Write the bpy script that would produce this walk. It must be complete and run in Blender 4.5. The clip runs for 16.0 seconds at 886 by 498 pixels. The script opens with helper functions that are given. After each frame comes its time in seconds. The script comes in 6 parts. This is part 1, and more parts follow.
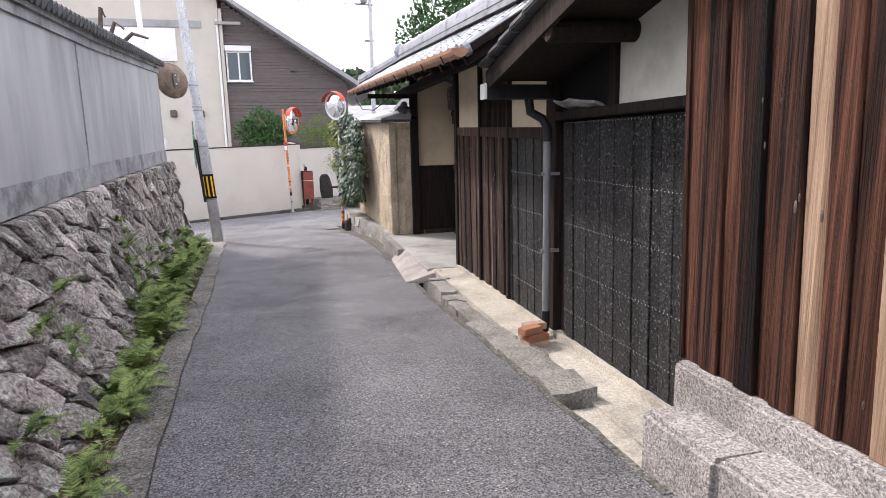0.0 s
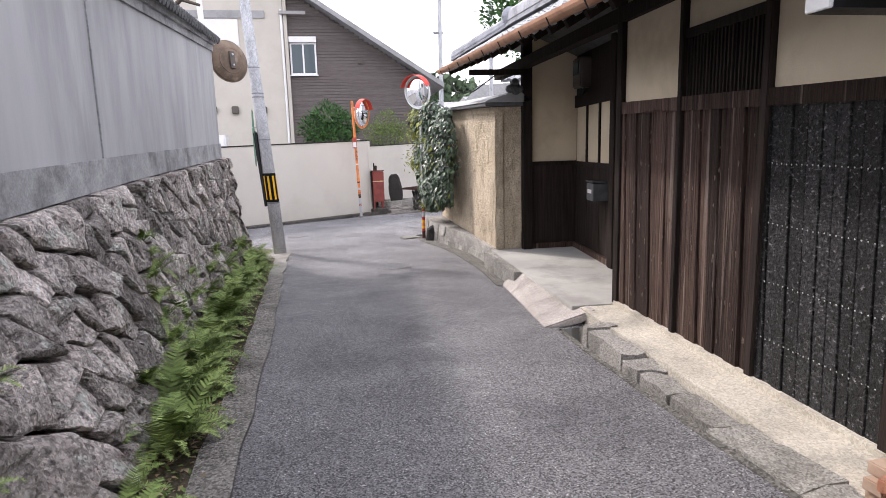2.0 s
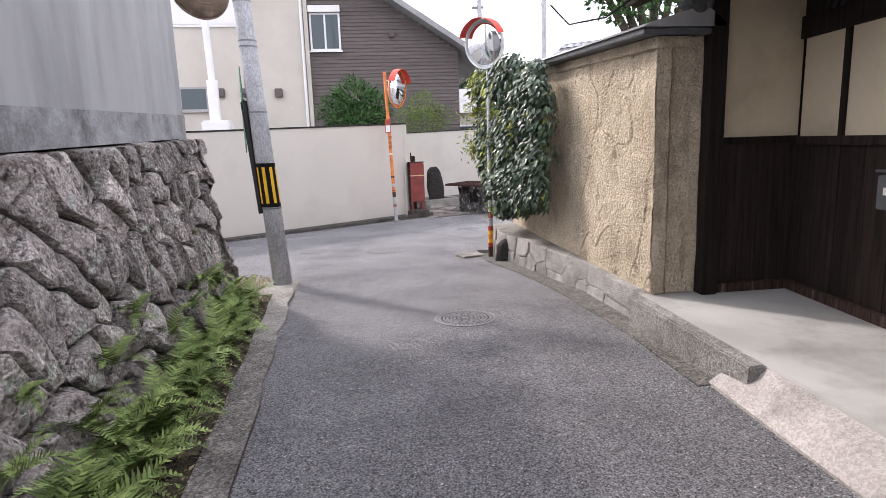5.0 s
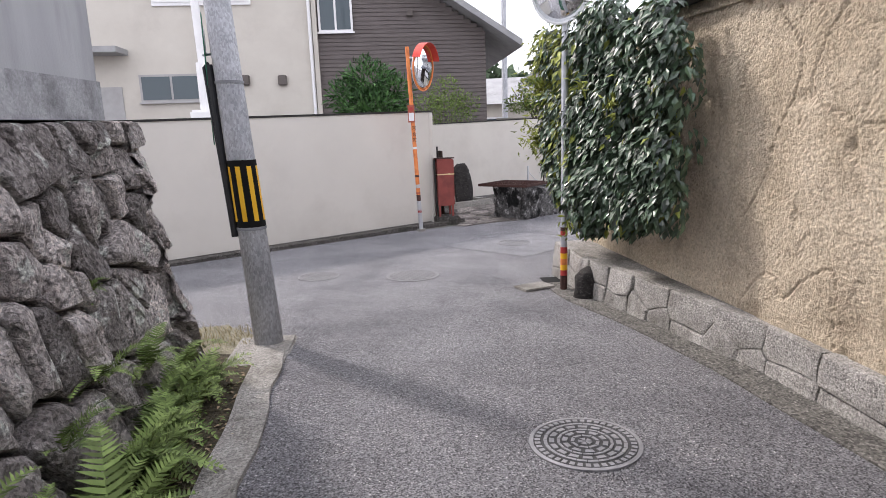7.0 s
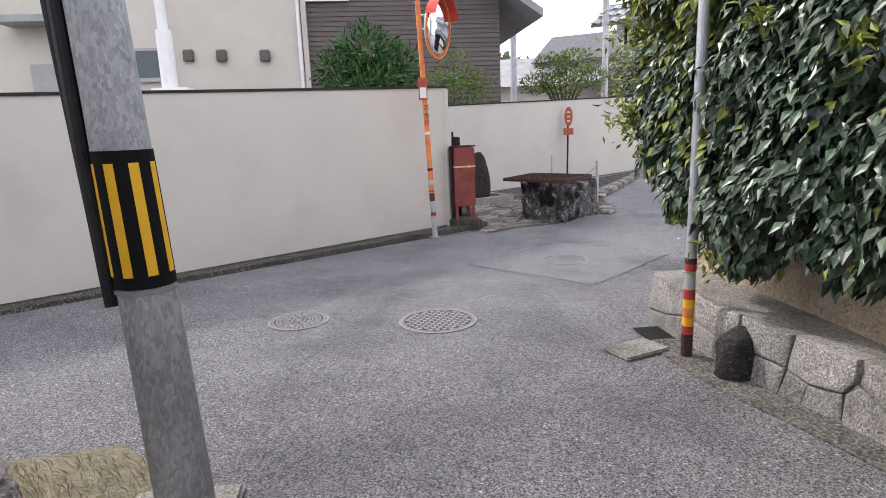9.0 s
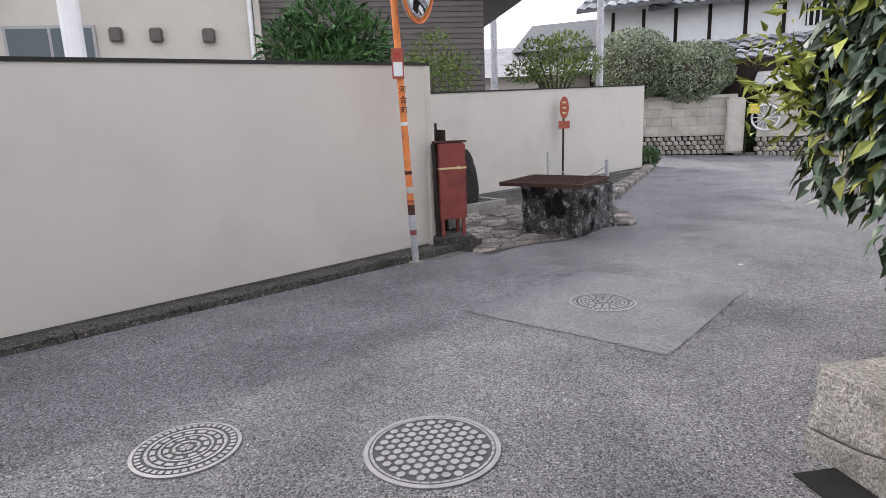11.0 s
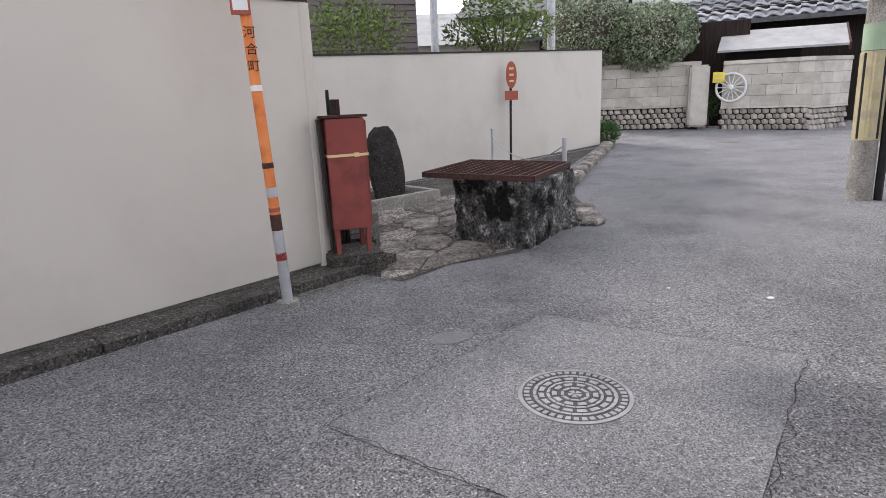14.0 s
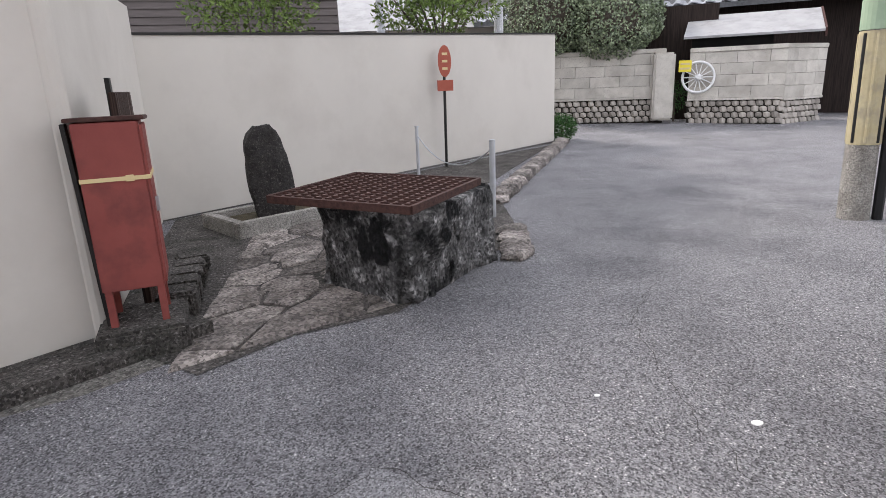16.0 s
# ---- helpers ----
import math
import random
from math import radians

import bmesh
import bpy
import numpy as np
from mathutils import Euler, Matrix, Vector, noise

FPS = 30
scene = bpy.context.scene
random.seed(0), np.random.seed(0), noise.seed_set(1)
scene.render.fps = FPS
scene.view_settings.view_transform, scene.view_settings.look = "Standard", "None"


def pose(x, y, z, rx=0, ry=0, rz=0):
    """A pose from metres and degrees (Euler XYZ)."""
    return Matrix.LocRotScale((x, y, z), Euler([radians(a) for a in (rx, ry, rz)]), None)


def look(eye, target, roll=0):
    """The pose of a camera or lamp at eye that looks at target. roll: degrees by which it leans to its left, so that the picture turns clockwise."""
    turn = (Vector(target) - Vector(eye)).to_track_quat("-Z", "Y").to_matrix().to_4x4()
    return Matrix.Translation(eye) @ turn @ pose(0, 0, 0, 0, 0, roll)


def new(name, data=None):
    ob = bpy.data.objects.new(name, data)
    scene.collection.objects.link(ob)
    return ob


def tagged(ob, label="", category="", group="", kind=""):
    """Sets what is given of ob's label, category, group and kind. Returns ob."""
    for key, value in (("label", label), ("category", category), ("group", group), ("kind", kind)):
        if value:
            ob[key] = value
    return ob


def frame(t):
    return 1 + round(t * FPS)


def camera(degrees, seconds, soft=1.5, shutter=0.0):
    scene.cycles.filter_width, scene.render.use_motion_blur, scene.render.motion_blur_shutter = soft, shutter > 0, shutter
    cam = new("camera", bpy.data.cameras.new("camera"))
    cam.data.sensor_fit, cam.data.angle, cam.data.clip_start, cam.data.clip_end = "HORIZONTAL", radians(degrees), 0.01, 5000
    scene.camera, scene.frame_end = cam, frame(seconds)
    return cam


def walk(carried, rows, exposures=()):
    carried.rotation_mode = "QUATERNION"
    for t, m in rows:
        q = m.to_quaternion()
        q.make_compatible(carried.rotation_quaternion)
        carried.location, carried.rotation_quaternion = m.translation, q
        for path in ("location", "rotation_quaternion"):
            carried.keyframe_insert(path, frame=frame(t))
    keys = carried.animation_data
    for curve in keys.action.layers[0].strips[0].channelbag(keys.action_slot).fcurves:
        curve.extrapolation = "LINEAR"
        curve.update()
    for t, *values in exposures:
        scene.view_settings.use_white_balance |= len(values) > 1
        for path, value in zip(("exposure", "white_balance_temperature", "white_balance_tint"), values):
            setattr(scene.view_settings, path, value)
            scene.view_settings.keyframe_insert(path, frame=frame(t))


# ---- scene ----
cam = camera(73.0, 16.0, 0.8)
METRES, EYE, TILT, LEAN, TURN = 19.0, 1.5, 0.0, 0.0, -14.2
ROWS = [
    (0.0, 0.0, 0.0, 0.0, -0.21, -9.97, 1.2),
    (0.5, -0.0141, 0.0331, -0.002, 1.38, -10.12, 1.18),
    (1.0, -0.0275, 0.0665, -0.0018, 2.45, -9.85, 1.26),
    (1.5, -0.0409, 0.099, -0.0059, 3.91, -9.8, 1.43),
    (2.0, -0.0512, 0.1336, -0.0078, 5.07, -9.74, 1.49),
    (2.5, -0.0592, 0.167, -0.0102, 5.67, -9.97, 1.58),
    (3.0, -0.0682, 0.2027, -0.0124, 6.03, -9.95, 1.52),
    (3.5, -0.0774, 0.2381, -0.0144, 6.28, -10.06, 1.63),
    (4.0, -0.0905, 0.2719, -0.0161, 6.66, -9.93, 1.74),
    (6.5, -0.1409, 0.4454, -0.0237, 8.26, -10.57, 2.0),
    (7.0, -0.1548, 0.477, -0.0238, 8.42, -10.5, 2.07),
    (7.5, -0.1638, 0.5122, -0.0258, 8.45, -10.71, 2.06),
    (8.0, -0.175, 0.5442, -0.0269, 8.55, -11.02, 2.13),
    (8.5, -0.1828, 0.5775, -0.0264, 8.21, -11.37, 2.04),
    (9.0, -0.1951, 0.6069, -0.0275, 7.88, -11.62, 2.11),
    (11.5, -0.223, 0.751, -0.0333, 4.57, -12.1, 2.04),
    (12.0, -0.2276, 0.7719, -0.0352, 4.03, -12.06, 2.1),
    (12.5, -0.2232, 0.7922, -0.036, 3.59, -12.4, 2.47),
    (13.0, -0.2196, 0.8137, -0.0362, 3.0, -12.6, 2.27),
    (13.5, -0.213, 0.8335, -0.0376, 1.89, -14.28, 2.48),
    (14.0, -0.2021, 0.8524, -0.0374, 0.61, -14.54, 2.37),
    (14.5, -0.1958, 0.874, -0.0377, -0.37, -15.06, 2.3),
    (15.0, -0.1828, 0.8973, -0.0375, -1.18, -15.31, 2.22),
    (15.5, -0.1736, 0.9221, -0.0379, -1.67, -15.47, 2.23),
    (16.0, -0.1575, 0.9481, -0.0387, -1.94, -15.61, 2.17),
]
walk(cam, [(t, pose(0, 0, EYE, TILT, LEAN, TURN) @ pose(METRES * x, METRES * y, METRES * z, 90 + pitch, roll, yaw)) for t, x, y, z, yaw, pitch, roll in ROWS],
     [(0.0, 0.5, 6400, 16), (4.0, 0.5, 6400, 17), (7.5, 0.25, 6350, 16), (9.0, 0.19, 6350, 15), (11.5, 0.06, 6350, 14), (14.5, 0.08, 6400, 14), (16.0, 0.2, 6400, 14)])

# ---- light ----
world = bpy.data.worlds.new("sky_world")
scene.world = world
world.use_nodes = True
wn = world.node_tree.nodes
sky = wn.new("ShaderNodeTexSky")
sky.sky_type = "NISHITA"
sky.sun_disc = False
SUN_EL, SUN_AZ = radians(42), radians(-42)
sky.sun_elevation, sky.sun_rotation = SUN_EL, SUN_AZ
sky.air_density, sky.dust_density, sky.ozone_density = 1.2, 5.0, 1.0
haze = wn.new("ShaderNodeMixRGB")
haze.inputs[0].default_value = 0.75
haze.inputs[2].default_value = (9.4, 9.6, 10.1, 1)
world.node_tree.links.new(sky.outputs[0], haze.inputs[1])
world.node_tree.links.new(haze.outputs[0], wn["Background"].inputs[0])
wn["Background"].inputs[1].default_value = 0.212
sun = new("sun", bpy.data.lights.new("sun", "SUN"))
sun.data.energy, sun.data.angle, sun.data.color = 2.5, radians(4), (1.0, 0.95, 0.87)
sun.matrix_world = look((math.sin(SUN_AZ) * 30, math.cos(SUN_AZ) * 30, math.tan(SUN_EL) * 30), (0, 0, 0))


# ---- materials ----
def mat(name, c1, c2, scale=4.0, rough=0.85, bump=0.0, bscale=60.0, speck=None, sscale=250.0, sfac=0.5, metal=0.0, stretch=(1, 1, 1),
        vary=0.0, stain=None, stscale=0.8, stlow=0.5, sthigh=0.7, bdist=0.01, detail=6.0, island=False, spec=0.22, grit=None):
    m = bpy.data.materials.new(name)
    m.use_nodes = True
    nt, ns = m.node_tree, m.node_tree.nodes
    ln = nt.links.new
    bs = ns["Principled BSDF"]
    geo = ns.new("ShaderNodeNewGeometry")
    mp = ns.new("ShaderNodeMapping")
    mp.inputs["Scale"].default_value = stretch
    ln(geo.outputs["Position"], mp.inputs[0])

    def noise_node(s, d=detail):
        n = ns.new("ShaderNodeTexNoise")
        n.inputs["Scale"].default_value, n.inputs["Detail"].default_value, n.inputs["Roughness"].default_value = s, d, 0.62
        ln(mp.outputs[0], n.inputs["Vector"])
        return n.outputs["Fac"]

    def ramp(fac, lo, hi):
        r = ns.new("ShaderNodeMapRange")
        r.inputs[1].default_value, r.inputs[2].default_value = lo, hi
        ln(fac, r.inputs[0])
        return r.outputs[0]

    def mix(fac, a, b, mode="MIX"):
        x = ns.new("ShaderNodeMixRGB")
        x.blend_type = mode
        for k, v in ((0, fac), (1, a), (2, b)):
            if hasattr(v, "links"):
                ln(v, x.inputs[k])
            else:
                x.inputs[k].default_value = v if k == 0 else (*v, 1)
        return x.outputs[0]

    col = mix(ramp(noise_node(scale), 0.3, 0.7), c1, c2)
    if vary:
        if island:
            rnd = geo.outputs["Random Per Island"]
        else:
            rnd = ns.new("ShaderNodeObjectInfo").outputs["Random"]
        v = ramp(rnd, 0, 1)
        v.node.inputs[3].default_value, v.node.inputs[4].default_value = 1 - vary, 1 + vary
        hs = ns.new("ShaderNodeHueSaturation")
        ln(v, hs.inputs["Value"])
        ln(col, hs.inputs["Color"])
        col = hs.outputs[0]
    if speck:
        col = mix(ramp(noise_node(sscale, 2.0), 0.62 - sfac * 0.14, 0.72), col, speck)
    if stain:
        col = mix(ramp(noise_node(stscale, 8.0), stlow, sthigh), col, stain)
    if grit:
        vor = ns.new("ShaderNodeTexVoronoi")
        vor.inputs["Scale"].default_value = grit[0]
        ln(mp.outputs[0], vor.inputs["Vector"])
        bw = ns.new("ShaderNodeRGBToBW")
        ln(vor.outputs["Color"], bw.inputs[0])
        gr = ramp(bw.outputs[0], 0.15, 0.85)
        gr.node.inputs[3].default_value, gr.node.inputs[4].default_value = 1 - grit[1], 1 + grit[1]
        hg = ns.new("ShaderNodeHueSaturation")
        ln(gr, hg.inputs["Value"])
        ln(col, hg.inputs["Color"])
        col = hg.outputs[0]
    ln(col, bs.inputs["Base Color"])
    bs.inputs["Metallic"].default_value = metal
    bs.inputs["Specular IOR Level"].default_value = spec
    rr = ramp(noise_node(scale * 3), 0, 1)
    rr.node.inputs[3].default_value, rr.node.inputs[4].default_value = max(0.02, rough - 0.12), min(1, rough + 0.12)
    ln(rr, bs.inputs["Roughness"])
    if bump:
        b = ns.new("ShaderNodeBump")
        b.inputs["Strength"].default_value, b.inputs["Distance"].default_value = bump, bdist
        ln(noise_node(bscale), b.inputs["Height"])
        ln(b.outputs[0], bs.inputs["Normal"])
    return m


ASPHALT = mat("asphalt", (0.203, 0.198, 0.207), (0.3, 0.293, 0.303), 1.3, 0.85, 1.0, 100, (0.68, 0.67, 0.66), 70, 0.2, stain=(0.165, 0.162, 0.172), stscale=0.9, stlow=0.5, sthigh=0.75, bdist=0.05, grit=(130, 0.7), spec=0.3)
PATCH = mat("new_asphalt", (0.18, 0.177, 0.184), (0.232, 0.229, 0.236), 2.0, 0.85, 0.8, 120, (0.5, 0.5, 0.5), 85, 0.1, bdist=0.03, grit=(150, 0.55))
ASPHALT_OLD = mat("worn_asphalt_edge", (0.10, 0.095, 0.085), (0.2, 0.19, 0.17), 5.0, 0.95, 1.0, 60, (0.34, 0.32, 0.29), 50, 0.45, bdist=0.03, grit=(70, 0.5))
CONCRETE = mat("old_concrete", (0.25, 0.235, 0.21), (0.38, 0.36, 0.33), 4.0, 0.9, 0.8, 60, (0.17, 0.16, 0.14), 70, 0.4, stain=(0.14, 0.13, 0.11), stscale=1.8, bdist=0.03, grit=(90, 0.35))
CREAM_CONC = mat("pale_cream_concrete", (0.40, 0.365, 0.305), (0.56, 0.52, 0.445), 2.0, 0.88, 0.5, 50, stain=(0.27, 0.25, 0.22), stscale=1.6, stlow=0.5, grit=(80, 0.2))
EDGING = mat("worn_concrete_edging", (0.15, 0.14, 0.125), (0.30, 0.28, 0.255), 3.0, 0.95, 1.0, 55, (0.42, 0.4, 0.37), 40, 0.3, stain=(0.11, 0.10, 0.088), stscale=2.2, bdist=0.04, grit=(80, 0.5))
CONC_FLOOR = mat("smooth_grey_concrete", (0.36, 0.35, 0.325), (0.45, 0.44, 0.41), 1.6, 0.85, 0.2, 60, stain=(0.26, 0.25, 0.23), stscale=1.2)
MORTAR = mat("grey_mortar", (0.135, 0.133, 0.138), (0.175, 0.173, 0.178), 6.0, 0.9, 0.4, 60, grit=(120, 0.2))
PINK_SLAB = mat("pinkish_concrete_slab", (0.31, 0.28, 0.26), (0.42, 0.385, 0.36), 3.0, 0.9, 0.5, 70, stain=(0.24, 0.22, 0.2), stscale=2.4, grit=(90, 0.2))
KERB_DARK = mat("mossy_dark_kerb", (0.045, 0.041, 0.037), (0.135, 0.123, 0.112), 6.0, 0.95, 1.0, 34, (0.27, 0.25, 0.235), 40, 0.45, stain=(0.028, 0.029, 0.023), stscale=3, bdist=0.05, grit=(70, 0.5))
GRANITE = mat("speckled_granite", (0.36, 0.33, 0.31), (0.48, 0.45, 0.43), 5.0, 0.85, 0.8, 70, (0.13, 0.12, 0.12), 75, 0.5, stain=(0.26, 0.24, 0.22), stscale=2.2, bdist=0.02, grit=(110, 0.45))
GRANITE_PALE = mat("cut_granite_block", (0.27, 0.255, 0.235), (0.41, 0.39, 0.36), 4.0, 0.9, 0.9, 45, (0.15, 0.14, 0.13), 60, 0.4, vary=0.16, stain=(0.15, 0.14, 0.12), stscale=2.5, stlow=0.5, sthigh=0.75, bdist=0.03, grit=(110, 0.35))
STONE = mat("field_stone", (0.20, 0.17, 0.155), (0.66, 0.60, 0.565), 3.4, 0.93, 1.0, 24, (0.09, 0.078, 0.072), 14, 0.45, vary=0.5, stain=(0.60, 0.60, 0.55), stscale=5.0, stlow=0.57, sthigh=0.63, bdist=0.1, grit=(60, 0.4))
STONE_JOINT = mat("wall_joint_soil", (0.02, 0.018, 0.015), (0.05, 0.045, 0.037), 9.0, 1.0, 1.0, 30)
GREY_PLASTER = mat("weathered_grey_plaster", (0.33, 0.33, 0.335), (0.44, 0.44, 0.445), 1.6, 0.9, 0.2, 90, stretch=(1, 1, 0.22), stain=(0.24, 0.24, 0.245), stscale=2.0, stlow=0.48, sthigh=0.8)
GREY_BAND = mat("stained_grey_render", (0.22, 0.22, 0.225), (0.40, 0.40, 0.405), 3.2, 0.92, 0.4, 60, stain=(0.12, 0.12, 0.12), stscale=2.8, stlow=0.48, sthigh=0.68, grit=(70, 0.12))
WHITE_WALL = mat("cream_white_render", (0.53, 0.497, 0.445), (0.575, 0.54, 0.485), 0.8, 0.85, 0.25, 300, stain=(0.49, 0.455, 0.405), stscale=0.7, bdist=0.004)
GRAVEL_BAND = mat("dark_pebble_plinth", (0.10, 0.095, 0.085), (0.2, 0.19, 0.175), 30, 0.95, 1.0, 60, (0.35, 0.33, 0.3), 80, 0.6, bdist=0.02)
BLACK_TRIM = mat("black_metal_capping", (0.02, 0.019, 0.018), (0.035, 0.033, 0.03), 5, 0.5, metal=0.3)
EARTH = mat("ochre_earth_plaster", (0.47, 0.385, 0.275), (0.63, 0.535, 0.405), 1.8, 0.97, 0.9, 34, (0.36, 0.29, 0.205), 26, 0.15, stain=(0.40, 0.325, 0.235), stscale=2.2, stlow=0.52, sthigh=0.66, bdist=0.05, grit=(60, 0.16))
CREAM_PLASTER = mat("buff_clay_plaster", (0.60, 0.505, 0.365), (0.68, 0.58, 0.43), 1.6, 0.93, 0.25, 150, stain=(0.50, 0.415, 0.29), stscale=1.2, stlow=0.52)
GREY_CLAY = mat("grey_green_clay_plaster", (0.62, 0.60, 0.52), (0.70, 0.68, 0.595), 1.2, 0.93, 0.2, 150, stain=(0.52, 0.5, 0.42), stscale=1.5, stlow=0.55)
WOOD_DARK = mat("dark_weathered_timber", (0.012, 0.009, 0.008), (0.036, 0.026, 0.022), 30, 0.85, 0.8, 50, stretch=(1, 1, 0.05), vary=0.25, spec=0.15)
WOOD_RED = mat("red_brown_weathered_board", (0.006, 0.004, 0.004), (0.17, 0.072, 0.045), 30, 0.75, 1.0, 70, stretch=(1.3, 1.3, 0.03), vary=0.75, stain=(0.012, 0.009, 0.008), stscale=10, stlow=0.53, sthigh=0.64, bdist=0.06, spec=0.15)
WOOD_GREY = mat("worn_brown_board", (0.014, 0.009, 0.008), (0.13, 0.08, 0.062), 46, 0.8, 1.0, 60, stretch=(1.3, 1.3, 0.03), vary=0.55, stain=(0.30, 0.235, 0.2), stscale=15, stlow=0.57, sthigh=0.72, bdist=0.05)
WOOD_PALE = mat("bare_cedar_board", (0.22, 0.13, 0.085), (0.50, 0.35, 0.24), 36, 0.75, 0.9, 60, stretch=(1.2, 1.2, 0.035), stain=(0.13, 0.07, 0.045), stscale=8, bdist=0.02)
KNOT = mat("pale_knot", (0.09, 0.065, 0.052), (0.23, 0.175, 0.14), 40, 0.85)
CHARRED = mat("charred_black_cedar", (0.009, 0.009, 0.010), (0.038, 0.038, 0.041), 30, 0.5, 1.0, 42, (0.2, 0.2, 0.208), 38, 0.32, stretch=(1, 1, 1.3), vary=0.5, bdist=0.15, spec=0.45, grit=(50, 0.7))
NAIL = mat("grey_nail_heads", (0.5, 0.5, 0.5), (0.68, 0.68, 0.68), 50, 0.5)
TILE = mat("grey_clay_roof_tile", (0.22, 0.23, 0.25), (0.36, 0.37, 0.40), 5, 0.4, 0.3, 40, vary=0.3, stain=(0.11, 0.11, 0.118), stscale=3.5, stlow=0.52)
TILE_DARK = mat("dark_roof_tile", (0.06, 0.062, 0.065), (0.12, 0.122, 0.126), 6, 0.55, 0.3, 60, vary=0.2)
COPPER = mat("brown_copper_gutter", (0.32, 0.16, 0.095), (0.46, 0.26, 0.165), 8, 0.45, 0.1, 60)
GREY_PIPE = mat("grey_downpipe", (0.16, 0.165, 0.175), (0.24, 0.245, 0.255), 4, 0.4)
BLACK_PIPE = mat("black_gutter_metal", (0.012, 0.012, 0.013), (0.022, 0.022, 0.023), 8, 0.45)
BRICK = mat("red_fired_brick", (0.36, 0.14, 0.08), (0.48, 0.21, 0.125), 12, 0.9, 0.6, 90, vary=0.2, stain=(0.25, 0.17, 0.13), stscale=9)
BRICK_PALE = mat("pale_fired_brick", (0.36, 0.25, 0.18), (0.46, 0.34, 0.26), 12, 0.9, 0.6, 90, vary=0.15)
POLE = mat("grey_concrete_pole", (0.40, 0.405, 0.425), (0.54, 0.545, 0.565), 5, 0.8, 0.5, 60, stretch=(1, 1, 0.5), stain=(0.33, 0.335, 0.35), stscale=7, bdist=0.02, grit=(80, 0.2))
BLACK_BAND = mat("black_warning_sheet", (0.006, 0.006, 0.006), (0.01, 0.01, 0.01), 9, 0.8, spec=0.1)
YELLOW = mat("yellow_warning_stripe", (0.68, 0.36, 0.015), (0.76, 0.43, 0.03), 9, 0.6)
ORANGE = mat("faded_orange_paint", (0.62, 0.18, 0.05), (0.74, 0.26, 0.085), 5, 0.6, stain=(0.45, 0.13, 0.05), stscale=6)
STEEL = mat("dull_steel", (0.42, 0.43, 0.45), (0.55, 0.56, 0.58), 9, 0.45, metal=0.6)
RED_TAPE = mat("dark_red_tape", (0.34, 0.035, 0.035), (0.42, 0.06, 0.05), 9, 0.6)
RED_PAINT = mat("faded_red_paint", (0.20, 0.05, 0.043), (0.255, 0.07, 0.058), 2.5, 0.7, 0.2, 80, stain=(0.15, 0.045, 0.04), stscale=4)
RUST = mat("rust_brown_steel", (0.035, 0.017, 0.014), (0.085, 0.042, 0.034), 30, 0.75, 0.4, 120)
WELL_STONE = mat("dark_mossy_boulder", (0.028, 0.027, 0.026), (0.19, 0.185, 0.18), 5, 0.8, 1.0, 20, (0.46, 0.45, 0.44), 9, 0.5, stain=(0.01, 0.01, 0.01), stscale=2.6, stlow=0.51, sthigh=0.58, bdist=0.09, grit=(45, 0.6))
STELE = mat("black_lichen_stone", (0.022, 0.02, 0.019), (0.055, 0.05, 0.047), 14, 0.9, 1.0, 35, (0.12, 0.11, 0.10), 45, 0.4, bdist=0.04)
SLAB = mat("flat_paving_stone", (0.13, 0.115, 0.105), (0.35, 0.312, 0.282), 4, 0.8, 1.0, 14, (0.08, 0.07, 0.062), 18, 0.35, vary=0.4, stain=(0.08, 0.07, 0.06), stscale=3.5, stlow=0.55, bdist=0.09, grit=(55, 0.5))
CAST_IRON = mat("worn_cast_iron", (0.2, 0.195, 0.197), (0.3, 0.293, 0.296), 12, 0.5, 0.2, 90, metal=0.2)
IRON_DARK = mat("dark_cast_iron_recess", (0.045, 0.044, 0.044), (0.075, 0.073, 0.072), 12, 0.8)
HOUSE_CREAM = mat("cream_stucco_house", (0.475, 0.44, 0.385), (0.535, 0.50, 0.44), 0.9, 0.9, 0.2, 220, stain=(0.44, 0.405, 0.355), stscale=0.6)
SIDING = mat("brown_grey_siding", (0.10, 0.085, 0.08), (0.145, 0.125, 0.118), 3, 0.8, 0.3, 30, stretch=(1, 1, 8), vary=0.08)
WHITE_FRAME = mat("white_aluminium", (0.68, 0.67, 0.66), (0.74, 0.73, 0.72), 3, 0.45)
GREY_FRAME = mat("grey_aluminium", (0.30, 0.29, 0.28), (0.36, 0.35, 0.34), 3, 0.45)
ROOF_GREY = mat("grey_metal_fascia", (0.27, 0.268, 0.268), (0.34, 0.337, 0.335), 2, 0.5, stain=(0.22, 0.218, 0.215), stscale=1.5)
DARK_VENT = mat("brown_vent_hood", (0.10, 0.085, 0.075), (0.13, 0.11, 0.10), 4, 0.5)
LEAF_IVY = mat("glossy_dark_leaf", (0.02, 0.045, 0.024), (0.085, 0.13, 0.072), 5, 0.38, vary=0.7, island=True, spec=0.6)
LEAF_YEL = mat("yellow_green_leaf", (0.17, 0.20, 0.035), (0.30, 0.32, 0.07), 5, 0.5, vary=0.4, island=True)
LEAF_FERN = mat("fresh_fern_green", (0.075, 0.12, 0.03), (0.24, 0.31, 0.10), 3, 0.7, vary=0.55, island=True)
LEAF_TOPIARY = mat("clipped_grey_green_leaf", (0.07, 0.10, 0.05), (0.27, 0.32, 0.19), 6, 0.4, vary=0.7, island=True, spec=0.6)
LEAF_BUSH = mat("shrub_green_leaf", (0.02, 0.058, 0.018), (0.065, 0.14, 0.038), 4, 0.5, vary=0.55, island=True)
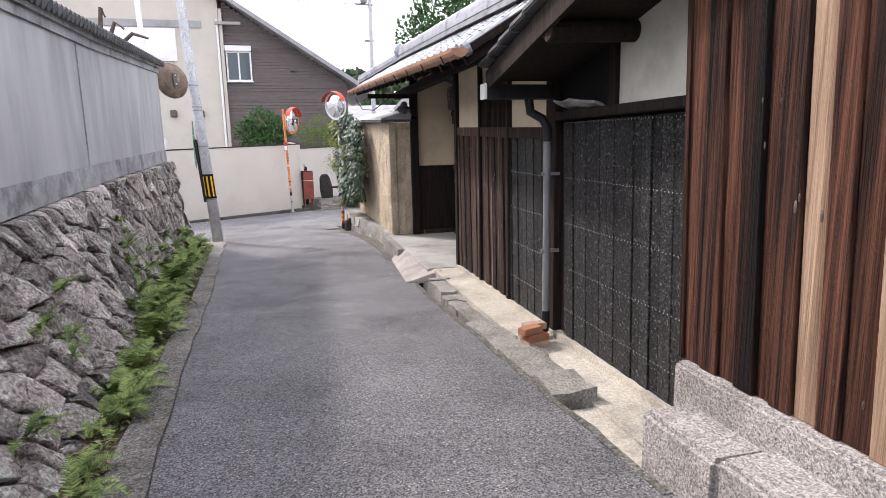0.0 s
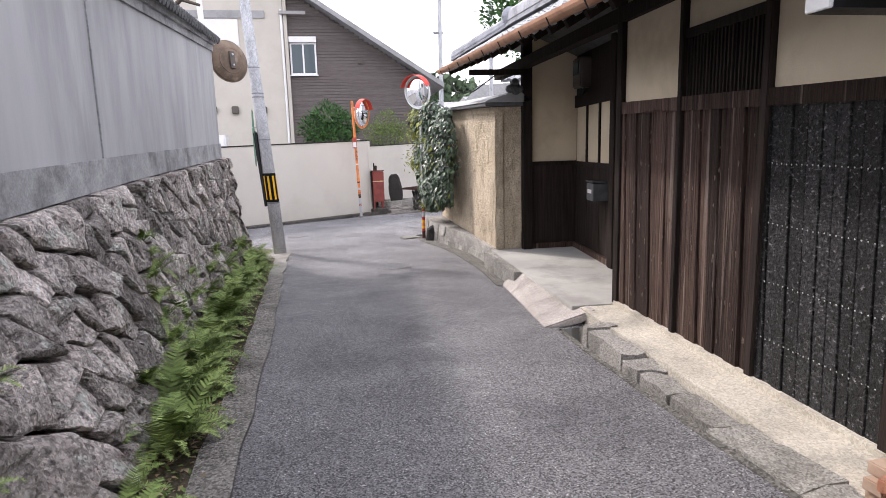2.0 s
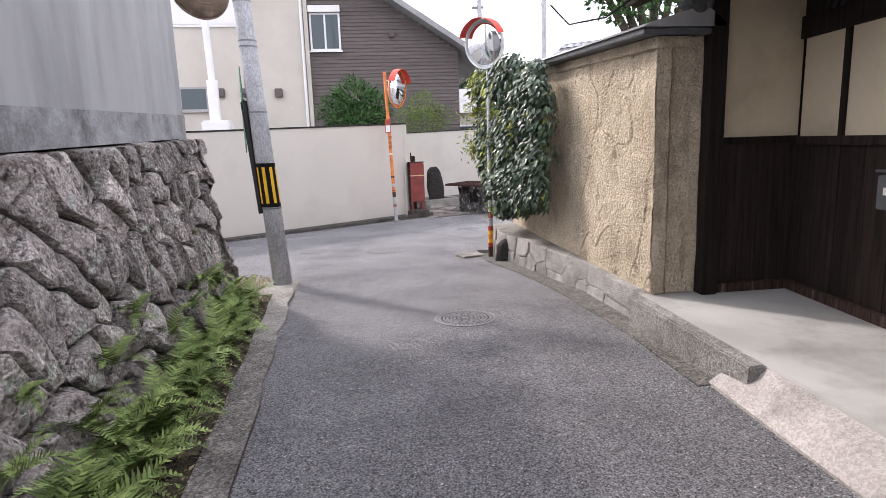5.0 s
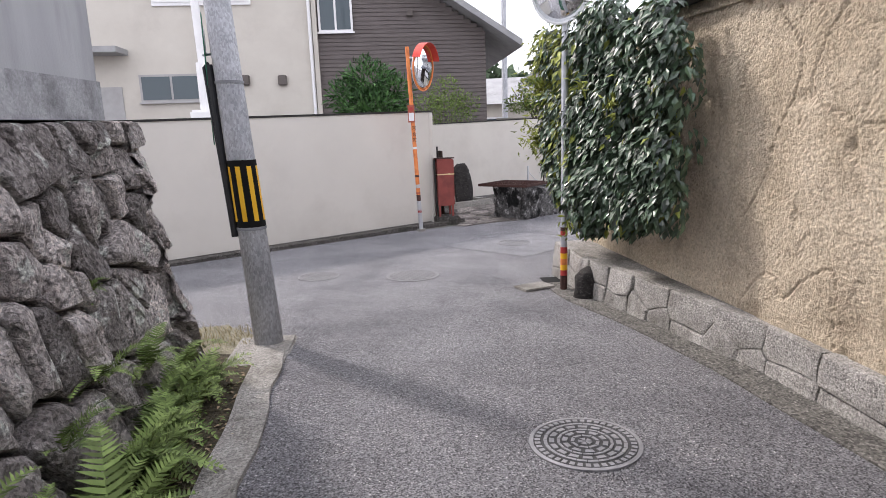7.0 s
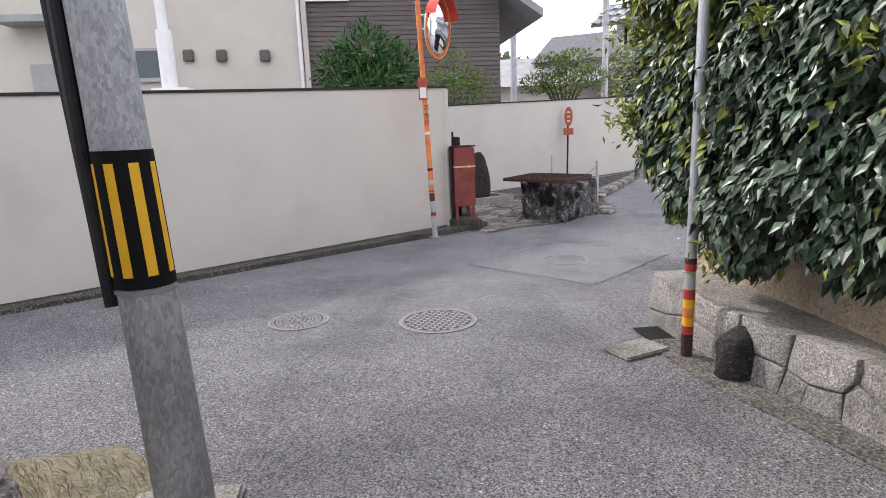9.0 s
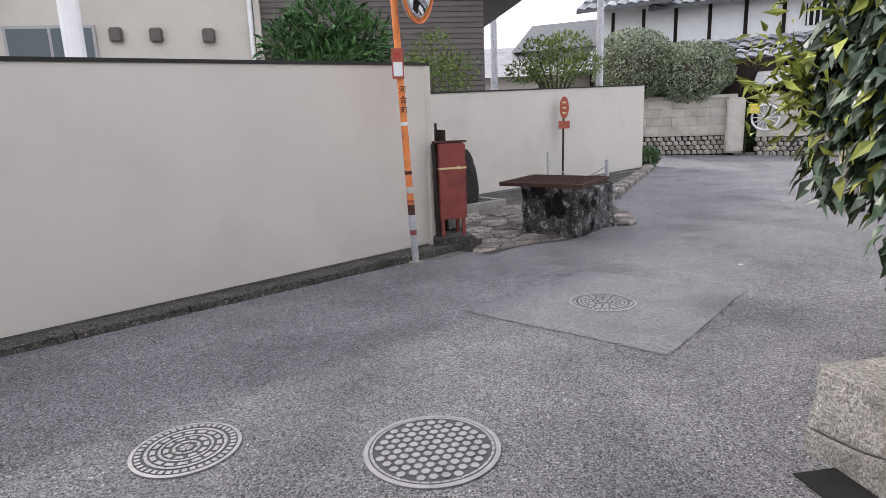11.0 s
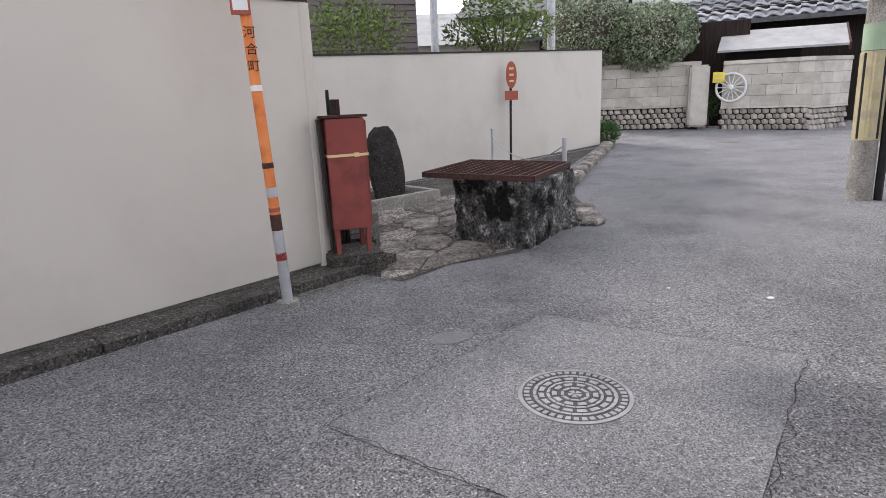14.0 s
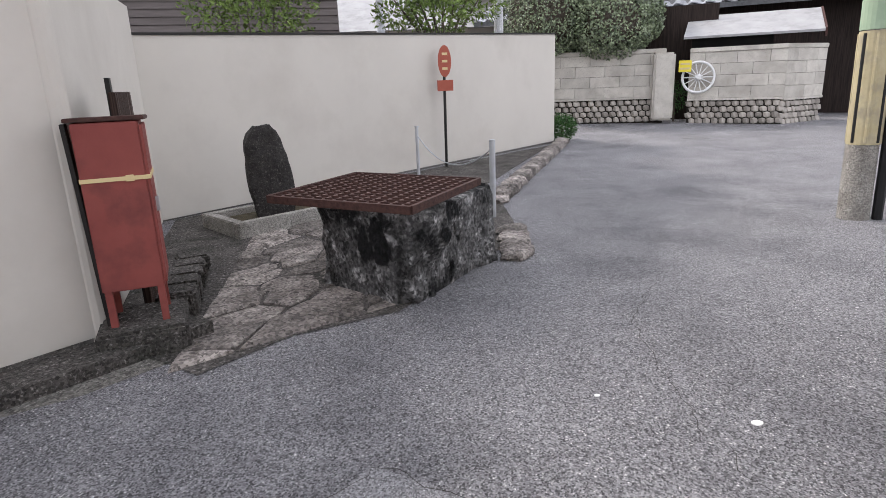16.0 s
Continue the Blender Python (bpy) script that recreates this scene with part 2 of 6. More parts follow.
LEAF_OLIVE = mat("olive_garden_leaf", (0.08, 0.13, 0.03), (0.17, 0.23, 0.06), 4, 0.55, vary=0.4, island=True)
LEAF_FAR = mat("far_wood_green", (0.05, 0.08, 0.045), (0.09, 0.12, 0.07), 0.2, 0.9, vary=0.3, island=True)
LITTER = mat("dry_leaf_litter", (0.12, 0.085, 0.05), (0.34, 0.26, 0.17), 6, 0.9, vary=0.5, island=True)
STRAW = mat("dry_straw", (0.30, 0.25, 0.13), (0.52, 0.46, 0.28), 5, 0.8, vary=0.35, island=True)
BARK = mat("grey_brown_bark", (0.06, 0.048, 0.038), (0.12, 0.10, 0.08), 14, 0.95, 0.8, 30)
SOIL = mat("damp_soil_and_litter", (0.035, 0.030, 0.02), (0.10, 0.085, 0.055), 14, 1.0, 1.0, 50, (0.13, 0.10, 0.05), 60, 0.5, bdist=0.03)
MOSS = mat("dry_grass_earth", (0.17, 0.15, 0.105), (0.33, 0.30, 0.22), 10, 1.0, 1.0, 40, (0.12, 0.14, 0.06), 30, 0.3, bdist=0.04)
PAPER_WHITE = mat("white_paint", (0.66, 0.66, 0.65), (0.72, 0.72, 0.71), 6, 0.55)
YELLOW_SIGN = mat("yellow_plastic_sign", (0.72, 0.60, 0.05), (0.78, 0.66, 0.08), 6, 0.5)
INK = mat("black_lettering", (0.015, 0.015, 0.015), (0.02, 0.02, 0.02), 6, 0.6)
STRAP = mat("pale_yellow_strap", (0.58, 0.46, 0.24), (0.64, 0.52, 0.29), 6, 0.6)
# near-black: shade inside openings and recesses, put into the colour
SHADE_BLACK = mat("interior_shade_black", (0.010, 0.010, 0.010), (0.016, 0.015, 0.014), 3, 0.9)
MIRROR_BACK = mat("weathered_brown_mirror_back", (0.10, 0.075, 0.058), (0.24, 0.175, 0.13), 5, 0.7, 0.3, 20, metal=0.1, stain=(0.33, 0.27, 0.22), stscale=4, stlow=0.55)
GARDEN_STONE = mat("pale_cut_garden_stone", (0.44, 0.41, 0.36), (0.58, 0.55, 0.49), 3.0, 0.9, 0.5, 50, (0.3, 0.28, 0.25), 60, 0.3, vary=0.12, stain=(0.34, 0.31, 0.27), stscale=1.6)
GUARD = mat("faded_yellow_guard", (0.40, 0.34, 0.2), (0.48, 0.42, 0.27), 6, 0.7, stain=(0.3, 0.27, 0.2), stscale=5)
SIGN_GREEN = mat("dark_green_sign", (0.02, 0.10, 0.06), (0.03, 0.14, 0.085), 6, 0.6)
SIGN_RED = mat("faded_red_sign", (0.30, 0.075, 0.05), (0.36, 0.10, 0.065), 7, 0.7)
GREEN_PAINT = mat("pale_green_band", (0.27, 0.36, 0.25), (0.33, 0.42, 0.30), 5, 0.7)


def plain(name, col, rough, metal=0.0, trans=0.0):
    m = bpy.data.materials.new(name)
    m.use_nodes = True
    b = m.node_tree.nodes["Principled BSDF"]
    b.inputs["Base Color"].default_value = (*col, 1)
    b.inputs["Roughness"].default_value, b.inputs["Metallic"].default_value = rough, metal
    b.inputs["Transmission Weight"].default_value = trans
    return m


MIRROR = plain("convex_mirror_glass", (0.82, 0.84, 0.86), 0.06, 1.0)
GLASS = plain("dark_window_glass", (0.05, 0.07, 0.08), 0.05)


# ---- building helpers ----
def part(name, bm, material, parent=None, label=""):
    me = bpy.data.meshes.new(name)
    bm.normal_update()
    bm.to_mesh(me)
    bm.free()
    me.materials.append(material)
    ob = new(name, me)
    if parent:
        ob.parent = parent
    if label:
        ob["label"] = label
    return ob


def thing(name, label, category, group="", kind=""):
    return tagged(new(name), label, category, group, kind)


def smooth(ob):
    ob.data.polygons.foreach_set("use_smooth", [True] * len(ob.data.polygons))
    return ob


def hexa(bm, pts):
    """A solid of eight corners: four below, four above, in the same order."""
    v = [bm.verts.new(p) for p in pts]
    for f in ((3, 2, 1, 0), (4, 5, 6, 7), (0, 1, 5, 4), (1, 2, 6, 5), (2, 3, 7, 6), (3, 0, 4, 7)):
        bm.faces.new([v[i] for i in f])
    return v


def box(bm, x0, x1, y0, y1, z0, z1, m=None):
    p = [(x0, y0, z0), (x1, y0, z0), (x1, y1, z0), (x0, y1, z0), (x0, y0, z1), (x1, y0, z1), (x1, y1, z1), (x0, y1, z1)]
    return hexa(bm, [m @ Vector(q) for q in p] if m else p)


def B(x0, x1, y0, y1, z0, z1, m=None, bevel=0.0):
    bm = bmesh.new()
    box(bm, x0, x1, y0, y1, z0, z1, m)
    bmesh.ops.recalc_face_normals(bm, faces=bm.faces)
    if bevel:
        bmesh.ops.bevel(bm, geom=bm.edges[:], offset=bevel, segments=2, affect="EDGES")
    return bm


def strip(a, b, w, za, zb, bevel=0.0):
    """An upright slab from a to b in plan, w thick to the left of the way; za, zb: (bottom, top) at each end."""
    a, b = Vector(a), Vector(b)
    d = (b - a).normalized()
    n = Vector((-d.y, d.x)) * w
    pl = [a, b, b + n, a + n]
    zz = [za, zb, zb, za]
    bm = bmesh.new()
    hexa(bm, [(*p, z[0]) for p, z in zip(pl, zz)] + [(*p, z[1]) for p, z in zip(pl, zz)])
    bmesh.ops.recalc_face_normals(bm, faces=bm.faces)
    if bevel:
        bmesh.ops.bevel(bm, geom=bm.edges[:], offset=bevel, segments=2, affect="EDGES")
    return bm


def tube(bm, pts, radii, seg=12, cap=True):
    """A round bar along points, with a radius at each."""
    rings = []
    pts = [Vector(p) for p in pts]
    ref = None
    for i, p in enumerate(pts):
        d = (pts[min(i + 1, len(pts) - 1)] - pts[max(i - 1, 0)]).normalized()
        if ref is None:
            ref = d.orthogonal().normalized()
        u = (ref - d * ref.dot(d)).normalized()
        ref = u
        w = d.cross(u)
        r = radii if isinstance(radii, (int, float)) else radii[i]
        rings.append([bm.verts.new(p + (u * math.cos(a) + w * math.sin(a)) * r) for a in (2 * math.pi * k / seg for k in range(seg))])
    for r0, r1 in zip(rings, rings[1:]):
        for k in range(seg):
            bm.faces.new((r0[k], r0[(k + 1) % seg], r1[(k + 1) % seg], r1[k]))
    if cap:
        bm.faces.new(rings[0][::-1])
        bm.faces.new(rings[-1])
    return bm


def T(pts, radii, seg=12):
    return tube(bmesh.new(), pts, radii, seg)


def lathe(prof, seg=24, m=None):
    """A turned shape from (radius, height) pairs round z."""
    bm = bmesh.new()
    rings = []
    for r, z in prof:
        rings.append([bm.verts.new((r * math.cos(2 * math.pi * k / seg), r * math.sin(2 * math.pi * k / seg), z)) for k in range(seg)])
    for r0, r1 in zip(rings, rings[1:]):
        for k in range(seg):
            bm.faces.new((r0[k], r0[(k + 1) % seg], r1[(k + 1) % seg], r1[k]))
    bm.faces.new(rings[0][::-1])
    bm.faces.new(rings[-1])
    if m:
        bm.transform(m)
    return bm


GROUND_Y = (-30, -5, 0, 4, 8, 11, 14, 16, 21, 24, 31, 38, 60, 4000)
GROUND_Z = (1.4, 0.25, 0, -0.22, -0.43, -0.53, -0.62, -0.68, -0.73, -0.79, -0.66, -0.45, -0.45, -0.45)


def gz(y):
    return float(np.mean(np.interp((y - 0.8, y - 0.4, y, y + 0.4, y + 0.8), GROUND_Y, GROUND_Z)))


def sheet(line, w, over, thick=0.25, slope=0.0):
    """A flat strip over the ground: line of (x of its left side, y), its width (or widths), and the height of its top over the ground."""
    bm = bmesh.new()
    prev = None
    for i, (x, y) in enumerate(line):
        ww = w[i] if isinstance(w, (list, tuple)) else w
        o = over[i] if isinstance(over, (list, tuple)) else over
        z = gz(y) + o
        ring = [bm.verts.new(p) for p in ((x, y, z), (x + ww, y, z + slope), (x + ww, y, z - thick), (x, y, z - thick))]
        if prev:
            for k in range(4):
                bm.faces.new((prev[k], prev[(k + 1) % 4], ring[(k + 1) % 4], ring[k]))
        else:
            bm.faces.new(ring)
        prev = ring
    bm.faces.new(prev[::-1])
    bmesh.ops.recalc_face_normals(bm, faces=bm.faces)
    return bm


def along(line, y):
    return float(np.interp(y, [p[1] for p in line], [p[0] for p in line]))


def steps(a, b, n):
    return [a + (b - a) * i / n for i in range(n + 1)]

# ---- ground ----
EDGE_L = ((-0.55, -6), (-0.62, 0), (-0.78, 3), (-0.95, 5.3), (-1.12, 8.5), (-1.36, 12), (-1.46, 13.7), (-1.56, 14.7))
FOOT_L = ((-1.0, -6), (-1.0, 0), (-1.2, 3), (-1.5, 5.8), (-1.98, 9.5), (-2.1, 12.4), (-2.28, 14.2), (-2.4, 15))
TOP_L = ((-1.9, -6), (-1.9, 0), (-2.05, 3), (-2.2, 6), (-2.4, 9), (-2.46, 12), (-2.5, 14), (-2.5, 15))


def ground_sheet():
    xs = [-3000, -400, -80, -30, -15, -10, -7] + steps(-5, 1.62, 24) + [1.8, 1.98] + steps(2.4, 11, 22) + [14, 20, 30, 60, 300, 3000]
    ys = [-3000, -300, -60, -30, -15] + steps(-8, 7.72, 40) + [7.9, 8.06] + steps(8.5, 34, 70) + [36, 38, 42, 50, 70, 120, 400, 3000]
    bm = bmesh.new()
    g = [[bm.verts.new((x, y, gz(y))) for x in xs] for y in ys]
    for j in range(len(ys) - 1):
        for i in range(len(xs) - 1):
            cx, cy = (xs[i] + xs[i + 1]) / 2, (ys[j] + ys[j + 1]) / 2
            if 1.62 < cx < 2.39 and 2.2 < cy < 8.06:
                continue
            bm.faces.new((g[j][i], g[j][i + 1], g[j + 1][i + 1], g[j + 1][i]))
    return bm


tagged(part("ground", ground_sheet(), ASPHALT), "grey worn asphalt lane with pale aggregate specks", "ground", kind="structure")

ys = steps(-6, 14.6, 40)
ysa, ysb = steps(-6, 12.0, 36), steps(12.0, 14.6, 14)
for nm, yy_, ov, mt_, lab in (("kerb_left", ysa, 0.03, EDGING, "low worn concrete edging strip beside fern verge"), ("kerb_left_end", ysb, 0.03, CONCRETE, "pale worn concrete kerb strip by the pole")):
    tagged(part(nm, sheet([(along(EDGE_L, y) - 0.22 + 0.012 * math.sin(y * 5), y) for y in yy_], [0.22 + 0.03 * noise.noise(Vector((y * 2.5, 0, 0))) for y in yy_], ov), mt_), lab, "kerb", kind="structure")
tagged(part("verge", sheet([(along(FOOT_L, y) - 0.25, y) for y in ys], [along(EDGE_L, y) - 0.2 - along(FOOT_L, y) + 0.26 for y in ys], 0.008), SOIL),
       "damp soil strip with leaf litter at wall foot", "verge", kind="structure")

# ---- white boundary walls ----
WA0, WA1 = Vector((-9.0, 15.7)), Vector((0.42, 22.12))


def wall_a_z(s):
    return 1.30 + 0.28 * s


def shift(p, d):
    return (p[0] + d[0], p[1] + d[1])


da = (WA1 - WA0).normalized()
na = Vector((-da.y, da.x))
wall = thing("wall_white_near", "cream rendered boundary wall with black metal capping", "wall", kind="structure")
part("render", strip(WA0, WA1, 0.17, (-0.69, wall_a_z(0)), (-0.67, wall_a_z(1))), WHITE_WALL, wall)
part("capping", strip(WA0 - na * 0.015, WA1 - na * 0.015 + da * 0.01, 0.2, (wall_a_z(0), wall_a_z(0) + 0.035), (wall_a_z(1), wall_a_z(1) + 0.035)), BLACK_TRIM, wall, "black metal capping")
part("plinth", strip(WA0 + na * 0.012, WA1 + na * 0.012 - da * 0.005, 0.14, (-1.0, -0.69), (-1.0, -0.67)), GRAVEL_BAND, wall, "dark pebble-dash plinth")
part("render", strip(WA1 + na * 0.02, (0.16, 26.0), 0.17, (-0.69, 1.575), (-0.75, 1.7)), WHITE_WALL, wall)

WB0, WB1 = Vector((-1.0, 25.28)), Vector((7.7, 30.7))
db = (WB1 - WB0).normalized()
nb = Vector((-db.y, db.x))
wall = thing("wall_white_far", "long cream rendered wall behind the stone well", "wall", kind="structure")
part("render", strip(WB0, WB1, 0.17, (-0.75, 1.36), (-0.62, 1.66)), WHITE_WALL, wall)
part("corner", T([(WA1.x - 0.05, WA1.y + 0.03, -0.72), (WA1.x - 0.05, WA1.y + 0.03, 1.57)], 0.075, 16), WHITE_WALL, bpy.data.objects["wall_white_near"])
part("capping", strip(WB0 - nb * 0.015, WB1 - nb * 0.015 + db * 0.01, 0.2, (1.36, 1.39), (1.66, 1.69)), BLACK_TRIM, wall, "black metal capping")
part("plinth", strip(WB0 + nb * 0.012, WB1 + nb * 0.012 - db * 0.005, 0.14, (-1.2, -0.75), (-1.2, -0.62)), GRAVEL_BAND, wall)
part("render", strip(WB1 - db * 0.17 + nb * 0.165, WB1 - db * 0.17 + nb * 6, -0.17, (-0.62, 1.66), (-0.5, 1.8)), WHITE_WALL, wall)

# ---- grey plaster wall on stones ----
wall = thing("wall_grey_plaster", "weathered grey plaster wall above field stones", "wall", kind="structure")


def face_strip(line_fn, ys, z0, z1, thick, off=0.0):
    bm = bmesh.new()
    prev = None
    for y in ys:
        x = line_fn(y) + off
        ring = [bm.verts.new(p) for p in ((x, y, z0(y)), (x, y, z1(y)), (x - thick, y, z1(y)), (x - thick, y, z0(y)))]
        if prev:
            for k in range(4):
                bm.faces.new((prev[k], prev[(k + 1) % 4], ring[(k + 1) % 4], ring[k]))
        else:
            bm.faces.new(ring)
        prev = ring
    bm.faces.new(prev[::-1])
    bmesh.ops.recalc_face_normals(bm, faces=bm.faces)
    return bm


def stone_top(y):
    return 0.82 + 0.031 * y


def plaster_top(y):
    return 2.36 + 0.05 * y


GL = lambda y: along(TOP_L, y)
ysl = steps(-6, 13.85, 24)
part("plaster", face_strip(GL, ysl, lambda y: stone_top(y) + 0.25, plaster_top, 0.3), GREY_PLASTER, wall)
part("band", face_strip(GL, ysl, stone_top, lambda y: stone_top(y) + 0.25, 0.32, 0.02), GREY_BAND, wall, "darker stained render band")
part("eave_board", face_strip(GL, ysl, plaster_top, lambda y: plaster_top(y) + 0.10, 0.36, 0.03), GREY_BAND, wall)
part("eave_board", face_strip(GL, ysl, lambda y: plaster_top(y) + 0.10, lambda y: plaster_top(y) + 0.20, 0.42, 0.07), GREY_BAND, wall)

bm = face_strip(lambda y: along(FOOT_L, y) - 0.14, steps(-6, 14.2, 24), lambda y: gz(y) - 0.3, stone_top, 0.6)
for v in bm.verts:
    f = (v.co.z - gz(v.co.y)) / (stone_top(v.co.y) - gz(v.co.y))
    if f > 0.5:
        v.co.x += along(TOP_L, v.co.y) - 0.04 - along(FOOT_L, v.co.y) + 0.14 - 0.05
stone_wall = tagged(part("wall_stone", bm, STONE_JOINT), "battered dry field-stone retaining wall with ferns", "wall", kind="structure")

# ---- masonry ----
def clip_cell(poly, site, other):
    """The part of a polygon nearer to site than to other."""
    mx, my = (site[0] + other[0]) / 2, (site[1] + other[1]) / 2
    nx, ny = other[0] - site[0], other[1] - site[1]
    out = []
    for k in range(len(poly)):
        p, q = poly[k], poly[(k + 1) % len(poly)]
        dp, dq = (p[0] - mx) * nx + (p[1] - my) * ny, (q[0] - mx) * nx + (q[1] - my) * ny
        if dp <= 0:
            out.append(p)
        if dp * dq < 0:
            t = dp / (dp - dq)
            out.append((p[0] + (q[0] - p[0]) * t, p[1] + (q[1] - p[1]) * t))
    return out


def masonry(parent, sites, H, point, material, p0, p1, fill, lean, u0, u1, seed=11):
    """Fitted stones, one object each, from sites on a face that point(u, w, out) maps into the place."""
    r = random.Random(seed)
    for i, a in enumerate(sites):
        poly = [(max(u0, a[0] - 0.6), max(-0.02, a[1] - 0.6)), (min(u1, a[0] + 0.6), max(-0.02, a[1] - 0.6)), (min(u1, a[0] + 0.6), min(H, a[1] + 0.6)), (max(u0, a[0] - 0.6), min(H, a[1] + 0.6))]
        for j, b in enumerate(sites):
            if j != i and abs(b[0] - a[0]) < 1.25 and abs(b[1] - a[1]) < 1.25:
                poly = clip_cell(poly, a, b)
        if len(poly) < 3:
            continue
        cx, cy = sum(p[0] for p in poly) / len(poly), sum(p[1] for p in poly) / len(poly)
        pts = []
        for k in range(len(poly)):
            p, q = poly[k], poly[(k + 1) % len(poly)]
            pts.append(p)
            d = math.hypot(q[0] - p[0], q[1] - p[1])
            if d > 0.12:
                mx, my = (p[0] + q[0]) / 2, (p[1] + q[1]) / 2
                wob = 0.16 * d * noise.noise(Vector((mx * 5, my * 5, 2)))
                pts.append((mx - (q[1] - p[1]) / d * wob * 0.0 + wob * 0.5, my + wob * 0.5))
        proud = r.uniform(p0, p1)
        ta, tb = r.uniform(-lean, lean), r.uniform(-lean, lean)
        bm = bmesh.new()
        rings = []
        for f, o in ((fill, -0.1), (fill - 0.015, proud * 0.4), (fill - 0.13, proud * 0.9), (0.45, proud * 1.05)):
            ring = []
            for p in pts:
                u, w = cx + (p[0] - cx) * f, cy + (p[1] - cy) * f
                d = o + (0 if o < 0 else (u - cx) * ta + (w - cy) * tb + p1 * 0.4 * noise.noise(Vector((u * 9, w * 9, i))))
                ring.append(bm.verts.new(point(u, w, d)))
            rings.append(ring)
        n = len(pts)
        for ra, rb in zip(rings, rings[1:]):
            for k in range(n):
                bm.faces.new((ra[k], ra[(k + 1) % n], rb[(k + 1) % n], rb[k]))
        bm.faces.new(rings[-1])
        bmesh.ops.recalc_face_normals(bm, faces=bm.faces)
        part("stone", bm, material, parent)


# ---- right-hand lane houses ----
rng = random.Random(7)
FLOOR_R = -0.29
LEAN_Y = 0.034


def knots(bm, x, y0, y1, z0, z1, n):
    for _ in range(n):
        y, z, r = rng.uniform(y0 + 0.02, y1 - 0.02), rng.uniform(z0, z1), rng.uniform(0.004, 0.011)
        ring = [bm.verts.new((x, y + r * math.cos(a) * 0.8, z + r * 2.6 * math.sin(a))) for a in (k * math.pi / 4 for k in range(8))]
        mid = bm.verts.new((x - 0.006, y, z))
        for k in range(8):
            bm.faces.new((ring[(k + 1) % 8], ring[k], mid))


def board_wall(parent, x, y0, y1, zb, zt, width, material, thick=0.025, knot=0, pale=(), lap=0.006):
    """Upright boards on a wall that faces the lane; zb and zt give heights along y."""
    y, i = y0, 0
    kb = bmesh.new()
    while y < y1 - 0.03:
        w = min(width * rng.uniform(0.8, 1.2), y1 - y)
        if y1 - y - w < 0.05:
            w = y1 - y
        off = rng.uniform(0, 0.008) + (lap if i % 2 else 0)
        bm = bmesh.new()
        ya, yb = y + 0.003, y + w - 0.003
        hexa(bm, [(x - off, ya, zb(ya)), (x - off, yb, zb(yb)), (x + thick, yb, zb(yb)), (x + thick, ya, zb(ya)),
                  (x - off, ya + LEAN_Y * (zt(ya) - zb(ya)), zt(ya)), (x - off, yb + LEAN_Y * (zt(yb) - zb(yb)), zt(yb)), (x + thick, yb + LEAN_Y * (zt(yb) - zb(yb)), zt(yb)), (x + thick, ya + LEAN_Y * (zt(ya) - zb(ya)), zt(ya))])
        bmesh.ops.recalc_face_normals(bm, faces=bm.faces)
        bmesh.ops.bevel(bm, geom=[e for e in bm.edges if abs(e.verts[0].co.z - e.verts[1].co.z) > 0.3], offset=0.004, segments=1, affect="EDGES")
        part("board", bm, WOOD_PALE if i in pale else material, parent)
        if knot:
            knots(kb, x - off - 0.002, ya, yb, zb(ya) + 0.1, zt(ya) - 0.1, knot)
        y += w
        i += 1
    if knot:
        tagged(part("knot", kb, KNOT, parent, "pale worn knots"), kind="stuff")


def nail_rows(parent, x, y0, y1, rows, gap=0.042):
    bm = bmesh.new()
    for z in rows:
        for k in range(int((y1 - y0) / gap)):
            y = y0 + (k + 0.5) * gap
            zz = z + 0.012 * (y - y0) + rng.uniform(-0.004, 0.004)
            r = 0.0065
            v = [bm.verts.new((x, y + r * c, zz + r * s)) for c, s in ((1, 0), (0, 1), (-1, 0), (0, -1))]
            m = bm.verts.new((x - 0.004, y, zz))
            for q in range(4):
                bm.faces.new((v[(q + 1) % 4], v[q], m))
    tagged(part("nail_row", bm, NAIL, parent, "rows of bright nail heads"), kind="stuff")


# nearest storehouse clad in red-brown boards
wall = thing("wall_storehouse", "red-brown weathered cedar board wall on granite footing", "wall", kind="structure")
part("core", B(2.03, 2.34, -5, 2.62, 0.3, 4.2), WOOD_DARK, wall)
board_wall(wall, 2.0, -4.9, 2.66, lambda y: 0.34, lambda y: 4.2, 0.105, WOOD_RED, 0.03, 3, pale=(60, 61, 64), lap=0.018)
bm = B(1.985, 2.36, 2.655, 2.685, 0.34, 4.2)
for v in bm.verts:
    v.co.y += LEAN_Y * (v.co.z - 0.34)
part("corner_board", bm, WOOD_RED, wall)
footing = thing("footing", "speckled granite footing blocks under the board wall", "footing", kind="structure")
y = -4.9
while y < 2.6:
    w = 1.05 if y + 1.05 < 2.4 else 2.66 - y
    part("block", B(1.93, 2.36, y + 0.004, y + w - 0.004, -0.4, 0.335, bevel=0.02), GRANITE, footing)
    y += w
y = -4.9
for w in (1.3, 1.2, 1.25, 1.2, 1.15, 0.75, 0.55):
    part("block", B(1.64, 1.928, y + 0.004, y + w - 0.004, -0.4, 0.20 if y < 1.9 else 0.17, bevel=0.025), GRANITE, footing)
    y += w

